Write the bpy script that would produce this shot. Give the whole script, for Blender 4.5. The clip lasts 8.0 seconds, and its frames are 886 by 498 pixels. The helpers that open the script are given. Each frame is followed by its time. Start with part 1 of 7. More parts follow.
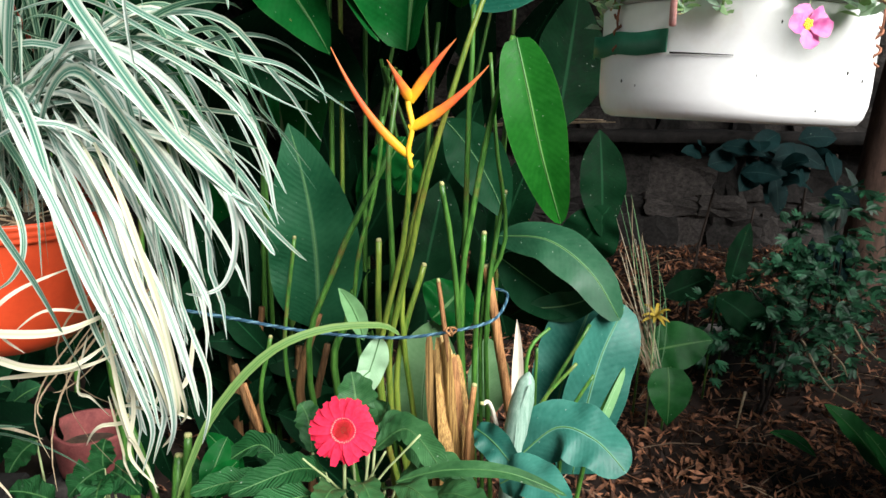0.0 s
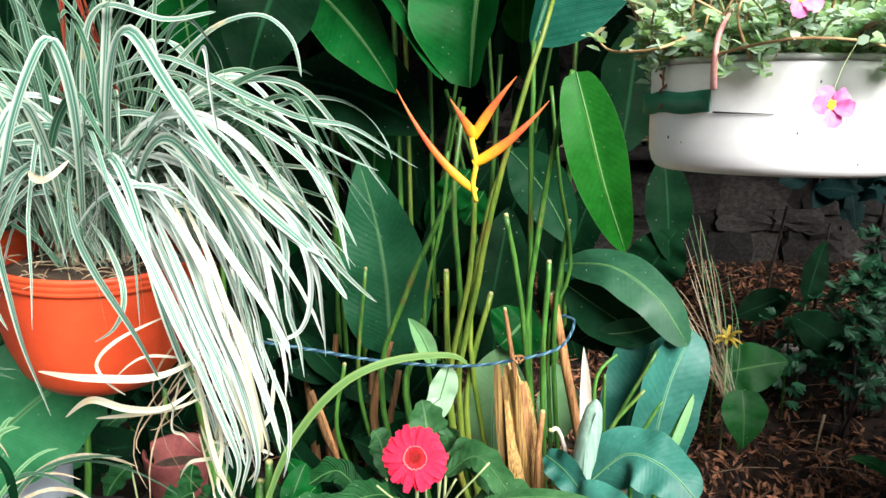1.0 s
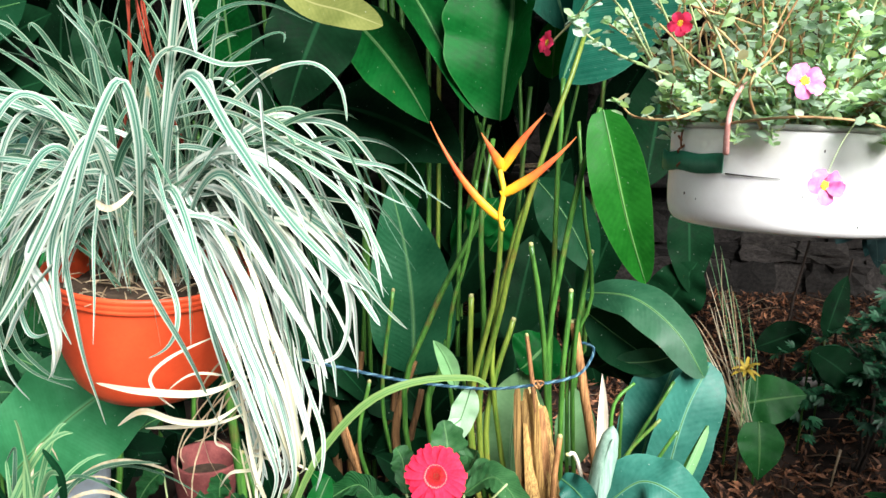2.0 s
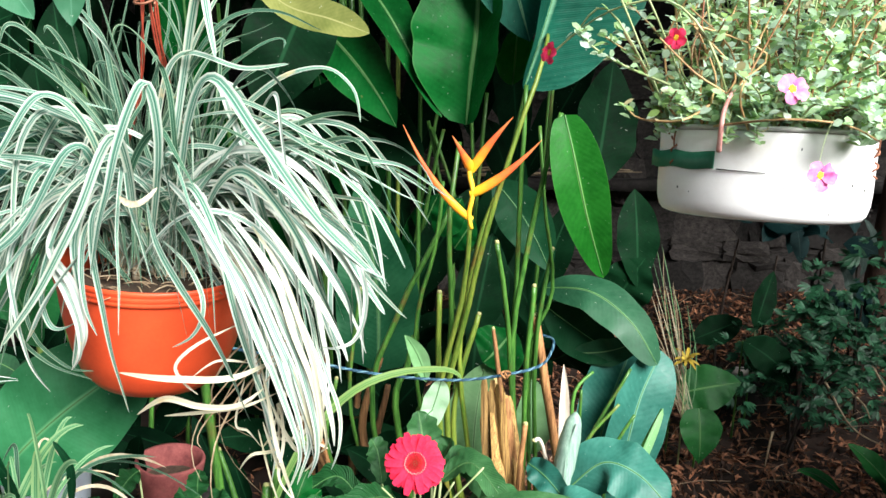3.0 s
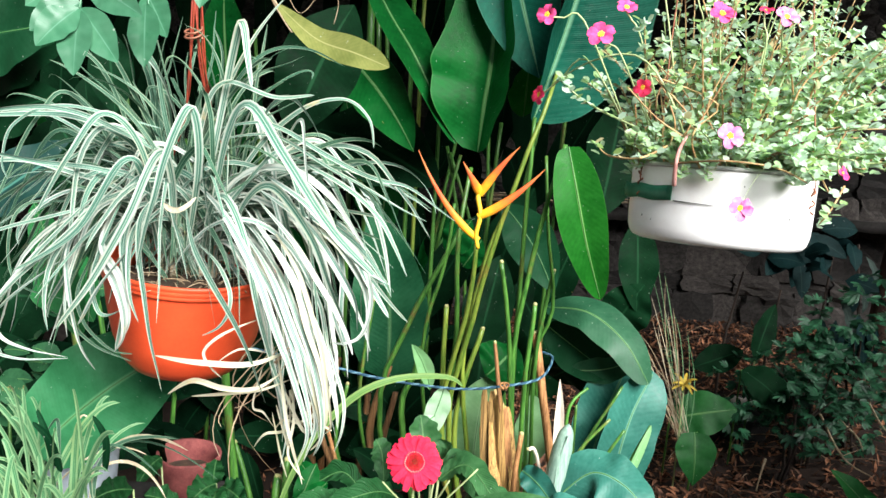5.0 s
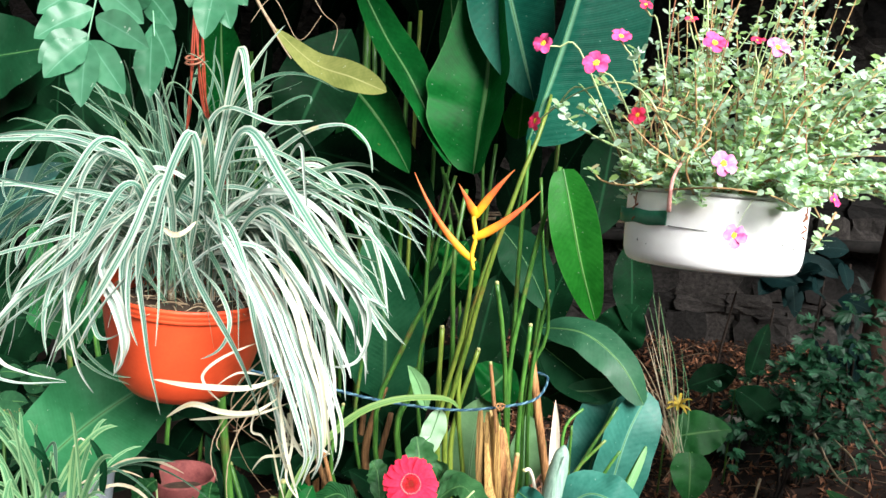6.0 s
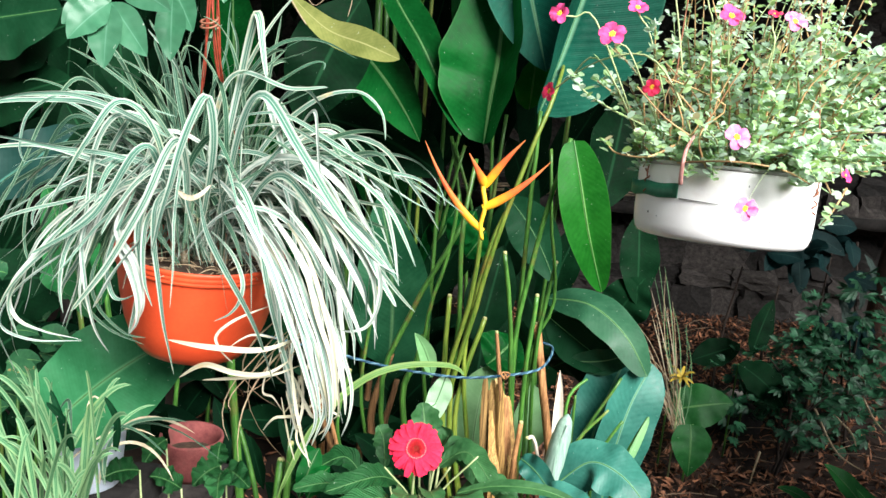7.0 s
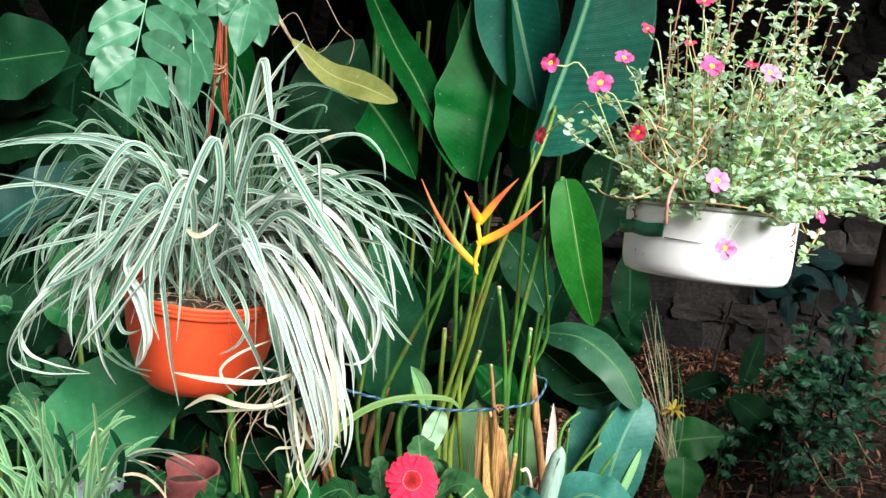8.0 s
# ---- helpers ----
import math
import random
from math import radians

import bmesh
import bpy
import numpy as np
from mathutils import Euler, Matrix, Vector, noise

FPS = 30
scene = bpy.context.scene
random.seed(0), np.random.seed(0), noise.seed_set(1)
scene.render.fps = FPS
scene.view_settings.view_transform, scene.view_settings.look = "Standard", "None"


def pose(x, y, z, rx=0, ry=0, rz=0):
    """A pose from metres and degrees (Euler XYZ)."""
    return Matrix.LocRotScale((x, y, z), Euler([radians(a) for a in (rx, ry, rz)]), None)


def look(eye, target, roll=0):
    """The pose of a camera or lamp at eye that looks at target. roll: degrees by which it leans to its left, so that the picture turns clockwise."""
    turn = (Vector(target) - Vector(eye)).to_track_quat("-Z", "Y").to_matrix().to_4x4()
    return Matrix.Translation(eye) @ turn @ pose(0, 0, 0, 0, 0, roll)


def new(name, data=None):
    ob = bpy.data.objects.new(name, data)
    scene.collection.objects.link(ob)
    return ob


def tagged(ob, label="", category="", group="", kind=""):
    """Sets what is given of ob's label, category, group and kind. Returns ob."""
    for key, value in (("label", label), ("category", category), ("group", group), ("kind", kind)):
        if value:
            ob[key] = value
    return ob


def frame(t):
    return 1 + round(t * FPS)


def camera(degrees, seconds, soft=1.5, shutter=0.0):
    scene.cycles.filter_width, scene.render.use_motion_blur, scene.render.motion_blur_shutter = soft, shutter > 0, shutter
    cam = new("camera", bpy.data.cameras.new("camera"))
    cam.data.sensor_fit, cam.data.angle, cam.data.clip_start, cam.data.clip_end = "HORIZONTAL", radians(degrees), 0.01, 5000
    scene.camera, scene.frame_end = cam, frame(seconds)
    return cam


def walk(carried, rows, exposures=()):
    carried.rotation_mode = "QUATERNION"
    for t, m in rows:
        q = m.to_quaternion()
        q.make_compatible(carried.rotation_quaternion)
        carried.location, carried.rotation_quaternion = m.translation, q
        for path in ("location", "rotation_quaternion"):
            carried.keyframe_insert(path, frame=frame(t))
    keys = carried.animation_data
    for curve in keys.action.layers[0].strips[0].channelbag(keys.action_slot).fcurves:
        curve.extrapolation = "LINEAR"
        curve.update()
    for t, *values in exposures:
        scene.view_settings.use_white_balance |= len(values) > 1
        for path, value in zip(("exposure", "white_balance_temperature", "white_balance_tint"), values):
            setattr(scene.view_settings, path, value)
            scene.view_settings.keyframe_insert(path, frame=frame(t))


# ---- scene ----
cam = camera(59.8, 8.0, soft=1.5)
PATH = [
    (0, (-0.002, 0.003, 1.044), (0.023, 1.954, 0.603), 0.79),
    (0.5, (0.010, 0.007, 1.053), (0.062, 1.962, 0.631), 0.78),
    (1, (0.008, -0.033, 1.083), (-0.150, 1.920, 0.682), -1.50),
    (1.5, (0.015, -0.060, 1.116), (-0.210, 1.898, 0.777), -1.70),
    (2, (0.005, -0.088, 1.116), (-0.212, 1.867, 0.754), 0.20),
    (2.2, (-0.005, -0.090, 1.124), (-0.158, 1.878, 0.801), -0.00),
    (3.3, (-0.097, -0.202, 1.109), (-0.106, 1.767, 0.758), 0.99),
    (3.5, (-0.080, -0.220, 1.110), (-0.104, 1.749, 0.759), 1.69),
    (4, (-0.054, -0.248, 1.118), (-0.155, 1.722, 0.785), 1.59),
    (4.5, (-0.051, -0.268, 1.122), (-0.151, 1.706, 0.818), 1.79),
    (4.7, (-0.049, -0.283, 1.118), (-0.151, 1.692, 0.819), 2.50),
    (5.8, (-0.052, -0.302, 1.129), (-0.117, 1.682, 0.882), 2.80),
    (6, (-0.055, -0.304, 1.129), (-0.125, 1.680, 0.888), 2.88),
    (6.5, (-0.061, -0.309, 1.127), (-0.155, 1.671, 0.859), 3.29),
    (7, (-0.062, -0.315, 1.127), (-0.141, 1.658, 0.809), 3.99),
    (7.5, (-0.062, -0.350, 1.135), (-0.190, 1.623, 0.832), 3.29),
    (8, (-0.066, -0.359, 1.137), (-0.134, 1.626, 0.906), 4.08),
]
walk(cam, [(t, look(eye, target, roll)) for t, eye, target, roll in PATH], exposures=[(t, 1.62 + e, 6380, 9) for t, e in ((0, -0.27), (0.5, -0.27), (1, 0.05), (1.5, 0.18), (2, 0.15), (3.5, 0.13), (7.5, 0.13), (8, -0.05))])

# ---- light: soft daylight from behind and to the side of the viewer ----
SUN_TO = Vector((0.48, -0.68, 0.58)).normalized()
world = bpy.data.worlds.new("sky")
scene.world = world
world.use_nodes = True
wn = world.node_tree
bg = wn.nodes["Background"]
sky = wn.nodes.new("ShaderNodeTexSky")
sky.sky_type = "NISHITA"
sky.sun_disc = False
sky.sun_elevation = math.asin(SUN_TO.z)
sky.sun_rotation = math.atan2(SUN_TO.x, SUN_TO.y)
wn.links.new(sky.outputs[0], bg.inputs[0])
bg.inputs[1].default_value = 0.03
sun = new("sun", bpy.data.lights.new("sun", "SUN"))
sun.data.energy = 5.0
sun.data.angle = radians(38)
sun.data.color = (1.0, 0.98, 0.95)
sun.matrix_world = look(SUN_TO * 10, (0, 0, 0))


# ---- helpers ----
rnd = random.Random(7)


def thing(name, at, label, category, group="", kind=""):
    ob = new(name)
    ob.empty_display_size = 0.05
    ob.location = at
    return tagged(ob, label, category, group, kind)


def link_mesh(name, me, parent, label="", matrix=None):
    ob = new(name, me)
    if parent is not None:
        ob.parent = parent
        if parent.type == "EMPTY":
            ob.matrix_parent_inverse = Matrix.Translation(-parent.location)
    if matrix is not None:
        ob.matrix_basis = matrix
    if label:
        ob["label"] = label
    return ob


def to_mesh(name, bm, material, smooth=True):
    me = bpy.data.meshes.new(name)
    bm.normal_update()
    bm.to_mesh(me)
    bm.free()
    if material:
        me.materials.append(material)
    if smooth:
        me.shade_smooth()
    return me


def part(name, bm, material, parent, label="", matrix=None, smooth=True):
    return link_mesh(name, to_mesh(name, bm, material, smooth), parent, label, matrix)


def bez(p, n):
    """n + 1 points on the Bezier curve with the control points p."""
    p = [Vector(q) for q in p]
    out = []
    for i in range(n + 1):
        s, q = i / n, list(p)
        while len(q) > 1:
            q = [a.lerp(b, s) for a, b in zip(q, q[1:])]
        out.append(q[0])
    return out


def along(p, n):
    """n + 1 points on a smooth curve through the points p."""
    p = [Vector(q) for q in p]
    if len(p) == 2:
        return [p[0].lerp(p[1], i / n) for i in range(n + 1)]
    out = []
    for i in range(n + 1):
        s = i / n * (len(p) - 1)
        k = min(int(s), len(p) - 2)
        s -= k
        a, b, c, d = p[max(k - 1, 0)], p[k], p[k + 1], p[min(k + 2, len(p) - 1)]
        out.append(0.5 * (2 * b + (c - a) * s + (2 * a - 5 * b + 4 * c - d) * s * s + (3 * b - a - 3 * c + d) * s ** 3))
    return out


def frames(pts, up=Vector((0, 0, 1))):
    """Tangent, side and normal at each point, carried along without twisting."""
    out, side = [], None
    for i, p in enumerate(pts):
        t = (pts[min(i + 1, len(pts) - 1)] - pts[max(i - 1, 0)]).normalized()
        if side is None:
            side = t.cross(up)
            if side.length < 1e-4:
                side = t.cross(Vector((1, 0, 0)))
        side = (side - t * side.dot(t)).normalized()
        out.append((t, side, side.cross(t)))
    return out


def tube(bm, pts, radii, sides=8, cap=True):
    if not isinstance(radii, (list, tuple)):
        radii = [radii] * len(pts)
    rings = []
    for p, (t, s, n), r in zip(pts, frames(pts), radii):
        rings.append([bm.verts.new(p + (s * math.cos(a) + n * math.sin(a)) * r) for a in (2 * math.pi * k / sides for k in range(sides))])
    for a, b in zip(rings, rings[1:]):
        for k in range(sides):
            bm.faces.new((a[k], a[(k + 1) % sides], b[(k + 1) % sides], b[k]))
    if cap:
        bm.faces.new(rings[0][::-1])
        bm.faces.new(rings[-1])


def taper(n, a, b):
    return [a + (b - a) * i / n for i in range(n + 1)]


def lathe(bm, prof, seg=48, centre=(0, 0, 0)):
    """Turn the profile (radius, height) round the vertical through centre."""
    c = Vector(centre)
    rings = []
    for r, z in prof:
        rings.append([bm.verts.new(c + Vector((r * math.cos(a), r * math.sin(a), z))) for a in (2 * math.pi * k / seg for k in range(seg))])
    for a, b in zip(rings, rings[1:]):
        for k in range(seg):
            bm.faces.new((a[k], a[(k + 1) % seg], b[(k + 1) % seg], b[k]))
    return rings


def wobble(bm, amount, size, seed=0.0):
    off = Vector((seed, seed * 1.7, seed * 0.3))
    for v in bm.verts:
        v.co += noise.noise_vector(v.co / size + off) * amount


def sheet(bm, pts, widths, face, fold=0.2, cols=4, wave=0.0, seed=0.0, droop=0.0, twist=0.0):
    """A leaf blade along pts, widths across, looking towards face; fold: how far its halves rise; with a UV (across, along)."""
    uv = bm.loops.layers.uv.verify()
    face = Vector(face).normalized()
    rows = []
    n = len(pts) - 1
    for i, p in enumerate(pts):
        t = (pts[min(i + 1, n)] - pts[max(i - 1, 0)]).normalized()
        side = t.cross(face)
        if side.length < 1e-3:
            side = t.cross(Vector((0.3, 0.2, 1)))
        side.normalize()
        if twist:
            side = Matrix.Rotation(twist * i / n, 3, t) @ side
        nrm = side.cross(t)
        row = []
        for c in range(cols + 1):
            u = 2 * c / cols - 1
            h = widths[i] / 2
            f = abs(u)
            lift = fold * f * h - droop * f * f * h
            ripple = wave * h * f * math.sin(9 * i / n * 2.2 + seed * 5 + (2.1 if u > 0 else 0)) + wave * h * 0.6 * f * noise.noise(Vector((i * 0.45, u + seed, seed)))
            row.append((bm.verts.new(p + side * (u * h * (1 - 0.12 * fold * f)) + nrm * (lift + ripple)), (c / cols, i / n)))
        rows.append(row)
    for a, b in zip(rows, rows[1:]):
        for c in range(cols):
            q = (a[c], a[c + 1], b[c + 1], b[c])
            if (q[0][0].co - q[1][0].co).length < 1e-7 and (q[2][0].co - q[3][0].co).length < 1e-7:
                continue
            fc = bm.faces.new([v for v, _ in q])
            for loop, (_, w) in zip(fc.loops, q):
                loop[uv].uv = w


def oval(n, w, peak=0.45, blunt=0.7, foot=0.0):
    """Widths of a lance-shaped blade of width w that is widest at peak."""
    out = []
    for i in range(n + 1):
        s = i / n
        k = s / peak if s < peak else (1 - s) / (1 - peak)
        v = max(math.sin(k * math.pi / 2), 0.0) ** blunt
        if s < peak and i:
            v = foot + (1 - foot) * v
        out.append(w * v + 0.0004)
    return out


# ---- materials ----
def fresh(name):
    m = bpy.data.materials.new(name)
    m.use_nodes = True
    nt = m.node_tree
    return m, nt, nt.nodes["Principled BSDF"], nt.nodes["Material Output"]


def nd(nt, kind, **sets):
    n = nt.nodes.new(kind)
    for k, v in sets.items():
        n.inputs[k].default_value = v
    return n


def ramp(nt, fac, stops):
    r = nt.nodes.new("ShaderNodeValToRGB")
    el = r.color_ramp.elements
    while len(el) < len(stops):
        el.new(0.5)
    for e, (p, c) in zip(el, stops):
        e.position, e.color = p, (*c, 1)
    nt.links.new(fac, r.inputs[0])
    return r.outputs[0]


def mix(nt, fac, a, b, blend="MIX"):
    m = nt.nodes.new("ShaderNodeMix")
    m.data_type, m.blend_type = "RGBA", blend
    for sock, v in ((m.inputs[0], fac), (m.inputs[6], a), (m.inputs[7], b)):
        if isinstance(v, (int, float)):
            sock.default_value = v
        elif isinstance(v, tuple):
            sock.default_value = (*v, 1)
        else:
            nt.links.new(v, sock)
    return m.outputs[2]


def calc(nt, op, a, b=None, c=None):
    m = nt.nodes.new("ShaderNodeMath")
    m.operation = op
    for sock, v in zip(m.inputs, (a, b, c)):
        if v is None:
            continue
        if isinstance(v, (int, float)):
            sock.default_value = v
        else:
            nt.links.new(v, sock)
    return m.outputs[0]


def noise_tex(nt, scale, detail=4.0, rough=0.6, vector=None, stretch=None):
    n = nd(nt, "ShaderNodeTexNoise", Scale=scale, Detail=detail, Roughness=rough)
    if vector is None:
        vector = nt.nodes.new("ShaderNodeTexCoord").outputs["Object"]
    if stretch:
        mp = nt.nodes.new("ShaderNodeMapping")
        mp.inputs["Scale"].default_value = stretch
        nt.links.new(vector, mp.inputs[0])
        vector = mp.outputs[0]
    nt.links.new(vector, n.inputs["Vector"])
    return n.outputs[0]


def bump(nt, bsdf, height, strength, distance=0.002):
    b = nd(nt, "ShaderNodeBump", Strength=strength, Distance=distance)
    nt.links.new(height, b.inputs["Height"])
    nt.links.new(b.outputs[0], bsdf.inputs["Normal"])
    return b.outputs[0]


def see_through(nt, bsdf, out, colour, amount):
    """Light that comes through a thin leaf."""
    tr = nt.nodes.new("ShaderNodeBsdfTranslucent")
    nt.links.new(colour, tr.inputs[0])
    mx = nt.nodes.new("ShaderNodeMixShader")
    mx.inputs[0].default_value = amount
    nt.links.new(bsdf.outputs[0], mx.inputs[1])
    nt.links.new(tr.outputs[0], mx.inputs[2])
    nt.links.new(mx.outputs[0], out.inputs[0])


def plain(name, a, b, scale=30.0, rough=0.6, relief=0.3, fine=220.0, spec=0.4, vary=0.25, island=False, metal=0.0, stretch=None, dirt=None, through_amount=0.0):
    """Two tones mixed by a coarse and a fine noise, with relief."""
    m, nt, bsdf, out = fresh(name)
    coarse = noise_tex(nt, scale, 5, 0.65, stretch=stretch)
    grain = noise_tex(nt, fine, 3, 0.6, stretch=stretch)
    f = calc(nt, "ADD", calc(nt, "MULTIPLY", coarse, 0.7), calc(nt, "MULTIPLY", grain, 0.3))
    col = ramp(nt, f, [(0.36, a), (0.64, b)])
    if dirt:
        d = ramp(nt, noise_tex(nt, scale * 0.35, 6, 0.7), [(0.55, (0, 0, 0)), (0.72, (1, 1, 1))])
        col = mix(nt, d, col, dirt)
    if vary:
        rand = nt.nodes.new("ShaderNodeNewGeometry").outputs["Random Per Island"] if island else nt.nodes.new("ShaderNodeObjectInfo").outputs["Random"]
        val = ramp(nt, rand, [(0, (1 - vary,) * 3), (1, (1 + vary * 0.6,) * 3)])
        col = mix(nt, 1.0, col, val, "MULTIPLY")
    nt.links.new(col, bsdf.inputs["Base Color"])
    bsdf.inputs["Roughness"].default_value = rough
    bsdf.inputs["Specular IOR Level"].default_value = spec
    bsdf.inputs["Metallic"].default_value = metal
    if relief:
        bump(nt, bsdf, f, relief)
    if through_amount:
        see_through(nt, bsdf, out, col, through_amount)
    return m


def blade_mat(name, dark, light, rib, veins=26.0, rough=0.46, through_amount=0.22, spots=(0.30, 0.22, 0.08), age=0.72, vein_relief=0.06, gloss=0.13):
    """A large leaf: pale midrib, slanting side veins in relief, blotches, a few scars."""
    m, nt, bsdf, out = fresh(name)
    uv = nt.nodes.new("ShaderNodeUVMap").outputs[0]
    sep = nt.nodes.new("ShaderNodeSeparateXYZ")
    nt.links.new(uv, sep.inputs[0])
    u = calc(nt, "ABSOLUTE", calc(nt, "SUBTRACT", sep.outputs[0], 0.5))
    slant = calc(nt, "SUBTRACT", sep.outputs[1], calc(nt, "MULTIPLY", u, 0.28))
    wave = calc(nt, "SINE", calc(nt, "MULTIPLY", slant, veins * 6.283))
    wav2 = calc(nt, "SINE", calc(nt, "MULTIPLY", slant, veins * 4.1 * 6.283))
    lines = calc(nt, "ADD", calc(nt, "MULTIPLY", wave, 0.5), calc(nt, "MULTIPLY", wav2, 0.25))
    big = noise_tex(nt, 9.0, 4, 0.6)
    small = noise_tex(nt, 90.0, 4, 0.6)
    f = calc(nt, "ADD", calc(nt, "ADD", calc(nt, "MULTIPLY", big, 0.65), calc(nt, "MULTIPLY", small, 0.25)), calc(nt, "MULTIPLY", lines, 0.03))
    col = ramp(nt, f, [(0.3, dark), (0.62, light)])
    scar = ramp(nt, noise_tex(nt, 26.0, 5, 0.75), [(age, (0, 0, 0)), (age + 0.03, (1, 1, 1))])
    col = mix(nt, scar, col, spots)
    speck = ramp(nt, noise_tex(nt, 150.0, 2, 0.5), [(0.74, (0, 0, 0)), (0.77, (1, 1, 1))])
    col = mix(nt, calc(nt, "MULTIPLY", speck, 0.5), col, (0.55, 0.62, 0.52))
    mid = ramp(nt, u, [(0.012, (1, 1, 1)), (0.03, (0, 0, 0))])
    col = mix(nt, mid, col, rib)
    rim = ramp(nt, u, [(0.485, (0, 0, 0)), (0.5, (1, 1, 1))])
    col = mix(nt, calc(nt, "MULTIPLY", rim, 0.18), col, rib)
    val = ramp(nt, nt.nodes.new("ShaderNodeObjectInfo").outputs["Random"], [(0, (0.8,) * 3), (1, (1.15,) * 3)])
    col = mix(nt, 1.0, col, val, "MULTIPLY")
    nt.links.new(col, bsdf.inputs["Base Color"])
    nt.links.new(ramp(nt, small, [(0.3, (rough - 0.08,) * 3), (0.7, (rough + 0.12,) * 3)]), bsdf.inputs["Roughness"])
    bsdf.inputs["Specular IOR Level"].default_value = gloss
    bump(nt, bsdf, calc(nt, "ADD", lines, calc(nt, "MULTIPLY", small, 0.8)), vein_relief, 0.003)
    see_through(nt, bsdf, out, col, through_amount)
    return m


def striped_mat(name, edge, band, shade, through_amount=0.25, least=0.12, more=0.14, core_amount=0.75):
    """A strap leaf with pale margins and a green middle with fine lengthwise lines."""
    m, nt, bsdf, out = fresh(name)
    uv = nt.nodes.new("ShaderNodeUVMap").outputs[0]
    sep = nt.nodes.new("ShaderNodeSeparateXYZ")
    nt.links.new(uv, sep.inputs[0])
    info = nt.nodes.new("ShaderNodeObjectInfo").outputs["Random"]
    u = calc(nt, "SUBTRACT", sep.outputs[0], 0.5)
    fine = noise_tex(nt, 1.0, 3, 0.6, vector=uv, stretch=(16, 0.8, 1))
    fine2 = noise_tex(nt, 1.0, 2, 0.5, vector=uv, stretch=(6, 0.5, 1))
    w = calc(nt, "ADD", calc(nt, "ABSOLUTE", u), calc(nt, "MULTIPLY", calc(nt, "SUBTRACT", fine2, 0.5), 0.20))
    wide = calc(nt, "ADD", least, calc(nt, "MULTIPLY", info, more))
    band_in = ramp(nt, calc(nt, "SUBTRACT", calc(nt, "ADD", w, 0.5), wide), [(0.45, (1, 1, 1)), (0.60, (0, 0, 0))])
    core = ramp(nt, w, [(0.025, (core_amount,) * 3), (0.065, (0, 0, 0))])
    inside = calc(nt, "SUBTRACT", band_in, core)
    green = mix(nt, ramp(nt, fine, [(0.42, (0, 0, 0)), (0.60, (1, 1, 1))]), band, shade)
    pale = mix(nt, ramp(nt, noise_tex(nt, 14.0, 4, 0.6), [(0.5, (0, 0, 0)), (0.8, (1, 1, 1))]), edge, (edge[0], edge[1] * 0.93, edge[2] * 0.72))
    streak = ramp(nt, noise_tex(nt, 1.0, 2, 0.5, vector=uv, stretch=(34, 0.6, 1)), [(0.50, (0, 0, 0)), (0.66, (0.5, 0.5, 0.5))])
    pale = mix(nt, streak, pale, shade)
    col = mix(nt, inside, pale, green)
    old = ramp(nt, noise_tex(nt, 11.0, 5, 0.7), [(0.64, (0, 0, 0)), (0.72, (1, 1, 1))])
    col = mix(nt, calc(nt, "MULTIPLY", old, 0.7), col, (0.55, 0.42, 0.22))
    nt.links.new(col, bsdf.inputs["Base Color"])
    bsdf.inputs["Roughness"].default_value = 0.48
    bsdf.inputs["Specular IOR Level"].default_value = 0.18
    bump(nt, bsdf, calc(nt, "ADD", fine, fine2), 0.25, 0.001)
    see_through(nt, bsdf, out, col, through_amount)
    return m


def fleshy_mat():
    """Small thick leaves from olive over grey-green to pale blue-green."""
    m, nt, bsdf, out = fresh("purslane_leaf")
    rand = nt.nodes.new("ShaderNodeNewGeometry").outputs["Random Per Island"]
    col = ramp(nt, rand, [(0.0, (0.25, 0.38, 0.11)), (0.25, (0.35, 0.54, 0.25)), (0.5, (0.47, 0.66, 0.42)), (0.72, (0.55, 0.73, 0.56)), (0.93, (0.58, 0.74, 0.60)), (1.0, (0.50, 0.42, 0.22))])
    n = noise_tex(nt, 60, 4, 0.6)
    col = mix(nt, 1.0, col, ramp(nt, n, [(0.3, (0.75,) * 3), (0.7, (1.2,) * 3)]), "MULTIPLY")
    nt.links.new(col, bsdf.inputs["Base Color"])
    bsdf.inputs["Roughness"].default_value = 0.38
    bsdf.inputs["Specular IOR Level"].default_value = 0.12
    bump(nt, bsdf, n, 0.1)
    see_through(nt, bsdf, out, col, 0.55)
    return m


M_helic = blade_mat("heliconia_leaf", (0.002, 0.044, 0.007), (0.006, 0.105, 0.019), (0.13, 0.30, 0.10), gloss=0.045, rough=0.38)
# Brighter copy of heliconia_leaf; the sunlight on it is put into the colour.
M_bright = blade_mat("sunlit_young_leaf", (0.007, 0.095, 0.008), (0.022, 0.205, 0.020), (0.22, 0.48, 0.12), through_amount=0.35, vein_relief=0.08, gloss=0.12)
M_blue = blade_mat("bluish_leaf", (0.012, 0.090, 0.066), (0.048, 0.190, 0.145), (0.14, 0.32, 0.23), rough=0.40, gloss=0.22, vein_relief=0.12)
# Dark green that also carries painted shade on leaves turned from the light.
M_deep2 = blade_mat("dark_and_shaded_leaf", (0.003, 0.026, 0.009), (0.008, 0.050, 0.020), (0.012, 0.062, 0.024), gloss=0.06, rough=0.5)
# Darker copy of heliconia_leaf; shade among the plants is part of this colour.
M_deep = blade_mat("deep_shade_green_leaf", (0.0015, 0.011, 0.004), (0.0045, 0.030, 0.0105), (0.010, 0.052, 0.020), gloss=0.04, rough=0.6)
M_yellow = blade_mat("yellowing_leaf", (0.10, 0.12, 0.030), (0.22, 0.23, 0.070), (0.26, 0.26, 0.10), age=0.66)
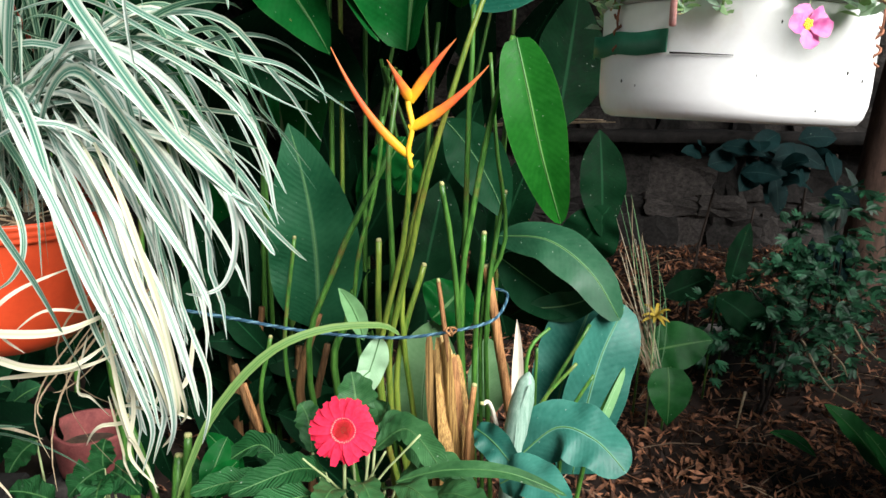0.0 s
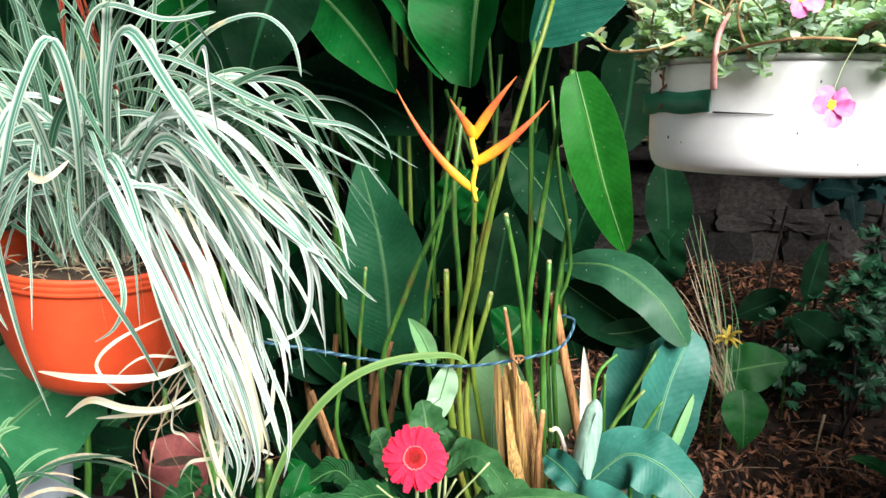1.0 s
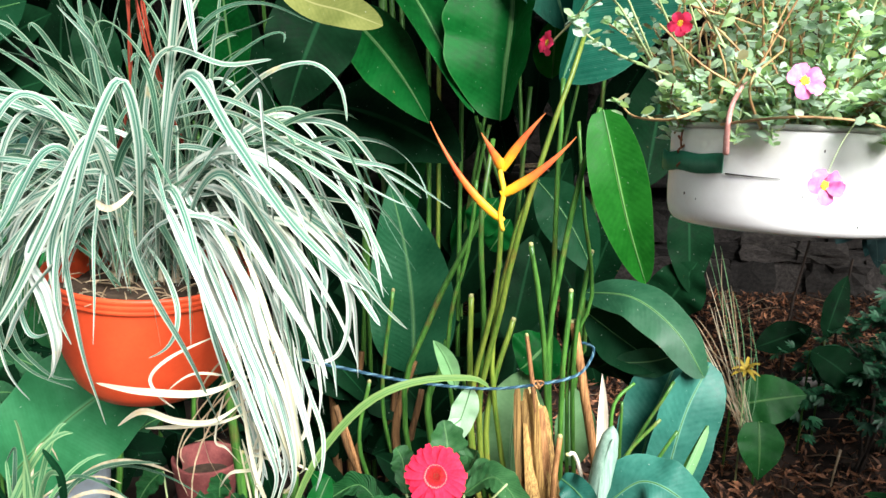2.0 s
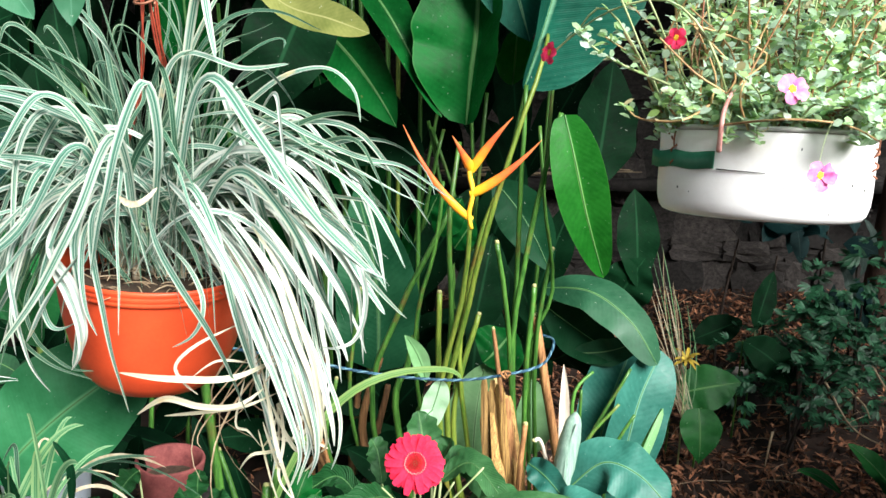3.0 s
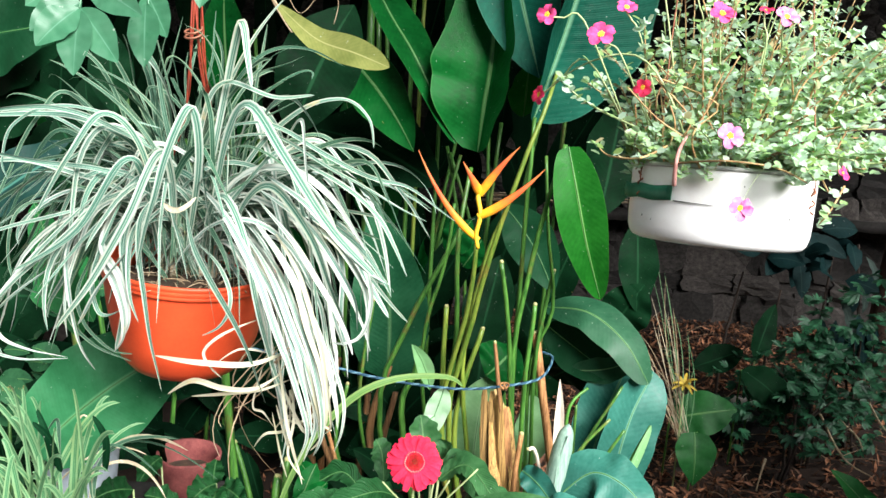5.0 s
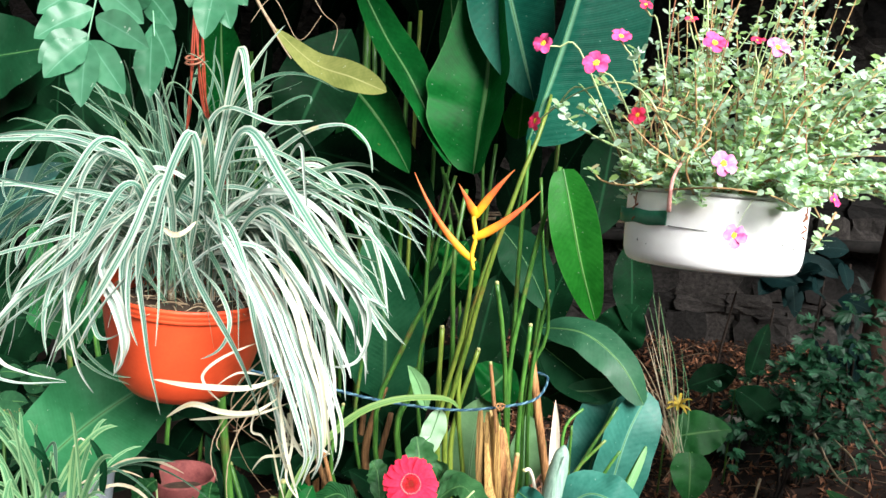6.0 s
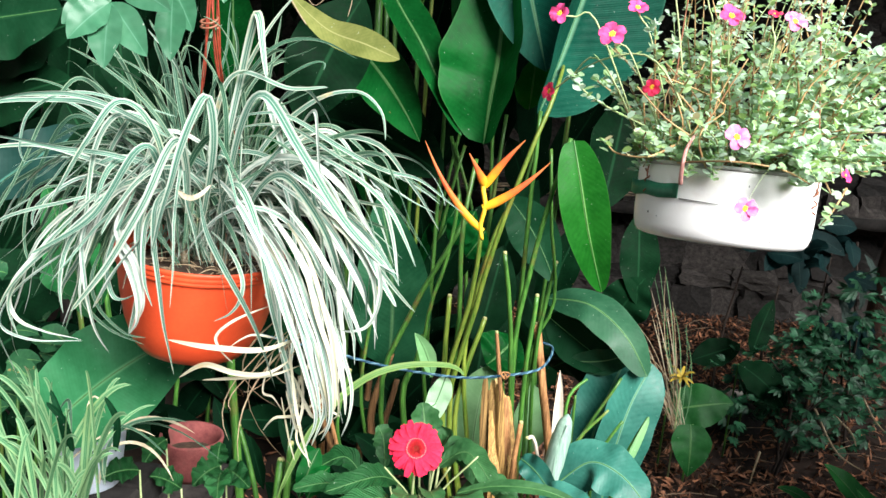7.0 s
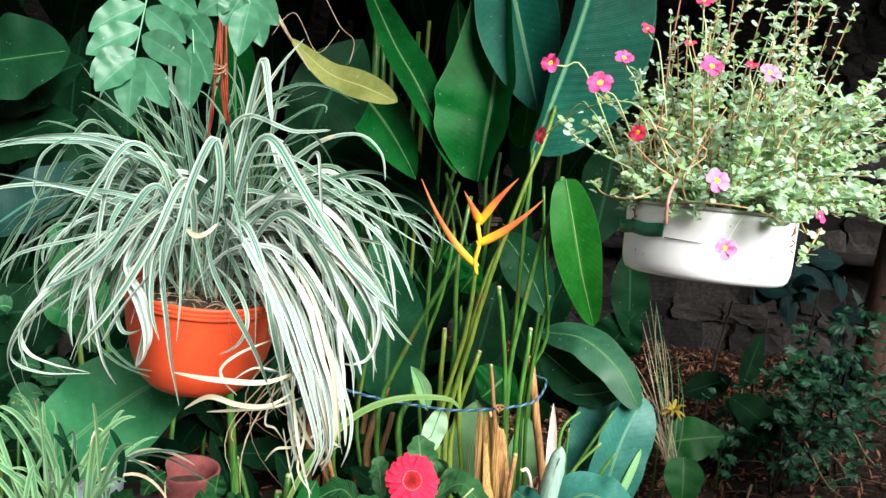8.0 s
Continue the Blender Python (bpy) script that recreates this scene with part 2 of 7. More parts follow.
M_low = blade_mat("low_leaf", (0.012, 0.060, 0.024), (0.040, 0.150, 0.060), (0.13, 0.28, 0.09), veins=9, age=0.66)
M_ribbed = blade_mat("ribbed_bluish_leaf", (0.003, 0.056, 0.034), (0.011, 0.112, 0.070), (0.16, 0.36, 0.22), rough=0.45, vein_relief=0.22, gloss=0.08)
M_spider = striped_mat("variegated_strap_leaf", (0.46, 0.51, 0.43), (0.024, 0.105, 0.072), (0.14, 0.29, 0.21), core_amount=0.6, least=0.20, more=0.16)
# Greener, darker copy of the strap leaf; shade inside the plant is coloured in.
M_spider2 = striped_mat("shade_green_strap_leaf", (0.22, 0.31, 0.21), (0.007, 0.046, 0.026), (0.05, 0.14, 0.085), least=0.24, more=0.16, core_amount=0.5)
M_cream = striped_mat("cream_strap_leaf", (0.54, 0.51, 0.39), (0.26, 0.32, 0.18), (0.44, 0.46, 0.31), core_amount=0.2, least=-0.02, more=0.16)
M_spider3 = striped_mat("pale_strap_leaf", (0.55, 0.58, 0.52), (0.060, 0.165, 0.125), (0.22, 0.35, 0.29), core_amount=0.45, least=0.06, more=0.20)
M_grass = striped_mat("light_green_strap_leaf", (0.20, 0.34, 0.17), (0.030, 0.135, 0.055), (0.09, 0.24, 0.11), core_amount=0.5)
M_dryleaf = plain("dry_strap_leaf", (0.38, 0.29, 0.17), (0.70, 0.62, 0.46), 40, 0.8, 0.4, through_amount=0.2)
M_stem = plain("green_stem", (0.014, 0.066, 0.010), (0.088, 0.230, 0.036), 22, 0.4, 0.35, 140, stretch=(5, 5, 0.5), dirt=(0.15, 0.10, 0.03))
# Near-black leaf tone; the darkness of the thicket is put into the colour.
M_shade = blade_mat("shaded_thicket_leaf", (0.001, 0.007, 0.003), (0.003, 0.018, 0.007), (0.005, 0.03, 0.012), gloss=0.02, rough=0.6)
M_rib = plain("leaf_midrib", (0.045, 0.140, 0.038), (0.085, 0.21, 0.065), 30, 0.5, 0.1)
M_stemy = plain("yellowed_stem", (0.036, 0.105, 0.010), (0.21, 0.25, 0.036), 22, 0.45, 0.35, 140, stretch=(5, 5, 0.5), dirt=(0.16, 0.065, 0.018))
M_rust = plain("rusty_dry_stalk", (0.10, 0.034, 0.009), (0.52, 0.26, 0.10), 12, 0.75, 0.6, 70, stretch=(34, 34, 0.25))
M_straw = plain("dry_leaf_sheath", (0.09, 0.030, 0.008), (0.72, 0.44, 0.14), 12, 0.75, 0.9, 70, stretch=(34, 34, 0.25), vary=0.5)
M_cut = plain("cut_end", (0.22, 0.23, 0.08), (0.40, 0.38, 0.17), 60, 0.8, 0.3)
M_pale = plain("pale_dry_spear", (0.55, 0.47, 0.36), (0.80, 0.72, 0.60), 30, 0.7, 0.3, stretch=(6, 6, 0.5))
M_orange = plain("orange_plastic", (0.62, 0.062, 0.018), (0.72, 0.086, 0.026), 12, 0.42, 0.08, 260, vary=0, dirt=(0.52, 0.056, 0.020))
M_white = plain("white_enamel", (0.86, 0.85, 0.83), (0.92, 0.91, 0.90), 18, 0.35, 0.05, 200, vary=0, dirt=(0.72, 0.66, 0.60))
M_soil = plain("potting_soil", (0.022, 0.014, 0.009), (0.075, 0.048, 0.028), 60, 0.95, 1.0, 300, vary=0)
M_red = plain("red_coated_wire", (0.15, 0.020, 0.011), (0.29, 0.048, 0.024), 60, 0.4, 0.1, vary=0.1)
M_wire = plain("rusted_wire", (0.16, 0.06, 0.035), (0.34, 0.14, 0.08), 80, 0.6, 0.3, metal=0.4)
M_sleeve = plain("faded_red_sleeve", (0.50, 0.17, 0.14), (0.74, 0.46, 0.42), 60, 0.55, 0.1, vary=0)
M_pail = plain("pale_bluish_plastic", (0.50, 0.56, 0.66), (0.60, 0.66, 0.74), 14, 0.45, 0.08, 160, vary=0, dirt=(0.36, 0.38, 0.38))
M_tape = plain("green_tape", (0.020, 0.15, 0.085), (0.04, 0.22, 0.13), 40, 0.45, 0.1, vary=0)
M_grey = plain("grey_rim", (0.30, 0.31, 0.29), (0.48, 0.48, 0.45), 40, 0.5, 0.15, vary=0)
M_rope = plain("blue_rope_strand", (0.006, 0.030, 0.060), (0.02, 0.08, 0.125), 90, 0.7, 0.5, 500, vary=0.5)
M_terra = plain("old_terracotta", (0.140, 0.032, 0.031), (0.27, 0.074, 0.066), 22, 0.85, 0.4, 200, vary=0, dirt=(0.12, 0.05, 0.04))
M_pink = plain("pink_petal", (0.74, 0.035, 0.15), (0.86, 0.11, 0.32), 120, 0.6, 0.15, spec=0.1, vary=0.3, through_amount=0.3)
M_lilac = plain("pale_pink_petal", (0.66, 0.12, 0.36), (0.80, 0.30, 0.54), 120, 0.6, 0.15, spec=0.1, vary=0.15, through_amount=0.3)
M_rose = plain("crimson_petal", (0.78, 0.020, 0.060), (0.86, 0.040, 0.110), 120, 0.6, 0.15, spec=0.1, vary=0.15, through_amount=0.25)
M_cerise = plain("cerise_petal", (0.76, 0.020, 0.07), (0.86, 0.06, 0.16), 120, 0.6, 0.15, spec=0.1, vary=0.15, through_amount=0.3)
M_yolk = plain("yellow_flower_centre", (0.75, 0.40, 0.02), (0.90, 0.62, 0.06), 200, 0.7, 0.5, vary=0)
M_disc = plain("red_flower_disc", (0.45, 0.012, 0.015), (0.75, 0.05, 0.04), 300, 0.7, 1.0, 700, vary=0)
M_ring = plain("pale_red_florets", (0.80, 0.20, 0.20), (0.90, 0.40, 0.36), 300, 0.7, 0.8, 700, vary=0)
M_fleshy = fleshy_mat()
M_pstem = plain("purslane_stem", (0.26, 0.12, 0.05), (0.48, 0.34, 0.15), 40, 0.55, 0.2, vary=0.35)
M_gstem = plain("pale_green_stem", (0.25, 0.33, 0.13), (0.42, 0.48, 0.24), 40, 0.55, 0.2, vary=0.2)
M_shrub = plain("shrub_leaf", (0.010, 0.060, 0.032), (0.040, 0.140, 0.080), 25, 0.5, 0.2, vary=0.45, island=True, through_amount=0.15)
# Darker copy of shrub_leaf, with the shade of the bed in its colour.
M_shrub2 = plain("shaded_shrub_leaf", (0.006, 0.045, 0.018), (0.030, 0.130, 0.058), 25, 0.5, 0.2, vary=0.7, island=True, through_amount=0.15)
M_gerleaf = blade_mat("gerbera_leaf", (0.014, 0.072, 0.020), (0.070, 0.200, 0.070), (0.17, 0.32, 0.13), veins=9, rough=0.42, age=0.8, vein_relief=0.35, gloss=0.22)
M_litter = plain("fallen_leaf", (0.026, 0.009, 0.004), (0.40, 0.170, 0.085), 30, 0.75, 0.4, vary=0.92, island=True)
M_ground = plain("mulch_soil", (0.008, 0.005, 0.003), (0.032, 0.016, 0.010), 18, 0.95, 1.0, 120, vary=0)
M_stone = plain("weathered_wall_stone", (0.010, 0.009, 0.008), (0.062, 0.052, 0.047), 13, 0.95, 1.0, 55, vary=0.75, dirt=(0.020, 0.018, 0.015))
M_yard = plain("weathered_plaster", (0.20, 0.18, 0.16), (0.34, 0.31, 0.28), 3, 0.9, 0.4, 40, vary=0)
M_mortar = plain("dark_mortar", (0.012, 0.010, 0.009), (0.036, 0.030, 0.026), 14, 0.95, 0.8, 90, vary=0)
M_darkstem = plain("dark_thin_stem", (0.018, 0.012, 0.009), (0.060, 0.040, 0.030), 12, 0.9, 0.6, 60, vary=0.2, stretch=(4, 4, 0.8))
M_greydead = blade_mat("grey_withered_leaf", (0.030, 0.050, 0.042), (0.085, 0.120, 0.105), (0.10, 0.14, 0.12), veins=8, gloss=0.1, rough=0.55)
M_bark = plain("brown_bark", (0.045, 0.024, 0.017), (0.13, 0.075, 0.055), 9, 0.92, 1.0, 60, vary=0, stretch=(4, 4, 0.8))
M_post = plain("pale_concrete", (0.46, 0.42, 0.38), (0.72, 0.66, 0.62), 22, 0.9, 0.5, 150, vary=0)

# ---- ground and wall ----
WALL_Y = 3.80
LEDGE = 0.80


def ground_z(x, y):
    rise = 0.28 * min(max((y - 2.0) / 1.8, 0), 1) ** 1.3
    near = min(max((6 - abs(x)) / 3, 0), 1) * min(max((6 - abs(y)) / 3, 0), 1)
    return rise * near + 0.035 * near * noise.noise(Vector((x * 1.7, y * 1.7, 3.0))) + 0.012 * near * noise.noise(Vector((x * 7, y * 7, 1.0)))


def build_ground():
    bm = bmesh.new()
    ticks = [-600, -120, -30, -12, -6, -4] + [-3 + 0.09 * i for i in range(78)] + [4.4, 6, 12, 30, 120, 600]
    rows = [[bm.verts.new((x, y + 1, ground_z(x, y + 1))) for x in ticks] for y in ticks]
    for a, b in zip(rows, rows[1:]):
        for k in range(len(ticks) - 1):
            bm.faces.new((a[k], a[k + 1], b[k + 1], b[k]))
    tagged(part("ground", bm, M_ground, None), "dark brown garden soil covered with rotting mulch", "ground", kind="structure")


def build_litter():
    """Dead leaves that lie loosely on the soil."""
    r = random.Random(3)
    bm = bmesh.new()
    for i in range(26000):
        x, y = r.uniform(-1.0, 2.6), 1.1 + 2.65 * r.random()
        if (x < 0.1 and i % 5) or (x > 0.85 and 2.25 < y < 2.9 and i % 2):
            continue
        z = ground_z(x, y) + r.uniform(0.004, 0.030)
        ln, w = r.uniform(0.02, 0.060), r.uniform(0.005, 0.016)
        m = Matrix.Translation((x, y, z)) @ Euler((r.gauss(0, 0.55), r.gauss(0, 0.55), r.uniform(0, 6.28))).to_matrix().to_4x4()
        c = r.uniform(-0.3, 0.5) * ln
        vs = [bm.verts.new(m @ Vector(q)) for q in ((-ln / 2, 0, c * 0.3), (0, -w / 2, 0.3 * w), (0, 0, 0), (0, w / 2, 0.3 * w), (ln / 2, 0, c * 0.5))]
        for f in ((0, 1, 2), (0, 2, 3), (2, 1, 4), (3, 2, 4)):
            bm.faces.new([vs[k] for k in f])
    tagged(part("leaf_litter", bm, M_litter, None), "loose layer of brown dead leaves on the soil", "leaf litter", kind="stuff")
    bm = bmesh.new()
    for i in range(300):
        x, y = r.uniform(-0.4, 2.6), r.uniform(1.4, 3.7)
        z = ground_z(x, y) + 0.02
        a, ln = r.uniform(0, 6.28), r.uniform(0.05, 0.22)
        d = Vector((math.cos(a), math.sin(a), r.uniform(-0.1, 0.35)))
        tube(bm, along([(x, y, z), Vector((x, y, z)) + d * ln * 0.5 + Vector((0, 0, 0.01)), Vector((x, y, z)) + d * ln], 4), taper(4, 0.0022, 0.001), 4)
    tagged(part("twigs", bm, plain("twig", (0.14, 0.08, 0.05), (0.40, 0.28, 0.18), 30, 0.85, 0.3, island=True, vary=0.5), None), "thin dry twigs scattered over the leaf litter", "twigs", kind="stuff")


def build_wall():
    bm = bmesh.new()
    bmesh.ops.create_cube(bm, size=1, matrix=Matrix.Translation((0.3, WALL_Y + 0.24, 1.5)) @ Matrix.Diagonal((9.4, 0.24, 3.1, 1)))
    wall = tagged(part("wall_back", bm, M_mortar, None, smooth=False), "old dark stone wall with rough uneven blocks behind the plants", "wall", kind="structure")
    r = random.Random(11)
    shapes = []
    for k in range(9):
        bm = bmesh.new()
        bmesh.ops.create_cube(bm, size=1)
        bmesh.ops.subdivide_edges(bm, edges=bm.edges[:], cuts=3, use_grid_fill=True)
        for v in bm.verts:
            n = noise.noise_vector(v.co * 2.3 + Vector((k * 3.1, k, 0))) + 0.5 * noise.noise_vector(v.co * 6 + Vector((k, 0, k)))
            v.co = v.co * (0.97 - 0.05 * max(0, v.co.length - 0.6)) + n * 0.17
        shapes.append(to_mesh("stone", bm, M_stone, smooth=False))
    z, course = 0.02, 0
    while z < 2.3:
        h = r.uniform(0.10, 0.22)
        x = -2.6 + r.uniform(0, 0.2)
        while x < 3.0:
            w = r.uniform(0.12, 0.40)
            back = 0.05 if z > 0.75 else 0.0
            dep = r.uniform(0.06, 0.20)
            link_mesh("stone", r.choice(shapes), wall, matrix=pose(x + w / 2, WALL_Y + 0.100 + back, z + h / 2, r.uniform(-2, 2), r.uniform(-3, 3), r.uniform(-3, 3)) @ Matrix.Diagonal((w * 1.06, dep, h * 1.06, 1)))
            x += w
        z += h
        course += 1
    bm = bmesh.new()
    bmesh.ops.create_cube(bm, size=1, matrix=Matrix.Translation((0.3, WALL_Y - 0.04, LEDGE - 0.03)) @ Matrix.Diagonal((5.4, 0.22, 0.05, 1)))
    bmesh.ops.subdivide_edges(bm, edges=[e for e in bm.edges if e.calc_length() > 1], cuts=60)
    wobble(bm, 0.014, 0.12)
    part("ledge", bm, M_stone, wall, "rough stone ledge")
    # plain walls added out of view to close the yard and cut low sky light
    for name, at, size in (("unseen_wall_front", (0.5, -5.0, 1.6), (8.2, 0.2, 3.3)), ("unseen_wall_left", (-3.6, -0.6, 1.3), (0.2, 8.9, 2.7)), ("unseen_wall_right", (4.6, -0.6, 1.3), (0.2, 8.9, 2.7))):
        bm = bmesh.new()
        bmesh.ops.create_cube(bm, size=1, matrix=Matrix.Translation(at) @ Matrix.Diagonal((*size, 1)))
        tagged(part(name, bm, M_yard, None, smooth=False), "unseen plain weathered plaster wall added to block low sky light", "wall", kind="structure")


# ---- leaves and stems in general ----
def blade(parent, base, tip, w, material, bend=(0, 0, 0), face=(0, -1, 0.35), fold=0.25, peak=0.45, blunt=0.82, wave=0.10, n=18, cols=6, droop=0.0, rib=True, label="", name="leaf", rib_r=0.0013, rib_mat=None, lobes=0.0, foot=0.0, via=(), beat=1.9):
    """A broad leaf from base to tip, bent through the middle by bend, with a raised midrib."""
    base, tip = Vector(base), Vector(tip)
    mid = (base + tip) / 2 + Vector(bend)
    pts = along([base, *via, tip], n) if via else bez([base, mid, tip], n)
    bm = bmesh.new()
    ws = [v * (1 - lobes * (0.5 + 0.5 * math.cos(i * beat + 0.6))) for i, v in enumerate(oval(n, w, peak, blunt, foot))]
    sheet(bm, pts, ws, face, fold, cols, wave, rnd.uniform(0, 9), droop)
    leaf = part(name, bm, material, parent, label)
    if rib and not material.name.startswith(("deep", "teal", "dusky")):
        bm = bmesh.new()
        fc = Vector(face).normalized()
        tube(bm, [p + fc * 0.001 for p in pts[:-1]], taper(n - 1, rib_r, 0.0008), 6)
        part("midrib", bm, rib_mat or M_rib, leaf)
    return leaf


def stalk(parent, pts, r0, r1, material, name="stem", n=14, sides=8, cut=False, label=""):
    bm = bmesh.new()
    p = along(pts, n)
    p = [q + noise.noise_vector(q * 14) * r0 * (0.10 if material.name.startswith("rusty") else 0.3) for q in p]
    tube(bm, p, taper(n, r0, r1), sides)
    ob = part(name, bm, material, parent, label)
    if cut:
        bm = bmesh.new()
        d = (p[-1] - p[-2]).normalized()
        tube(bm, [p[-1] - d * 0.002, p[-1] + d * 0.004, p[-1] + d * 0.006], [r1 * 1.02, r1 * 0.9, r1 * 0.6], sides)
        part("cut_end", bm, M_cut, ob)
    return ob


def strap(parent, pts, w, material, face=(0, -0.5, 1), fold=0.35, n=14, name="leaf", peak=0.3, blunt=0.45, label="", curve="bez", twist=0.0, curl=0.0):
    """A long narrow leaf, which may twist and stray a little on its way."""
    p = bez(pts, n) if curve == "bez" else along(pts, n)
    seed = rnd.uniform(0, 9)
    if curl:
        p = [q + noise.noise_vector(q * 11 + Vector((seed * 7, seed, 0))) * curl * i / n for i, q in enumerate(p)]
    bm = bmesh.new()
    sheet(bm, p, oval(n, w, peak, blunt), face, fold, 2, 0.0, seed, twist=twist)
    return part(name, bm, material, parent, label)


build_ground()
build_litter()


def bract_mat():
    """Yellow at the foot of the bract, orange and red towards its tip."""
    m, nt, bsdf, out = fresh("bract")
    sep = nt.nodes.new("ShaderNodeSeparateXYZ")
    nt.links.new(nt.nodes.new("ShaderNodeUVMap").outputs[0], sep.inputs[0])
    n = noise_tex(nt, 60, 4, 0.6)
    v = calc(nt, "ADD", sep.outputs[1], calc(nt, "MULTIPLY", calc(nt, "SUBTRACT", n, 0.5), 0.35))
    col = ramp(nt, v, [(0.08, (0.88, 0.50, 0.02)), (0.33, (0.85, 0.27, 0.025)), (0.6, (0.76, 0.11, 0.035)), (0.9, (0.66, 0.20, 0.06))])
    nt.links.new(col, bsdf.inputs["Base Color"])
    bsdf.inputs["Roughness"].default_value = 0.45
    bump(nt, bsdf, n, 0.15)
    see_through(nt, bsdf, out, col, 0.2)
    return m


# ---- heliconia clump ----
def build_heliconia():
    he = thing("heliconia_clump", (0.0, 1.55, 0.0), "tall heliconia clump with green stems, broad leaves and one orange flower", "heliconia")
    # living stems that rise out of the view
    stalk(he, [(-0.05, 1.58, 0.0), (-0.092, 1.550, 0.387), (-0.085, 1.520, 0.660), (-0.092, 1.500, 0.878), (-0.070, 1.550, 1.050)], 0.0073, 0.0052, M_stem)
    stalk(he, [(0.0, 1.60, 0.0), (-0.096, 1.520, 0.406), (-0.053, 1.490, 0.669), (-0.015, 1.460, 0.854), (0.038, 1.440, 1.045), (0.095, 1.460, 1.216), (0.119, 1.570, 1.291)], 0.0078, 0.0040, M_stemy, label="thick yellow-green stem with brown flecks")
    stalk(he, [(-0.03, 1.54, 0.0), (-0.112, 1.500, 0.413), (-0.060, 1.460, 0.729), (-0.048, 1.440, 0.888)], 0.0073, 0.0052, M_stemy)
    stalk(he, [(-0.22, 1.66, 0.0), (-0.276, 1.620, 0.418), (-0.214, 1.600, 0.634), (-0.112, 1.580, 0.850), (-0.090, 1.600, 0.906)], 0.0073, 0.0060, M_stem)
    stalk(he, [(-0.1, 1.66, 0.0), (-0.170, 1.600, 0.548), (-0.123, 1.580, 0.811), (-0.107, 1.580, 0.961)], 0.0052, 0.0043, M_stem)
    stalk(he, [(0.06, 1.62, 0.0), (0.060, 1.560, 0.542), (0.062, 1.540, 0.770), (0.065, 1.520, 0.972), (0.070, 1.520, 1.175)], 0.0065, 0.0047, M_stem)
    stalk(he, [(0.10, 1.58, 0.0), (0.056, 1.530, 0.552), (0.078, 1.500, 0.805), (0.106, 1.480, 0.970), (0.142, 1.480, 1.117)], 0.0069, 0.0052, M_stem)
    stalk(he, [(0.12, 1.62, 0.0), (0.103, 1.580, 0.538), (0.147, 1.560, 0.715), (0.122, 1.550, 0.905), (0.106, 1.560, 1.087)], 0.0052, 0.0039, M_stem)
    stalk(he, [(0.02, 1.58, 0.0), (-0.065, 1.520, 0.535), (-0.030, 1.500, 0.814), (0.008, 1.500, 0.933)], 0.0065, 0.0052, M_stemy)
    # cut stems
    stalk(he, [(0.07, 1.56, 0.0), (0.051, 1.510, 0.558), (0.013, 1.490, 0.836)], 0.0065, 0.0055, M_stem, cut=True, label="cut green stem with a pale end")
    stalk(he, [(0.14, 1.62, 0.0), (0.113, 1.570, 0.541), (0.143, 1.560, 0.810)], 0.006, 0.005, M_stem, cut=True)
    stalk(he, [(0.10, 1.60, 0.0), (0.086, 1.520, 0.472), (0.099, 1.510, 0.735)], 0.007, 0.0055, M_stem, cut=True)
    stalk(he, [(-0.06, 1.56, 0.0), (-0.108, 1.510, 0.409), (-0.111, 1.510, 0.718)], 0.0065, 0.006, M_stemy, cut=True, label="cut yellowed stem")
    stalk(he, [(-0.02, 1.56, 0.0), (-0.077, 1.530, 0.403), (-0.021, 1.550, 0.660)], 0.0075, 0.006, M_stemy, cut=True)
    stalk(he, [(0.236, 1.560, -0.049), (0.172, 1.570, 0.310), (0.111, 1.580, 0.650)], 0.0115, 0.0100, M_rust, cut=True, label="rusty brown dead stalk with a pale cut top")
    stalk(he, [(0.071, 1.470, 0.207), (0.029, 1.470, 0.501), (0.009, 1.480, 0.644)], 0.007, 0.0040, M_rust, cut=True)
    stalk(he, [(0.1, 1.48, 0.0), (0.071, 1.440, 0.258), (0.083, 1.450, 0.436)], 0.008, 0.006, M_rust, cut=True)
    stalk(he, [(-0.24, 1.72, 0.0), (-0.333, 1.660, 0.369), (-0.305, 1.650, 0.691)], 0.006, 0.0045, M_stem, cut=True)
    stalk(he, [(-0.30, 1.72, 0.0), (-0.392, 1.660, 0.272), (-0.368, 1.660, 0.460)], 0.006, 0.005, M_stem, cut=True)
    stalk(he, [(-0.16, 1.7, 0.0), (-0.302, 1.660, 0.292), (-0.259, 1.680, 0.512)], 0.012, 0.009, M_rust2)
    stalk(he, [(-0.14, 1.6, 0.0), (-0.216, 1.600, 0.398), (-0.187, 1.600, 0.518), (-0.171, 1.600, 0.592)], 0.009, 0.007, M_stem)
    stalk(he, [(-0.33, 1.75, 0.0), (-0.418, 1.680, 0.246), (-0.457, 1.680, 0.387)], 0.009, 0.007, M_rust2)
    stalk(he, [(-0.334, 1.57, 0.0), (-0.36, 1.55, 0.232), (-0.403, 1.55, 0.395)], 0.0065, 0.0049, M_rust, label="brown dead stalk in the shade")
    stalk(he, [(-0.484, 1.82, 0.0), (-0.493, 1.8, 0.303), (-0.508, 1.8, 0.459)], 0.013, 0.0097, M_rust2, label="brown dead stalk in the shade")
    stalk(he, [(-0.445, 1.84, 0.0), (-0.436, 1.82, 0.33), (-0.421, 1.82, 0.484)], 0.01, 0.0075, M_rust2, label="brown dead stalk in the shade")
    stalk(he, [(-0.29, 1.68, 0.0), (-0.271, 1.66, 0.285), (-0.24, 1.66, 0.446)], 0.01, 0.0075, M_rust2, label="brown dead stalk in the shade")
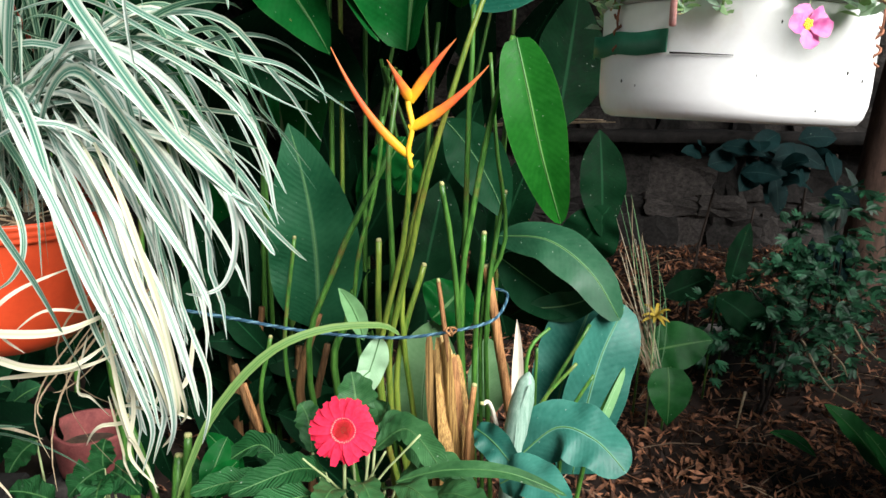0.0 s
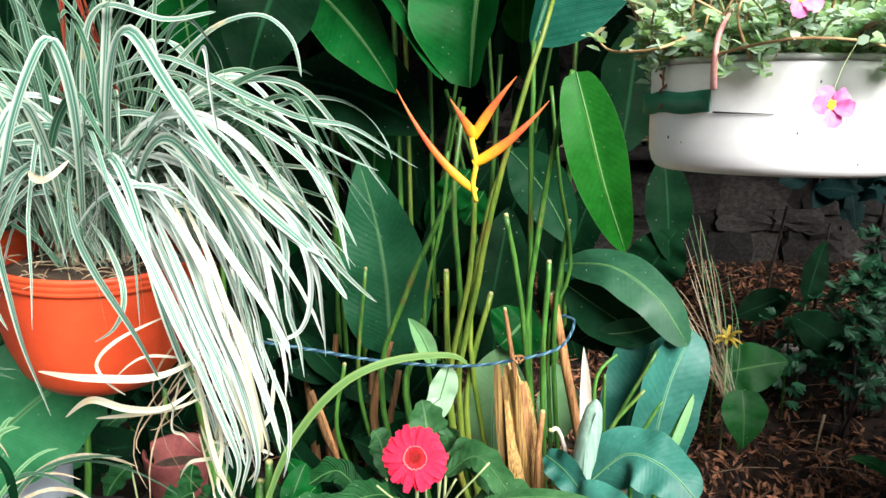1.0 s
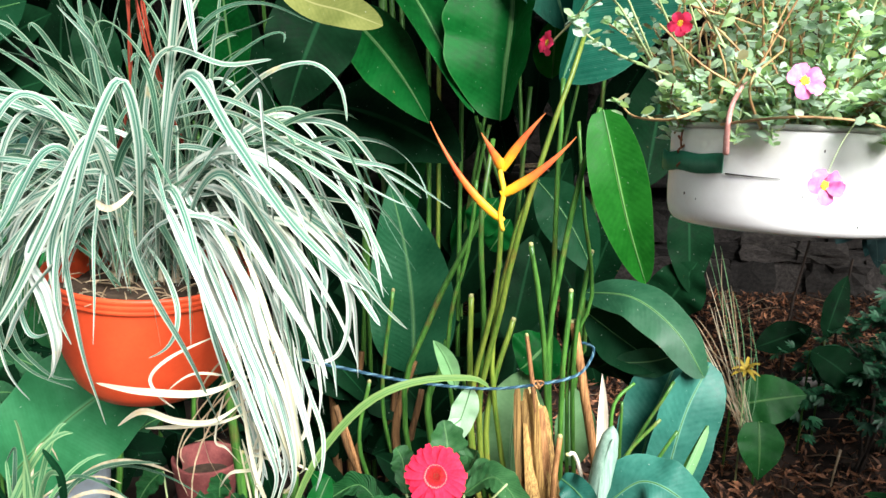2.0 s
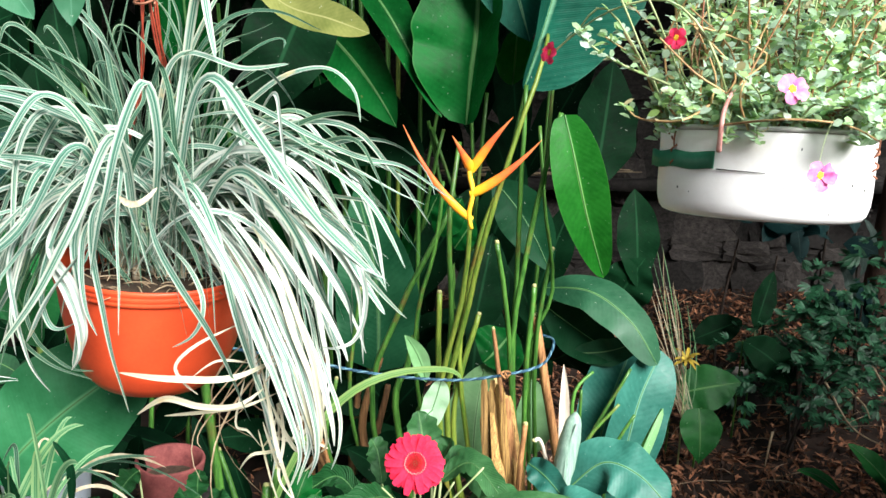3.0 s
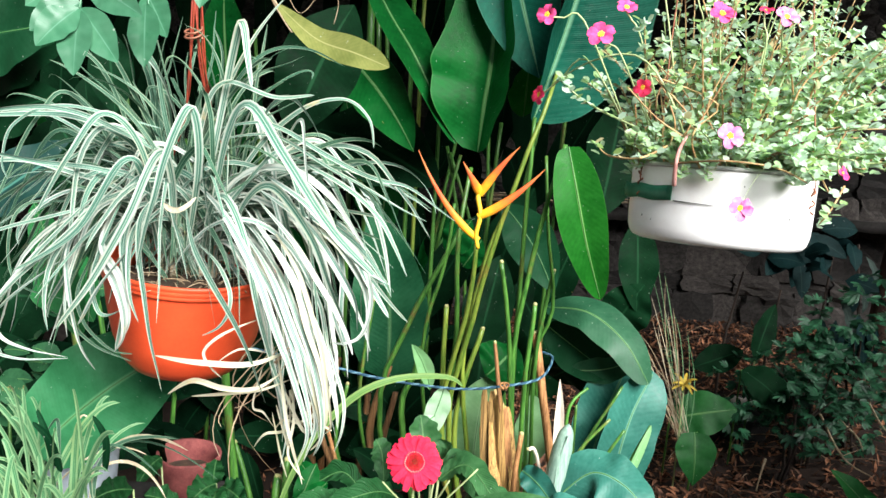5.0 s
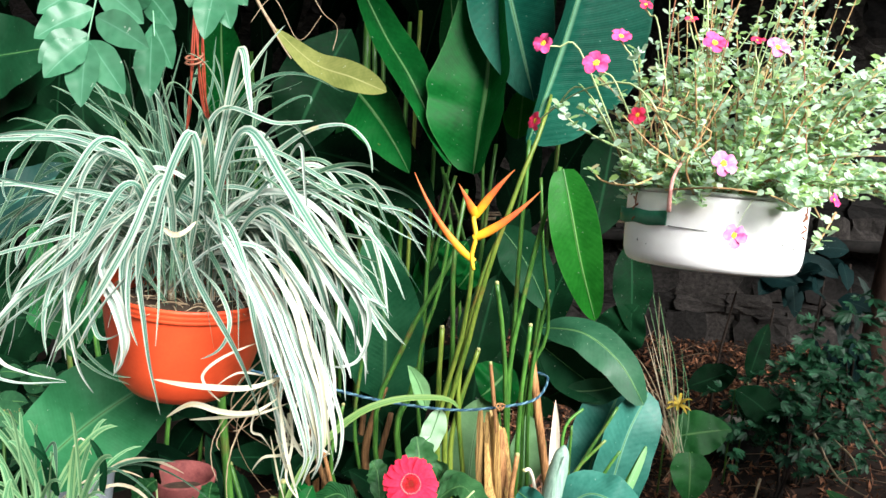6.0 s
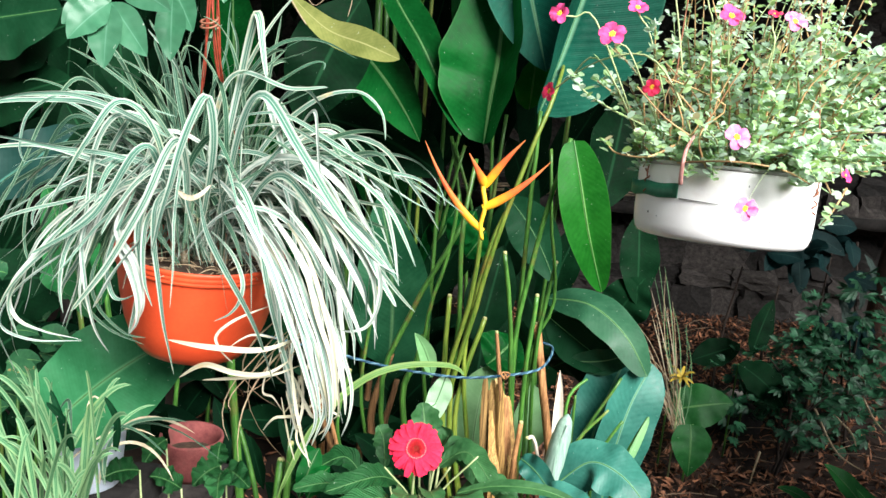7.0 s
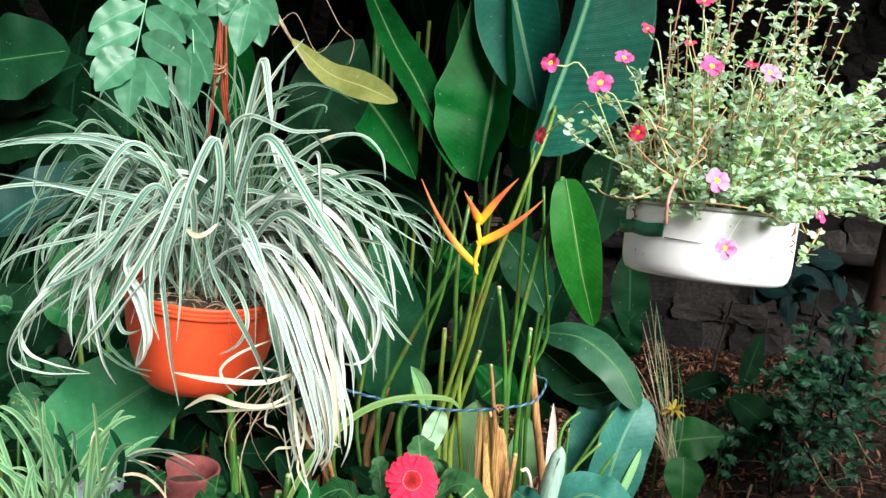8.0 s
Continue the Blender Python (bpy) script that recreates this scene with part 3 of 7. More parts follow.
    stalk(he, [(-0.493, 1.97, 0.0), (-0.488, 1.95, 0.326), (-0.479, 1.95, 0.476)], 0.011, 0.0083, M_rust, label="brown dead stalk in the shade")
    stalk(he, [(-0.364, 1.87, 0.0), (-0.354, 1.85, 0.191), (-0.337, 1.85, 0.37)], 0.012, 0.009, M_rust2, label="brown dead stalk in the shade")
    # dry sheaths wrapped round the foot
    rs = random.Random(77)
    a0, a1, b0, b1 = Vector((-0.000, 1.470, 0.239)), Vector((0.092, 1.460, 0.256)), Vector((-0.014, 1.490, 0.523)), Vector((0.058, 1.480, 0.499))
    for k in range(13):
        s = ((k * 0.618) % 1) * 0.8 + 0.1
        a = a0.lerp(a1, s) + Vector((0, rs.uniform(-0.025, 0.02), 0))
        b = b0.lerp(b1, min(1, max(0, s + rs.uniform(-0.08, 0.08)))) + Vector((0, rs.uniform(-0.02, 0.02), rs.uniform(-0.022, 0.016) - (0.06 if k % 6 == 5 else 0)))
        foot = Vector((a.x + (0.5 - s) * 0.02, a.y + 0.02, 0))
        w = rs.uniform(0.017, 0.032)
        bm = bmesh.new()
        sheet(bm, along([foot, a, a.lerp(b, 0.5) + Vector((rs.gauss(0, 0.003), 0, 0)), b], 16), [w * (1 - 0.2 * i / 16) * (1 if i < 15 else (0.95, 0.6)[i - 15]) for i in range(17)], (rs.gauss(0, 0.45), -1, 0.1), -0.35, 6, 0.14, k * 1.3)
        part("dry_sheath", bm, (M_straw, M_straw2, M_straw, M_rust)[k % 4], he, "split straw-brown dry leaf sheath")
    # the flower: a yellow axis with pointed orange bracts
    fl = stalk(he, ((-0.045, 1.440, 0.873), (-0.050, 1.435, 0.907), (-0.043, 1.430, 0.952), (-0.051, 1.430, 0.991), (-0.047, 1.430, 1.018)), 0.0046, 0.0058, M_axis, name="flower_axis", sides=10, label="zigzag yellow flower axis")
    bracts = (((-0.044, 1.440, 0.893), (-0.186, 1.400, 1.089), 0.021, (-0.010, 0, -0.040)), ((-0.048, 1.430, 0.947), (0.093, 1.400, 1.062), 0.026, (0.000, 0, -0.024)),
              ((-0.046, 1.430, 0.998), (-0.087, 1.390, 1.069), 0.024, (0.006, 0, -0.010)), ((-0.047, 1.430, 0.996), (0.034, 1.400, 1.106), 0.024, (-0.010, 0, 0.000)))
    for base, tip, w, bend in bracts:
        base, tip = Vector(base), Vector(tip)
        pts = bez([base, (base + tip) / 2 + Vector(bend), tip], 14)
        bm = bmesh.new()
        uv = bm.loops.layers.uv.verify()
        rows = []
        for i, (p, (t, s, nn)) in enumerate(zip(pts, frames(pts, Vector((0, -1, 0.1))))):
            h = w * (0.55 + 0.45 * math.sin(min(i / 5, 1) * 1.57)) * (1 - (i / 14) ** 1.15) * 0.5 + 0.0006
            rows.append([(bm.verts.new(p + s * math.cos(a) * h + nn * math.sin(a) * h * 0.55), i / 14) for a in (2 * math.pi * k / 10 for k in range(10))])
        for a, b in zip(rows, rows[1:]):
            for k in range(10):
                q = (a[k], a[(k + 1) % 10], b[(k + 1) % 10], b[k])
                fc = bm.faces.new([v for v, _ in q])
                for loop, (_, v) in zip(fc.loops, q):
                    loop[uv].uv = (0.5, v)
        part("bract", bm, M_bract, fl, "pointed orange bract with a yellow base")
    # broad leaves
    blade(he, (-0.057, 1.550, 1.088), (-0.034, 1.620, 1.660), 0.235, M_helic, face=(-0.55, -1, 0.10), fold=0.85, peak=0.52, blunt=0.85, foot=0.15, wave=0.09, n=34, cols=8, via=((-0.046, 1.555, 1.20), (-0.034, 1.575, 1.33)), label="broad glossy green leaf with a pale midrib")
    blade(he, (-0.059, 1.640, 1.741), (0.073, 1.500, 1.262), 0.205, M_ribbed, (0.0, -0.02, 0), (-0.25, -1, 0.2), 0.35, peak=0.55, blunt=0.72, wave=0.04, n=28, label="broad blue-green hanging leaf")
    blade(he, (0.066, 1.550, 1.165), (0.245, 1.620, 1.850), 0.330, M_ribbed, face=(0.95, -1, 0.20), fold=0.75, peak=0.5, blunt=0.66, wave=0.03, n=34, cols=8, via=((0.115, 1.545, 1.33), (0.165, 1.555, 1.52)), label="broad blue-green leaf with strong side veins")
    blade(he, (0.146, 1.460, 1.112), (0.250, 1.500, 0.759), 0.114, M_bright, face=(-0.10, -1, 0.30), fold=0.26, peak=0.46, blunt=0.72, foot=0.25, wave=0.05, n=30, cols=8, via=((0.168, 1.440, 1.019), (0.201, 1.450, 0.895)), label="bright green hanging leaf with a pale midrib")
    blade(he, (0.135, 1.620, 0.708), (0.380, 1.500, 0.560), 0.112, M_greyleaf, face=(0.15, -0.78, 0.72), fold=-0.12, peak=0.5, blunt=0.55, wave=0.05, n=28, cols=8, via=((0.235, 1.570, 0.712), (0.320, 1.520, 0.655)), label="arching grey-green leaf seen from above")
    # Lower half of the folded leaf; its shade comes from the darker material.
    blade(he, (0.140, 1.640, 0.660), (0.305, 1.560, 0.560), 0.125, M_deep2, (0.02, 0.0, -0.02), (0.05, -1, -0.1), 0.2, blunt=0.62, wave=0.06, n=22, label="hanging half of a folded leaf with its shade painted in")
    blade(he, (0.205, 1.600, 0.556), (0.345, 1.535, 0.610), 0.075, M_greyleaf, (0.02, -0.01, -0.02), (0.1, -1, -0.1), 0.15, blunt=0.6, wave=0.06, n=18, rib=False)
    blade(he, (-0.276, 1.740, 0.453), (-0.321, 1.700, 0.937), 0.215, M_greyleaf2, (0.05, -0.02, 0), (0.1, -1, 0.25), 0.2, peak=0.35, blunt=0.80, foot=0.4, label="broad dull green leaf with a fine midrib")
    blade(he, (-0.517, 1.850, 1.125), (-0.155, 1.750, 0.989), 0.256, M_deep, (0, 0, 0.05), (0, -0.9, 0.6), 0.2, blunt=0.80)
    blade(he, (-0.445, 1.720, 1.347), (-0.216, 1.620, 1.080), 0.146, M_helic, (0.03, -0.04, 0.03), (-0.4, -1, 0.3), 0.25, blunt=0.80)
    blade(he, (-0.395, 1.680, 1.600), (-0.111, 1.540, 1.104), 0.098, M_helic, face=(0.35, -1, 0.1), fold=0.5, peak=0.5, blunt=0.7, wave=0.06, n=30, via=((-0.295, 1.630, 1.420), (-0.215, 1.580, 1.300)), label="long drooping green leaf")
    blade(he, (-0.462, 1.240, 1.360), (-0.222, 1.115, 1.238), 0.060, M_yellow, face=(0.1, -1, 0.25), fold=0.12, peak=0.62, blunt=0.8, rib=False, wave=0.05, n=28, via=((-0.375, 1.200, 1.293), (-0.292, 1.155, 1.265)), label="yellowing olive leaf with a brown tip")
    stalk(he, [(-0.555, 1.300, 1.512), (-0.507, 1.270, 1.417), (-0.459, 1.238, 1.355)], 0.005, 0.0025, M_dry2, name="leaf_stalk", n=10, sides=6, label="withered brown leaf stalk")
    blade(he, (-0.346, 1.450, 1.398), (-0.467, 1.400, 1.104), 0.182, M_deep, (-0.02, -0.02, 0.0), (0.2, -1, 0.2), 0.15, blunt=0.80, label="dark blue-green leaf with a torn brown patch")
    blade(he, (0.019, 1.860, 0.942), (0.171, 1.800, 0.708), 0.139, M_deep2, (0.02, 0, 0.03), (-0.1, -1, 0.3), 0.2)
    blade(he, (-0.033, 1.750, 0.540), (0.024, 1.850, 0.803), 0.143, M_deep, (0.0, -0.02, 0.0), (0, -1, 0.3), 0.2)
    blade(he, (0.402, 1.900, 0.919), (0.411, 1.850, 0.659), 0.116, M_deep, (0.0, -0.03, 0.0), (0, -1, 0.3), 0.2)
    blade(he, (0.347, 1.900, 0.580), (0.428, 1.850, 0.739), 0.146, M_deep, (0.0, -0.03, 0.02), (0, -1, 0.3), 0.2)
    blade(he, (0.174, 1.720, 0.496), (0.243, 1.620, 0.590), 0.153, M_deep, (0.0, -0.03, 0.0), (0.2, -1, 0.1), 0.3)
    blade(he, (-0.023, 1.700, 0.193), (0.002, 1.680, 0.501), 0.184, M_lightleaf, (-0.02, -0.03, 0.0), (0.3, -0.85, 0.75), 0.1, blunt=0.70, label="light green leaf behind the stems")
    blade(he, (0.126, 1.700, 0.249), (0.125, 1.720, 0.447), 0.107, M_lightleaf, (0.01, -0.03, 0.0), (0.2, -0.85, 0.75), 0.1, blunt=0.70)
    blade(he, (-0.005, 1.660, 0.507), (0.074, 1.720, 0.576), 0.143, M_helic, (0.0, -0.03, 0.0), (0.0, -1, 0.5), 0.1)
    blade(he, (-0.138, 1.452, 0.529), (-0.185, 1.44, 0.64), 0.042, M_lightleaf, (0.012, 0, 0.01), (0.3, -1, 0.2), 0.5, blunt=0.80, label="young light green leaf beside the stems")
    blade(he, (-0.104, 1.425, 0.545), (-0.146, 1.410, 0.420), 0.058, M_paleleaf, face=(0.3, -1, 0.3), fold=0.3, blunt=0.6, wave=0.12, n=20, via=((-0.120, 1.420, 0.490),), label="pale green leaf curling under the rope")
    blade(he, (-0.122, 1.415, 0.480), (-0.176, 1.380, 0.428), 0.034, M_paleleaf, (0, -0.01, 0.015), (-0.1, -1, 0.4), 0.3, n=14)
    blade(he, (-0.124, 1.660, 0.826), (-0.063, 1.640, 0.916), 0.084, M_helic, (0.0, -0.02, 0.0), (0.1, -1, 0.5), 0.2)
    blade(he, (-0.080, 1.660, 0.792), (-0.034, 1.640, 0.868), 0.070, M_helic, (0.0, -0.02, 0.0), (0.1, -1, 0.5), 0.2)
    blade(he, (0.050, 1.660, 1.179), (0.054, 1.600, 1.305), 0.105, M_bright, (0.0, -0.02, 0.0), (0.3, -1, 0.2), 0.3)
    blade(he, (0.311, 2.000, 0.906), (0.370, 2.100, 1.266), 0.198, M_deep, (0.0, -0.02, 0.0), (0.3, -1, 0.2), 0.2)
    # the thicket of stems and dark leaves further back
    for x0, x1, y1, r in ((655, 660, -40, 0.014), (690, 672, -30, 0.009), (700, 688, -40, 0.008), (724, 735, -40, 0.008), (740, 752, -60, 0.007), (610, 640, 60, 0.009), (622, 628, 170, 0.007), (775, 790, 60, 0.007)):
        a = Vector((-0.341, 2.000, 0.419)) + Vector(((x0 - 680) * 0.00165, 0, 0))
        b = Vector((-0.356, 2.000, 1.445)) + Vector(((x1 - 680) * 0.00165, 0, -y1 * 0.00165))
        stalk(he, [(a.x, a.y + 0.05, 0.0), a, b], r, r * 0.8, M_stem if x0 != 740 else M_stemy)
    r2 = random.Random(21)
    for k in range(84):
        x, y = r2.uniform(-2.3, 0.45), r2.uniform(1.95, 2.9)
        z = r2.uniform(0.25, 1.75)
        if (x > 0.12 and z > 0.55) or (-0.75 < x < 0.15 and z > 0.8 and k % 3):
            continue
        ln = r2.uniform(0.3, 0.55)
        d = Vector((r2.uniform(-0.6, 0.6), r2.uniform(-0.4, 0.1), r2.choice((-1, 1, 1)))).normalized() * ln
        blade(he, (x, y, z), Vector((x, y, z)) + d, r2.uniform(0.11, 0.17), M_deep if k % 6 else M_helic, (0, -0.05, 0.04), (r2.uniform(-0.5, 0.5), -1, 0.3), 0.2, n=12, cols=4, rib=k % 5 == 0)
    # Backmost leaves, coloured almost black to paint shade into the gaps.
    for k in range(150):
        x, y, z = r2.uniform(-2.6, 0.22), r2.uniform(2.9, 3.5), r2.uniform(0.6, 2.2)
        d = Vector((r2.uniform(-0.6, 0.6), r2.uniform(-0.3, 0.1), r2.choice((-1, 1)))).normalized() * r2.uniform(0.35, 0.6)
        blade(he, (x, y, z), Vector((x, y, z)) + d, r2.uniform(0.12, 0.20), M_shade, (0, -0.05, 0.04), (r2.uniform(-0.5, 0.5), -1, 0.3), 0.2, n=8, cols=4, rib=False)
    for k in range(16):
        x, y = r2.uniform(-1.2, 0.25), r2.uniform(1.95, 2.6)
        stalk(he, [(x, y, 0), (x + r2.uniform(-0.05, 0.05), y, 0.6), (x + r2.uniform(-0.12, 0.12), y, r2.uniform(0.9, 1.6))], 0.008, 0.006, M_stem, n=8, sides=6)
    # Low leaves behind the stems, mostly in the tone with painted-in shade.
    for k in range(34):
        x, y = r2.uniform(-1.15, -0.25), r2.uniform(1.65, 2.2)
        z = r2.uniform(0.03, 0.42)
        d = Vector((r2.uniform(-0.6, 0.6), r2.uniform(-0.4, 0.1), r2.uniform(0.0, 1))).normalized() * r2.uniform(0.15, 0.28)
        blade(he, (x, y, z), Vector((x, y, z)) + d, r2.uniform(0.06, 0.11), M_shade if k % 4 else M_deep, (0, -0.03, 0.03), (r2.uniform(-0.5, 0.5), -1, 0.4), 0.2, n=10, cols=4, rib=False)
    # Small leaves under the pot, with the shade there painted as dark green.
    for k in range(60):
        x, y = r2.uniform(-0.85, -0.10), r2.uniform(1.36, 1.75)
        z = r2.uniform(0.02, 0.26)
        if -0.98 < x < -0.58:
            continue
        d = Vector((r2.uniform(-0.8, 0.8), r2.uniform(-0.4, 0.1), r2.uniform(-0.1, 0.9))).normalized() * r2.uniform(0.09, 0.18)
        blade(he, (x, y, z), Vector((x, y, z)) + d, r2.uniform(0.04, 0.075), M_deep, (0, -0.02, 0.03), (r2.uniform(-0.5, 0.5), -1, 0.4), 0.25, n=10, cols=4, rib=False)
    # Dense low layer whose dark colour stands in for shade on the soil.
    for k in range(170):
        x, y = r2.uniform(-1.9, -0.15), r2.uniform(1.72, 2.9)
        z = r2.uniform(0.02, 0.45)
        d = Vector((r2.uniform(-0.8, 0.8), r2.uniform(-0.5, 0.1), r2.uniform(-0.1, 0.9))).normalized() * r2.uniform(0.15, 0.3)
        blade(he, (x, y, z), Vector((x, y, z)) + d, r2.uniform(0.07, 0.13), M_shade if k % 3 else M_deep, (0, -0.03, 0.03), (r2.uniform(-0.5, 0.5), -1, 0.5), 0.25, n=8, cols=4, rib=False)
    # leaves above the view, which shade the bed
    for k in range(34):
        x, y = r2.uniform(-1.5, 1.2), r2.uniform(1.2, 2.6)
        z = r2.uniform(1.75, 2.5)
        a = r2.uniform(0, 6.28)
        d = Vector((math.cos(a), math.sin(a) * 0.7, r2.uniform(-0.5, 0.5))) * r2.uniform(0.4, 0.6)
        blade(he, (x, y, z), Vector((x, y, z)) + d, r2.uniform(0.15, 0.22), M_helic, (0, 0, 0.1), (0, -0.3, 1), 0.2, n=10, cols=4, rib=False)


# ---- blue-leaved canna beside the clump ----
def build_canna():
    ca = thing("canna", (0.30, 1.50, 0.0), "low canna with wide blue-green leaves and cut stems", "canna")
    blade(ca, (0.262, 1.560, 0.300), (0.345, 1.600, 0.572), 0.150, M_blue, face=(-0.10, -1, 0.45), fold=0.20, peak=0.66, blunt=0.45, foot=0.3, wave=0.05, n=24, cols=8, via=((0.290, 1.570, 0.430),), label="upright blue-green leaf folded along its midrib")
    blade(ca, (0.300, 1.500, 0.215), (0.405, 1.560, 0.575), 0.150, M_blue, face=(0.25, -1, 0.15), fold=0.35, peak=0.60, blunt=0.50, foot=0.4, wave=0.05, n=26, cols=8, via=((0.318, 1.500, 0.350), (0.352, 1.520, 0.480)), label="upright blue-green leaf with a pale midrib")
    blade(ca, (0.352, 1.560, 0.520), (0.452, 1.600, 0.470), 0.080, M_blue, (0.0, 0.0, 0.03), (0.2, -1, 0.3), 0.1, blunt=0.55, wave=0.05, n=16, rib=False)
    blade(ca, (0.168, 1.360, 0.330), (0.352, 1.270, 0.345), 0.125, M_blue, face=(0.1, -0.7, 0.75), fold=-0.15, peak=0.5, blunt=0.5, foot=0.3, wave=0.12, n=28, cols=8, via=((0.235, 1.340, 0.400), (0.300, 1.305, 0.392)), label="blue-green leaf curving over to the ground")
    blade(ca, (0.125, 1.300, 0.305), (0.235, 1.190, 0.325), 0.085, M_blue, face=(0.0, -0.7, 0.75), fold=-0.1, blunt=0.55, wave=0.15, n=22, via=((0.175, 1.260, 0.345),))
    blade(ca, (0.085, 1.385, 0.375), (0.172, 1.290, 0.315), 0.062, M_blue, face=(-0.35, -0.8, 0.5), fold=0.3, peak=0.45, blunt=0.6, wave=0.22, n=24, via=((0.120, 1.350, 0.360),))
    blade(ca, (-0.060, 1.150, 0.392), (0.212, 1.095, 0.402), 0.028, M_gerleaf, face=(0.0, -0.6, 0.8), fold=0.25, peak=0.45, blunt=0.7, wave=0.1, n=28, via=((0.020, 1.130, 0.425), (0.120, 1.110, 0.432)), label="long green leaf lying over the others")
    for a, b in (((0.194, 1.500, 0.479), (0.240, 1.520, 0.536)), ((0.205, 1.440, 0.366), (0.311, 1.460, 0.565)), ((0.207, 1.420, 0.395), (0.280, 1.420, 0.498)), ((0.267, 1.430, 0.373), (0.318, 1.430, 0.469)), ((0.323, 1.420, 0.366), (0.374, 1.420, 0.488)), ((0.217, 1.540, 0.384), (0.219, 1.540, 0.485))):
        a, b = Vector(a), Vector(b)
        foot = Vector((0.24 + (a.x - 0.24) * 0.6, 1.5, 0.0))
        stalk(ca, [foot, foot.lerp(a, 0.6) + Vector((0, 0, 0.02)), a, b], 0.0058, 0.0034, M_stem, label="green canna leaf stalk")
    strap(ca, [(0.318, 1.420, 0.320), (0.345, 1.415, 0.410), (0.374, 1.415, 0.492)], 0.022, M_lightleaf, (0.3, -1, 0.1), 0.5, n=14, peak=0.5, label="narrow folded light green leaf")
    pts = along([(0.150, 1.380, 0.215), (0.160, 1.380, 0.360), (0.176, 1.392, 0.440), (0.184, 1.400, 0.486)], 22)
    bm = bmesh.new()
    tube(bm, pts, [0.017 + 0.006 * math.sin(3.1 * i / 22) if i < 15 else 0.021 * max(0.06, 1 - ((i - 14) / 8.2) ** 1.8) for i in range(23)], 16)
    wobble(bm, 0.003, 0.03)
    part("furled_leaf", bm, M_furl, ca, "furled pale blue-green young leaf")
    bm = bmesh.new()
    sheet(bm, [p + Vector((0.004, -0.024, 0)) for p in pts[4:20]], [0.004 + 0.013 * math.sin(3.1 * i / 15) for i in range(16)], (0.5, -1, 0.1), -0.5, 4)
    part("rolled_edge", bm, M_furl, ca, "rolled edge of the furled leaf")
    blade(ca, (0.171, 1.500, 0.330), (0.170, 1.500, 0.560), 0.026, M_pale, (0.008, 0, 0), (0, -1, 0.1), 0.6, rib=False, name="dry_spear", label="pale dry leaf spear")
    stalk(ca, [(0.20, 1.45, 0), (0.125, 1.420, 0.375), (0.098, 1.400, 0.421)], 0.005, 0.004, M_pale, cut=True)


# ---- gerbera ----
def build_gerbera():
    ge = thing("gerbera", (-0.13, 1.24, 0.0), "gerbera with one open crimson flower above lobed green leaves", "gerbera")
    c = Vector((-0.149, 1.200, 0.460))
    stalk(ge, [(-0.14, 1.26, 0.0), c + Vector((-0.005, 0.035, -0.2)), c + Vector((0, 0.02, -0.01))], 0.0035, 0.003, M_gstem)
    n = Vector((0.02, -0.93, 0.36)).normalized()
    q = n.to_track_quat("Z", "Y").to_matrix().to_4x4()
    head = lathe_part("flower", [(0.0, -0.010), (0.010, -0.009), (0.012, -0.003), (0.0, 0.0)], M_gstem, ge, Matrix.Translation(c) @ q, 20, "open crimson gerbera flower")
    shapes = []
    for k in range(4):
        bm = bmesh.new()
        L = 0.054 * (1 - 0.04 * k)
        pts = bez([(0.010, 0, 0), (0.030, 0, 0.005 + 0.002 * (k % 2)), (L + 0.006, 0, -0.001 - 0.003 * (k // 2))], 8)
        sheet(bm, pts, [0.0150 * min(1, 0.35 + i / 6) * (1 if i < 7 else (0.9 if i == 7 else 0.6)) for i in range(9)], (0, 0, 1), 0.25, 2)
        shapes.append(to_mesh("petal", bm, M_rose))
    for layer, count, s, z in ((0, 17, 1.0, 0.0), (1, 17, 0.96, 0.0018), (2, 16, 0.55, 0.003)):
        for k in range(count):
            a = 360 * (k + 0.5 * layer) / count + rnd.uniform(-3, 3)
            link_mesh("petal", shapes[rnd.randrange(4)], head, matrix=pose(0, 0, z, 0, rnd.uniform(-6, 3) - layer * 3, a) @ Matrix.Scale(s * rnd.uniform(0.94, 1.05), 4))
    bm = bmesh.new()
    for k in range(34):
        a = 6.283 * k / 34
        rr = 0.0185 + rnd.uniform(-0.0007, 0.0007)
        tube(bm, [Vector((rr * math.cos(a), rr * math.sin(a), 0.003)), Vector((rr * 1.10 * math.cos(a), rr * 1.10 * math.sin(a), 0.0145))], [0.0015, 0.0009], 5)
    part("floret_ring", bm, M_ring, head, "ring of pale pink florets")
    bm = bmesh.new()
    for k in range(150):
        a, rr = 2.39996 * k, 0.0168 * math.sqrt(k / 150)
        tube(bm, [Vector((rr * math.cos(a), rr * math.sin(a), 0.003)), Vector((rr * math.cos(a), rr * math.sin(a), 0.0125 - 8 * rr * rr + rnd.uniform(0, 0.001)))], [0.0012, 0.0008], 5)
    part("disc", bm, M_disc, head, "dark red disc of tiny florets")
    # arching lobed leaves round the flower stalk
    def lobed_leaf(a, q, b, w):
        a = Vector(a)
        foot = Vector((-0.13 + rnd.uniform(-0.02, 0.02), 1.25, 0.02))
        stalk(ge, [foot, (foot + a) / 2 + Vector((0, 0, 0.03)), a], 0.003, 0.0025, M_gstem, name="leaf_stalk", n=6, sides=6)
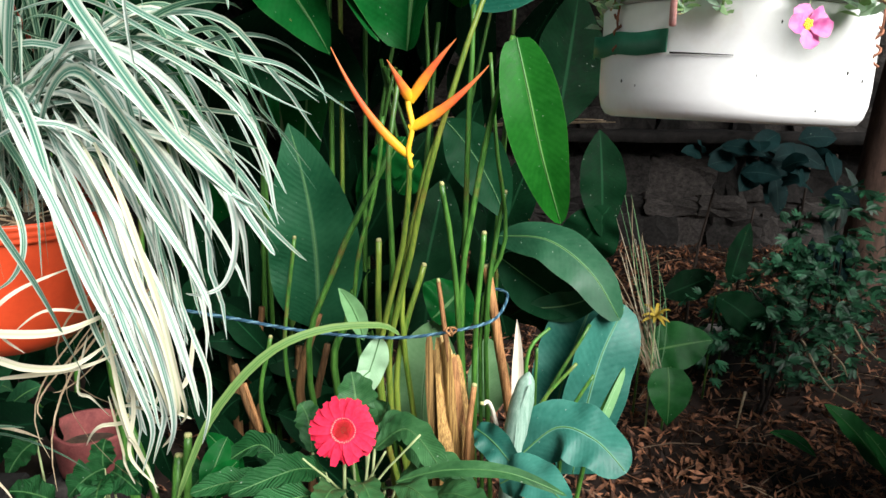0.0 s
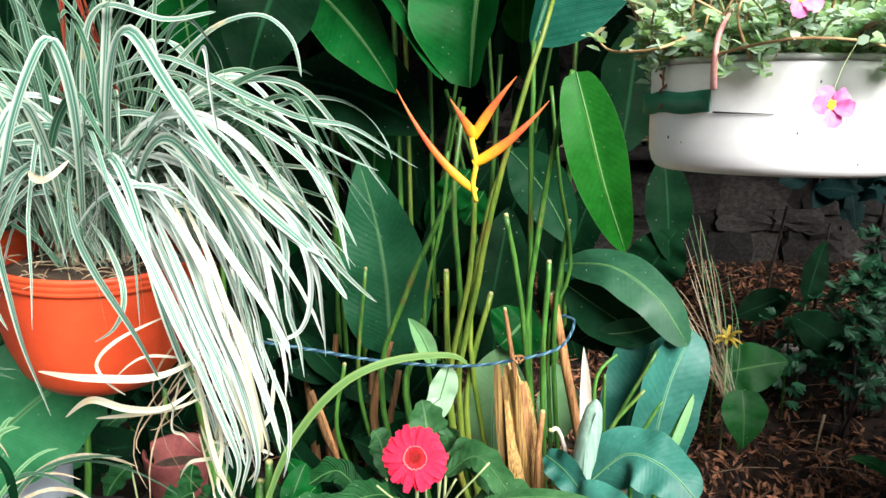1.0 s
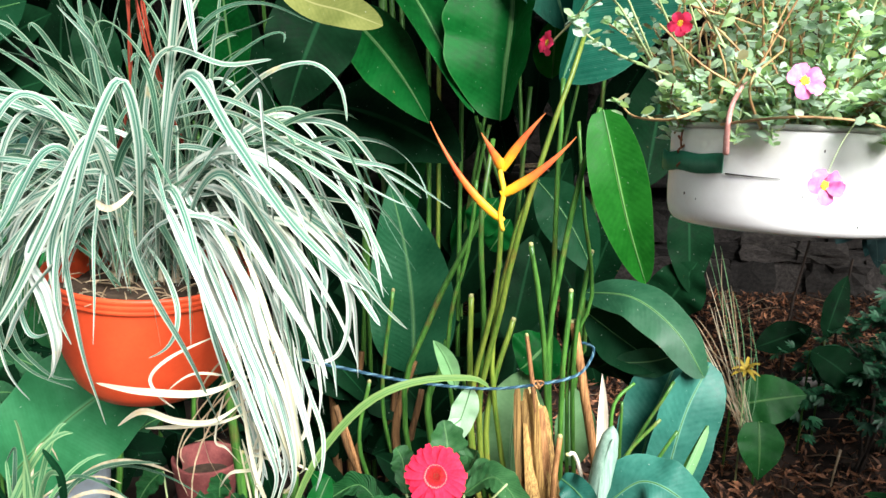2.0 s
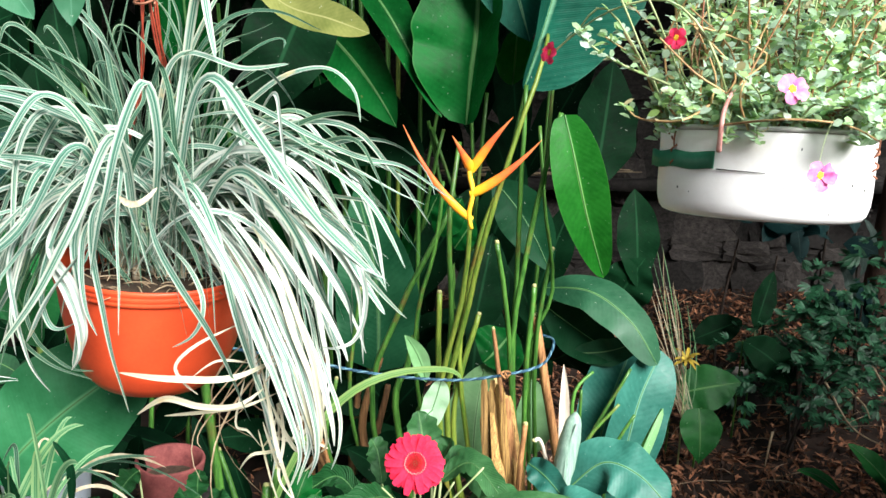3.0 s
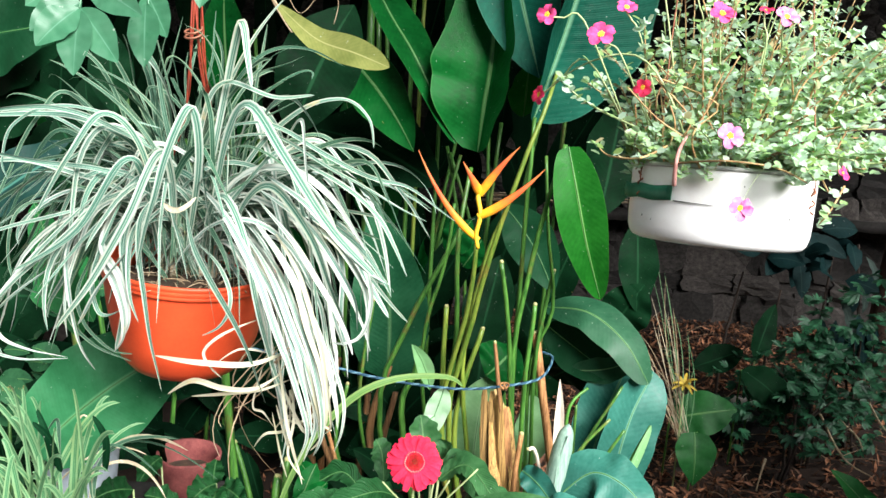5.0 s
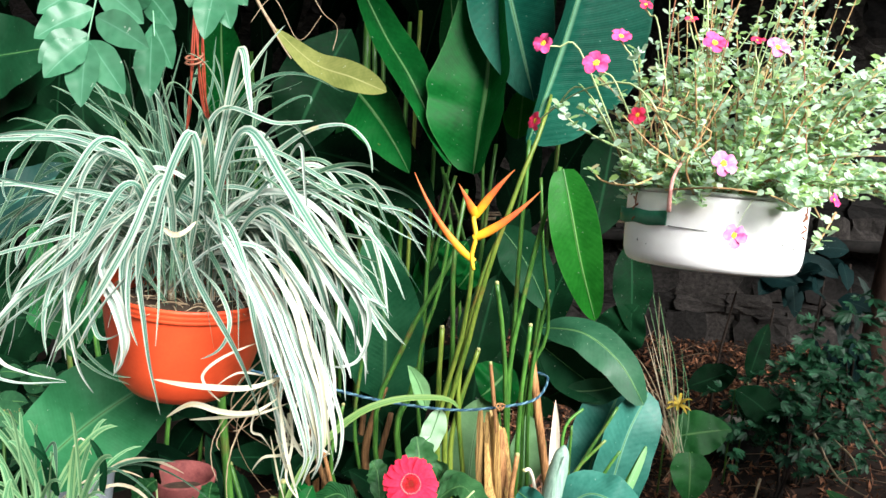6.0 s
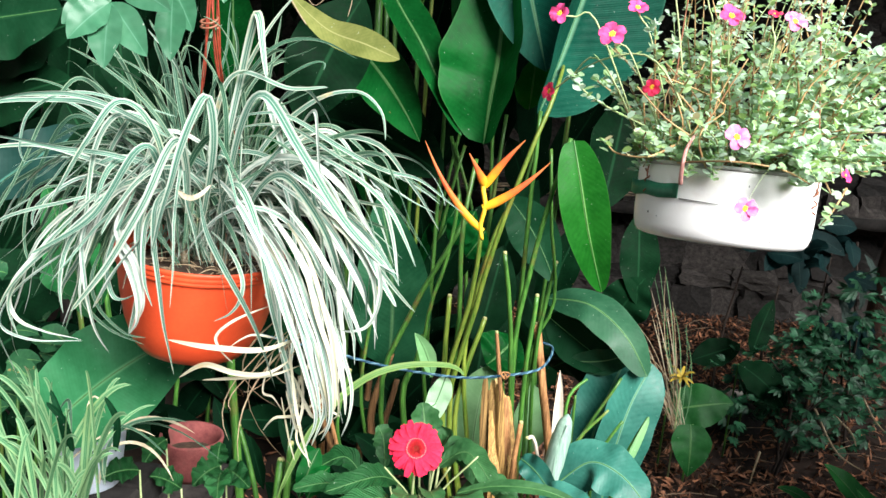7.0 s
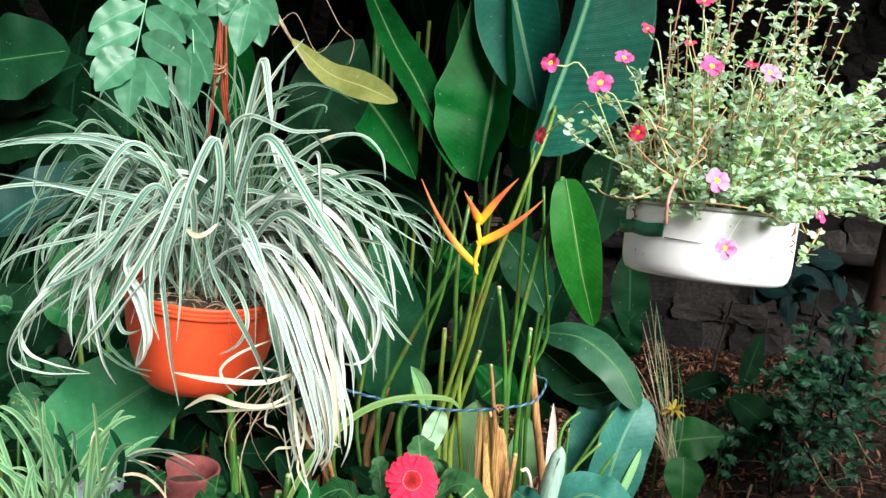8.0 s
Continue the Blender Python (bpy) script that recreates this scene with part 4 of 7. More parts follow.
        # Leaves beyond x = -0.28 take a darker colour in place of shade.
        blade(ge, a, b, w, M_herb if b[0] < -0.28 else M_gerleaf, face=(rnd.uniform(-0.35, 0.35), -0.55, 0.8), fold=rnd.uniform(0.15, 0.4), peak=0.55, blunt=0.7, wave=0.14, n=34, cols=6, rib_r=0.0009, rib_mat=M_rib, lobes=0.20, beat=1.05, via=(q,))

    lobed_leaf((-0.100, 1.240, 0.405), (-0.040, 1.230, 0.446), (0.030, 1.160, 0.385), 0.060)
    lobed_leaf((-0.110, 1.250, 0.395), (-0.060, 1.260, 0.440), (-0.005, 1.250, 0.350), 0.055)
    lobed_leaf((-0.185, 1.220, 0.370), (-0.225, 1.160, 0.408), (-0.320, 1.100, 0.395), 0.062)
    lobed_leaf((-0.165, 1.180, 0.350), (-0.200, 1.100, 0.395), (-0.290, 1.050, 0.400), 0.060)
    lobed_leaf((-0.130, 1.200, 0.350), (-0.110, 1.120, 0.405), (-0.080, 1.050, 0.385), 0.052)
    lobed_leaf((-0.080, 1.200, 0.350), (-0.040, 1.120, 0.402), (0.010, 1.060, 0.400), 0.058)
    lobed_leaf((-0.150, 1.200, 0.345), (-0.160, 1.110, 0.400), (-0.170, 1.040, 0.400), 0.055)
    lobed_leaf((-0.145, 1.290, 0.380), (-0.140, 1.310, 0.455), (-0.150, 1.330, 0.512), 0.085)
    lobed_leaf((-0.120, 1.300, 0.370), (-0.090, 1.300, 0.440), (-0.080, 1.290, 0.470), 0.065)
    lobed_leaf((-0.225, 1.330, 0.350), (-0.235, 1.350, 0.410), (-0.250, 1.350, 0.440), 0.055)
    lobed_leaf((-0.060, 1.260, 0.330), (0.010, 1.230, 0.385), (0.075, 1.190, 0.355), 0.055)
    lobed_leaf((-0.250, 1.260, 0.330), (-0.310, 1.290, 0.385), (-0.385, 1.280, 0.345), 0.055)
    lobed_leaf((-0.270, 1.220, 0.320), (-0.320, 1.180, 0.375), (-0.390, 1.130, 0.380), 0.055)
    lobed_leaf((-0.030, 1.180, 0.330), (0.030, 1.120, 0.390), (0.090, 1.060, 0.400), 0.055)
    for tip in ((-0.205, 1.12, 0.45), (-0.075, 1.14, 0.452), (-0.02, 1.18, 0.462)):
        stalk(ge, [(-0.13, 1.25, 0.05), (-0.13, 1.2, 0.3), tip], 0.0026, 0.0018, M_gstem, name="bare_stalk", n=8, sides=6, label="bare flower stalk without its flower")


def lathe_part(name, prof, material, parent, matrix, seg=48, label=""):
    bm = bmesh.new()
    lathe(bm, prof, seg)
    bmesh.ops.remove_doubles(bm, verts=bm.verts[:], dist=0.0001)
    return part(name, bm, material, parent, label, matrix)


# ---- rope round the stems ----
def build_rope():
    ro = thing("rope", (-0.112, 1.400, 0.553), "twisted blue rope tied round the heliconia stems", "rope")
    pts = along([(-0.592, 1.300, 0.646), (-0.590, 1.340, 0.645), (-0.506, 1.350, 0.628), (-0.407, 1.350, 0.612), (-0.347, 1.360, 0.598), (-0.262, 1.380, 0.575), (-0.162, 1.400, 0.557), (-0.061, 1.420, 0.547), (0.028, 1.430, 0.556), (0.100, 1.460, 0.563), (0.137, 1.520, 0.567), (0.158, 1.600, 0.585), (0.124, 1.620, 0.590), (0.094, 1.580, 0.578)], 200)
    fr = frames(pts)
    dist, s = 0.0, []
    for i, p in enumerate(pts):
        dist += (p - pts[i - 1]).length if i else 0
        s.append(dist)
    for k in range(3):
        bm = bmesh.new()
        tube(bm, [p + (a * math.cos(w) + b * math.sin(w)) * 0.0017 for p, (t, a, b), w in ((p, f, 2 * math.pi * (d / 0.034 + k / 3)) for p, f, d in zip(pts, fr, s))], 0.0019, 7)
        part("strand", bm, M_rope if k else M_rope2, ro, "blue strand" if k else "pale blue strand")
    kn = Vector((0.034, 1.420, 0.560))
    for k in range(2):
        bm = bmesh.new()
        tube(bm, [kn + Vector((0.004 * math.cos(a) + 0.006 * k - 0.003 + 0.004 * math.sin(2 * a + k), 0.007 * math.cos(a), 0.008 * math.sin(a))) for a in (6.283 * i / 14 for i in range(15))], 0.0022, 6)
        part("tie", bm, M_rust, ro, "brown strip tied round the rope")


# ---- orange hanging pot and its spider plant ----
POT = Vector((-0.479, 0.840, 0.912))
POT_TILT = pose(0, 0, 0, 6, 6, 0)


def build_hanging_pot():
    hp = thing("hanging_pot", POT, "orange plastic hanging pot on red wires", "plant pot")
    m = Matrix.Translation(POT) @ POT_TILT @ Matrix.Scale(1.40, 4)
    H = 0.117
    prof = [(0.0, -H), (0.050, -H), (0.058, -H + 0.004), (0.068, -H + 0.016), (0.0765, -H + 0.040), (0.0830, -H + 0.070), (0.0868, -0.020), (0.0875, -0.014), (0.0880, -0.012), (0.0885, -0.008), (0.0885, -0.004), (0.088, 0.0), (0.086, 0.0), (0.083, -0.006), (0.080, -0.03), (0.075, -0.06)]
    body = lathe_part("body", prof, M_orange, hp, m, 72, "orange plastic pot body")
    lathe_part("rim", [(0.0872, -0.0135), (0.0893, -0.0130), (0.0897, -0.0098), (0.0891, -0.0090), (0.0900, -0.0080), (0.0903, -0.0045), (0.0897, -0.0036), (0.0909, -0.0024), (0.0910, 0.0006), (0.0898, 0.0016), (0.0880, 0.0014), (0.0866, 0.0002)], M_orange, body, None, 72)
    bm = bmesh.new()
    rings = lathe(bm, [(0.0, -0.012), (0.02, -0.013), (0.04, -0.016), (0.06, -0.018), (0.08, -0.022)], 36)
    wobble(bm, 0.010, 0.018)
    part("soil", bm, M_soil, hp, "dark crumbly soil", m)
    bm = bmesh.new()
    rq = random.Random(4)
    for k in range(110):
        a, d = rq.uniform(0, 6.283), 0.078 * math.sqrt(rq.random())
        o, w = Vector((d * math.cos(a), d * math.sin(a), rq.uniform(-0.012, -0.004))), rq.uniform(0, 6.283)
        g = Vector((math.cos(w), math.sin(w), rq.uniform(-0.2, 0.3))) * rq.uniform(0.010, 0.032)
        tube(bm, along([o, o + g * 0.5 + Vector((0, 0, 0.002)), o + g], 3), [0.0004, 0.0007, 0.0007, 0.0003], 4)
    part("dry_debris", bm, M_dry2, hp, "bits of straw on the soil", m)
    top = Vector((-0.457, 0.800, 1.259))
    hook = top + Vector((0.0, 0.0, 0.75))
    for k, a in enumerate((165, 35, 95)):
        p = m @ Vector((0.088 * math.cos(radians(a)), 0.088 * math.sin(radians(a)), 0.0))
        q = p.lerp(top, 0.5)
        q.x = top.x + 0.25 * (p.x - top.x) + 0.006 * (k - 1)
        pts = along([p - Vector((0, 0, 0.012)), p, q, top + Vector((0.006 * k - 0.006, 0.003 * k, 0)), top.lerp(hook, 0.5) + Vector((0.002 * k, 0, 0)), hook], 90)
        for j in range(2):
            bm = bmesh.new()
            tube(bm, [c + (s * math.cos(w) + n * math.sin(w)) * 0.0015 for c, (t, s, n), w in ((c, f, i * 0.42 + 3.1416 * j) for i, (c, f) in enumerate(zip(pts, frames(pts))))], 0.0013, 6)
            part("wire", bm, M_red, hp, "red coated hanging wire")
        bm = bmesh.new()
        tube(bm, [p + Vector((0.004 * math.cos(w), 0.004 * math.sin(w), -0.012 + 0.0011 * i)) for i, w in ((i, 6.283 * i / 7) for i in range(22))], 0.0014, 6)
        part("wire_twist", bm, M_red, hp)
    bm = bmesh.new()
    tube(bm, [top + Vector((0.012 * math.cos(w) - 0.004, 0.010 * math.sin(w), -0.02 + 0.006 * math.sin(w) + 0.0006 * i)) for i, w in ((i, 6.283 * i / 11) for i in range(24))], 0.0016, 6)
    part("wire_coil", bm, M_wire, hp, "rusted wire coil")
    return hook


def build_spider_plant():
    sp = thing("spider_plant", POT + Vector((0, 0, -0.02)), "variegated spider plant with white-edged arching leaves over its pot", "spider plant")
    r = random.Random(5)
    c = POT + Vector((0.0, 0.0, -0.02))

    def one(tip, rise, w, lean=0.35, hang=0.06, base=None, spread=0.034, mat=None, loose=True):
        b = base or c + Vector((r.gauss(0.0, spread), r.gauss(0, spread * 0.8), r.uniform(-0.005, 0.05)))
        tip = Vector(tip)
        out = tip - b
        up = Vector((out.x * lean * 0.45 + r.gauss(0, 0.024), out.y * lean * 0.45 + r.gauss(0, 0.015), rise * r.uniform(0.8, 1.12)))
        far = b + Vector((out.x * (0.50 + lean * 0.45) + r.gauss(0, 0.026), out.y * (0.5 + lean * 0.45) - 0.01, 0))
        far.z = tip.z + (b.z + rise - tip.z) * r.uniform(0.35, 0.75) + hang * 0.5
        fc = Vector((-out.x * 1.2 + r.gauss(0, 0.25), -0.55 + r.gauss(0, 0.2), 0.75))
        if r.random() < 0.3:
            fc = Vector((r.uniform(-1, 1), -0.7, 0.3))
        pts = [b, b + up, far, tip]
        if loose and r.random() < 0.22:
            # bent over sharply part of the way
            k = b.lerp(tip, r.uniform(0.45, 0.7))
            k.z = max(b.z + rise * r.uniform(0.8, 1.05), k.z)
            pts = [b, b + up * 0.9, k, k, k, tip + Vector((r.gauss(0, 0.02), r.gauss(0, 0.02), r.gauss(-0.02, 0.03)))]
        elif loose and r.random() < 0.4:
            pts.append(tip + Vector((out.x * r.uniform(-0.12, 0.10), r.gauss(0, 0.015), r.uniform(-0.05, -0.01))))
        strap(sp, pts, w, mat or M_spider, fc, r.uniform(0.12, 0.45), n=22, twist=r.gauss(0, 0.8), curl=0.014)

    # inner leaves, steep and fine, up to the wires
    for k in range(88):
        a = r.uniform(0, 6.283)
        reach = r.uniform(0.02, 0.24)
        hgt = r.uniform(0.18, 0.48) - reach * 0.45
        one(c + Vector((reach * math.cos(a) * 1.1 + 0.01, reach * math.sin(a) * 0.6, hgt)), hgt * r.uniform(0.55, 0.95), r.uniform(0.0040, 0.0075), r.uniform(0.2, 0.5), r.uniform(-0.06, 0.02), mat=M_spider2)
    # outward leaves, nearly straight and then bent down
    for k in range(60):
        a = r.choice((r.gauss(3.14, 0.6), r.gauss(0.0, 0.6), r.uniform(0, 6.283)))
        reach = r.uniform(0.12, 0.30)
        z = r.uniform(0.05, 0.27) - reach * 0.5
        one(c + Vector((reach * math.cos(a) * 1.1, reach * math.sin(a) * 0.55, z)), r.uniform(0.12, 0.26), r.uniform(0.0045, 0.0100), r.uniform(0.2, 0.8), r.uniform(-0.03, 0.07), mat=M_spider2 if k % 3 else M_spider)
    # the thick fall of long leaves on one side
    for k in range(46):
        s = r.random()
        tip = Vector((0.165 + 0.150 * s + r.gauss(0, 0.016), r.uniform(-0.14, 0.04), -0.235 + 0.27 * s ** 0.7 + r.gauss(0, 0.045)))
        if k % 5 == 0:
            # the tail of the fall, gathered to a point
            tip = Vector((0.190 + r.gauss(0, 0.028), -0.09 + r.gauss(0, 0.03), -0.190 + r.gauss(0, 0.045)))
        one(c + tip, r.uniform(0.11, 0.25), r.uniform(0.005, 0.0125), r.uniform(0.45, 1.05), r.uniform(0.04, 0.18), loose=k % 3 != 0, mat=M_spider3 if k % 4 else M_spider)
    # arching leaves of the other side
    for k in range(14):
        tip = Vector((r.uniform(-0.27, -0.10), r.uniform(-0.16, -0.04), r.uniform(-0.12, 0.06)))
        one(c + tip, r.uniform(0.13, 0.22), r.uniform(0.005, 0.0095), r.uniform(0.5, 1.1), r.uniform(0.04, 0.14), mat=M_spider3 if k % 3 else M_spider)
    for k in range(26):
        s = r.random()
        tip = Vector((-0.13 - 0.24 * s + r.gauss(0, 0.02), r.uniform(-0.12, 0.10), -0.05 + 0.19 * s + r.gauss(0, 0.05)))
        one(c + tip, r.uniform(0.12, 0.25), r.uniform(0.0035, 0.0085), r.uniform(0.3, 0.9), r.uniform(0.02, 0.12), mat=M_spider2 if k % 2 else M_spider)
    # narrow leaves that reach far out to the flower
    for k in range(17):
        tip = Vector((-0.172, 0.760, 1.029)).lerp(Vector((-0.104, 0.760, 0.990)), r.random()) + Vector((r.gauss(-0.04, 0.035), r.gauss(0, 0.04), r.gauss(0.0, 0.03)))
        one(tip, r.uniform(0.17, 0.29), r.uniform(0.004, 0.0085), r.uniform(0.5, 0.8), r.uniform(0.02, 0.12), loose=False, mat=M_spider2 if k % 2 else M_spider)
    # leaves that fall over the front of the pot
    for k in range(9):
        tip = Vector((-0.085 + 0.19 * (k / 8) ** 1.5 + r.gauss(0, 0.02), r.uniform(-0.17, -0.13), r.uniform(-0.02, 0.09)))
        one(c + tip, r.uniform(0.13, 0.24), r.uniform(0.006, 0.012), r.uniform(0.2, 0.6), r.uniform(0.08, 0.18))
    # broad leaves in front, each with its own bend
    def front_leaf(w, pts):
        strap(sp, pts, w, M_spider, (r.gauss(0, 0.3), -0.9, 0.5), 0.3, n=30, curve="along", peak=0.4, twist=r.gauss(0, 0.5), curl=0.006)

    front_leaf(0.0125, ((-0.471, 0.800, 0.928), (-0.430, 0.740, 1.073), (-0.433, 0.710, 1.143), (-0.448, 0.670, 1.075), (-0.457, 0.650, 1.015), (-0.479, 0.650, 0.932)))
    front_leaf(0.0135, ((-0.439, 0.800, 0.945), (-0.401, 0.760, 1.096), (-0.361, 0.730, 1.151), (-0.293, 0.680, 1.078), (-0.224, 0.670, 0.983), (-0.164, 0.680, 0.927)))
    front_leaf(0.0105, ((-0.496, 0.800, 0.935), (-0.516, 0.750, 1.085), (-0.552, 0.720, 1.128), (-0.582, 0.690, 1.074), (-0.629, 0.680, 0.992)))
    front_leaf(0.0095, ((-0.504, 0.820, 0.940), (-0.527, 0.790, 1.069), (-0.593, 0.770, 1.116), (-0.672, 0.760, 1.124), (-0.799, 0.750, 1.103)))
    front_leaf(0.0090, ((-0.504, 0.820, 0.932), (-0.548, 0.780, 1.015), (-0.615, 0.760, 1.046), (-0.686, 0.750, 1.060), (-0.797, 0.740, 1.040)))
    front_leaf(0.0115, ((-0.462, 0.820, 0.941), (-0.422, 0.800, 1.133), (-0.391, 0.780, 1.248), (-0.380, 0.770, 1.254), (-0.372, 0.760, 1.219), (-0.363, 0.750, 1.173)))
    front_leaf(0.0085, ((-0.438, 0.820, 0.942), (-0.380, 0.800, 1.073), (-0.305, 0.780, 1.144), (-0.242, 0.760, 1.164), (-0.206, 0.750, 1.140), (-0.197, 0.750, 1.100)))
    front_leaf(0.0070, ((-0.470, 0.820, 0.974), (-0.450, 0.800, 1.117), (-0.411, 0.780, 1.178), (-0.332, 0.760, 1.162), (-0.278, 0.750, 1.163)))
    front_leaf(0.0115, ((-0.512, 0.800, 0.926), (-0.505, 0.740, 1.042), (-0.519, 0.700, 1.065), (-0.569, 0.670, 0.974), (-0.652, 0.670, 0.921)))
    front_leaf(0.0110, ((-0.488, 0.800, 0.927), (-0.467, 0.740, 1.043), (-0.472, 0.710, 1.080), (-0.500, 0.670, 0.991), (-0.546, 0.660, 0.906), (-0.589, 0.660, 0.846)))
    front_leaf(0.0100, ((-0.447, 0.800, 0.929), (-0.421, 0.760, 1.005), (-0.389, 0.730, 1.024), (-0.348, 0.690, 0.965), (-0.322, 0.670, 0.869), (-0.287, 0.670, 0.768)))
    front_leaf(0.0120, ((-0.415, 0.800, 0.938), (-0.366, 0.750, 1.023), (-0.320, 0.720, 1.042), (-0.260, 0.680, 0.984), (-0.230, 0.670, 0.916), (-0.208, 0.680, 0.842)))
    front_leaf(0.0105, ((-0.504, 0.800, 0.927), (-0.502, 0.750, 1.011), (-0.504, 0.720, 1.021), (-0.514, 0.690, 0.959), (-0.505, 0.680, 0.889), (-0.525, 0.690, 0.816)))
    # leaves that stand out, each with its own bend
    def stray_leaf(w, mat, pts):
        strap(sp, pts, w * (0.62 if mat is M_cream else 0.82), mat, (r.gauss(0, 0.45), -0.9, 0.5), r.uniform(0.2, 0.6), n=34, curve="along", peak=0.35, blunt=0.8, twist=r.gauss(0, 0.7), curl=0.010)

    stray_leaf(0.0080, M_spider, ((-0.457, 0.820, 1.062), (-0.419, 0.800, 1.151), (-0.380, 0.800, 1.238), (-0.335, 0.800, 1.300)))
    stray_leaf(0.0065, M_spider2, ((-0.455, 0.840, 1.071), (-0.412, 0.820, 1.169), (-0.367, 0.820, 1.224), (-0.316, 0.820, 1.235), (-0.250, 0.820, 1.215)))
    stray_leaf(0.0060, M_spider2, ((-0.459, 0.840, 1.070), (-0.427, 0.820, 1.203), (-0.434, 0.820, 1.261)))
    stray_leaf(0.0065, M_spider, ((-0.482, 0.840, 1.078), (-0.506, 0.800, 1.179), (-0.547, 0.790, 1.234)))
    stray_leaf(0.0060, M_spider2, ((-0.491, 0.840, 1.077), (-0.531, 0.800, 1.152), (-0.601, 0.790, 1.197)))
    stray_leaf(0.01, M_spider, ((-0.489, 0.760, 1.026), (-0.486, 0.690, 1.001), (-0.480, 0.665, 0.961), (-0.471, 0.655, 0.902), (-0.464, 0.660, 0.832), (-0.452, 0.670, 0.771)))
    stray_leaf(0.009, M_spider, ((-0.496, 0.760, 1.004), (-0.502, 0.700, 0.982), (-0.496, 0.670, 0.946), (-0.487, 0.660, 0.900), (-0.480, 0.665, 0.861)))
    stray_leaf(0.012, M_spider3, ((-0.507, 0.740, 0.963), (-0.513, 0.680, 0.937), (-0.536, 0.660, 0.895), (-0.565, 0.660, 0.853)))
    stray_leaf(0.013, M_spider3, ((-0.529, 0.740, 0.962), (-0.542, 0.700, 0.946), (-0.516, 0.670, 0.911), (-0.500, 0.660, 0.873), (-0.500, 0.660, 0.841), (-0.517, 0.670, 0.819)))
    stray_leaf(0.0105, M_spider, ((-0.456, 0.760, 1.005), (-0.424, 0.700, 0.964), (-0.381, 0.660, 0.918), (-0.344, 0.650, 0.860), (-0.322, 0.650, 0.812), (-0.310, 0.660, 0.767)))
    stray_leaf(0.0125, M_spider3, ((-0.451, 0.780, 1.040), (-0.395, 0.720, 1.011), (-0.349, 0.670, 0.974), (-0.312, 0.640, 0.917), (-0.286, 0.640, 0.851), (-0.262, 0.650, 0.779), (-0.245, 0.660, 0.737)))
    stray_leaf(0.007, M_spider, ((-0.439, 0.760, 0.955), (-0.390, 0.700, 0.937), (-0.367, 0.675, 0.908), (-0.367, 0.670, 0.881), (-0.379, 0.670, 0.860), (-0.403, 0.680, 0.845)))
    stray_leaf(0.008, M_spider3, ((-0.289, 0.780, 1.009), (-0.214, 0.720, 0.968), (-0.186, 0.700, 0.923), (-0.185, 0.700, 0.880), (-0.196, 0.700, 0.847), (-0.217, 0.700, 0.836), (-0.238, 0.710, 0.837)))
    stray_leaf(0.0115, M_spider3, ((-0.355, 0.780, 1.058), (-0.276, 0.720, 1.022), (-0.223, 0.690, 0.972), (-0.188, 0.680, 0.940), (-0.158, 0.680, 0.925)))
    stray_leaf(0.011, M_spider3, ((-0.363, 0.780, 1.036), (-0.281, 0.710, 1.002), (-0.231, 0.680, 0.956), (-0.201, 0.670, 0.908), (-0.197, 0.680, 0.862)))
    stray_leaf(0.0085, M_spider, ((-0.330, 0.800, 1.087), (-0.245, 0.740, 1.056), (-0.186, 0.720, 1.014), (-0.157, 0.710, 0.971), (-0.140, 0.710, 0.936)))
    stray_leaf(0.01, M_spider3, ((-0.360, 0.770, 1.022), (-0.284, 0.690, 0.970), (-0.238, 0.660, 0.915), (-0.211, 0.660, 0.862), (-0.203, 0.660, 0.838)))
    stray_leaf(0.0115, M_spider3, ((-0.375, 0.770, 1.007), (-0.302, 0.680, 0.957), (-0.256, 0.650, 0.897), (-0.229, 0.650, 0.829), (-0.217, 0.660, 0.770), (-0.215, 0.670, 0.737)))
    stray_leaf(0.006, M_spider3, ((-0.245, 0.700, 0.857), (-0.226, 0.690, 0.802), (-0.214, 0.690, 0.759), (-0.215, 0.690, 0.721), (-0.227, 0.700, 0.686)))
    stray_leaf(0.008, M_spider, ((-0.441, 0.820, 1.113), (-0.354, 0.780, 1.126), (-0.268, 0.750, 1.093), (-0.196, 0.740, 1.061), (-0.140, 0.740, 1.045), (-0.079, 0.740, 1.008)))
    stray_leaf(0.0075, M_spider, ((-0.433, 0.820, 1.099), (-0.339, 0.780, 1.109), (-0.247, 0.750, 1.066), (-0.168, 0.740, 1.027), (-0.116, 0.740, 1.002)))
    stray_leaf(0.012, M_cream, ((-0.366, 0.760, 0.957), (-0.300, 0.670, 0.911), (-0.264, 0.640, 0.845), (-0.244, 0.640, 0.777), (-0.239, 0.650, 0.727), (-0.257, 0.662, 0.699)))
    stray_leaf(0.011, M_spider3, ((-0.355, 0.760, 0.966), (-0.291, 0.670, 0.920), (-0.256, 0.640, 0.853), (-0.237, 0.640, 0.785), (-0.233, 0.650, 0.734), (-0.251, 0.662, 0.696)))
    stray_leaf(0.01, M_spider3, ((-0.377, 0.760, 0.961), (-0.311, 0.670, 0.915), (-0.273, 0.640, 0.849), (-0.253, 0.640, 0.781), (-0.245, 0.650, 0.730)))
    stray_leaf(0.011, M_cream, ((-0.348, 0.760, 0.980), (-0.284, 0.670, 0.932), (-0.250, 0.640, 0.866), (-0.232, 0.640, 0.798), (-0.229, 0.650, 0.744), (-0.252, 0.662, 0.723)))
    stray_leaf(0.009, M_spider3, ((-0.388, 0.760, 0.952), (-0.320, 0.670, 0.906), (-0.282, 0.640, 0.840), (-0.260, 0.640, 0.772), (-0.251, 0.650, 0.723), (-0.264, 0.662, 0.677)))
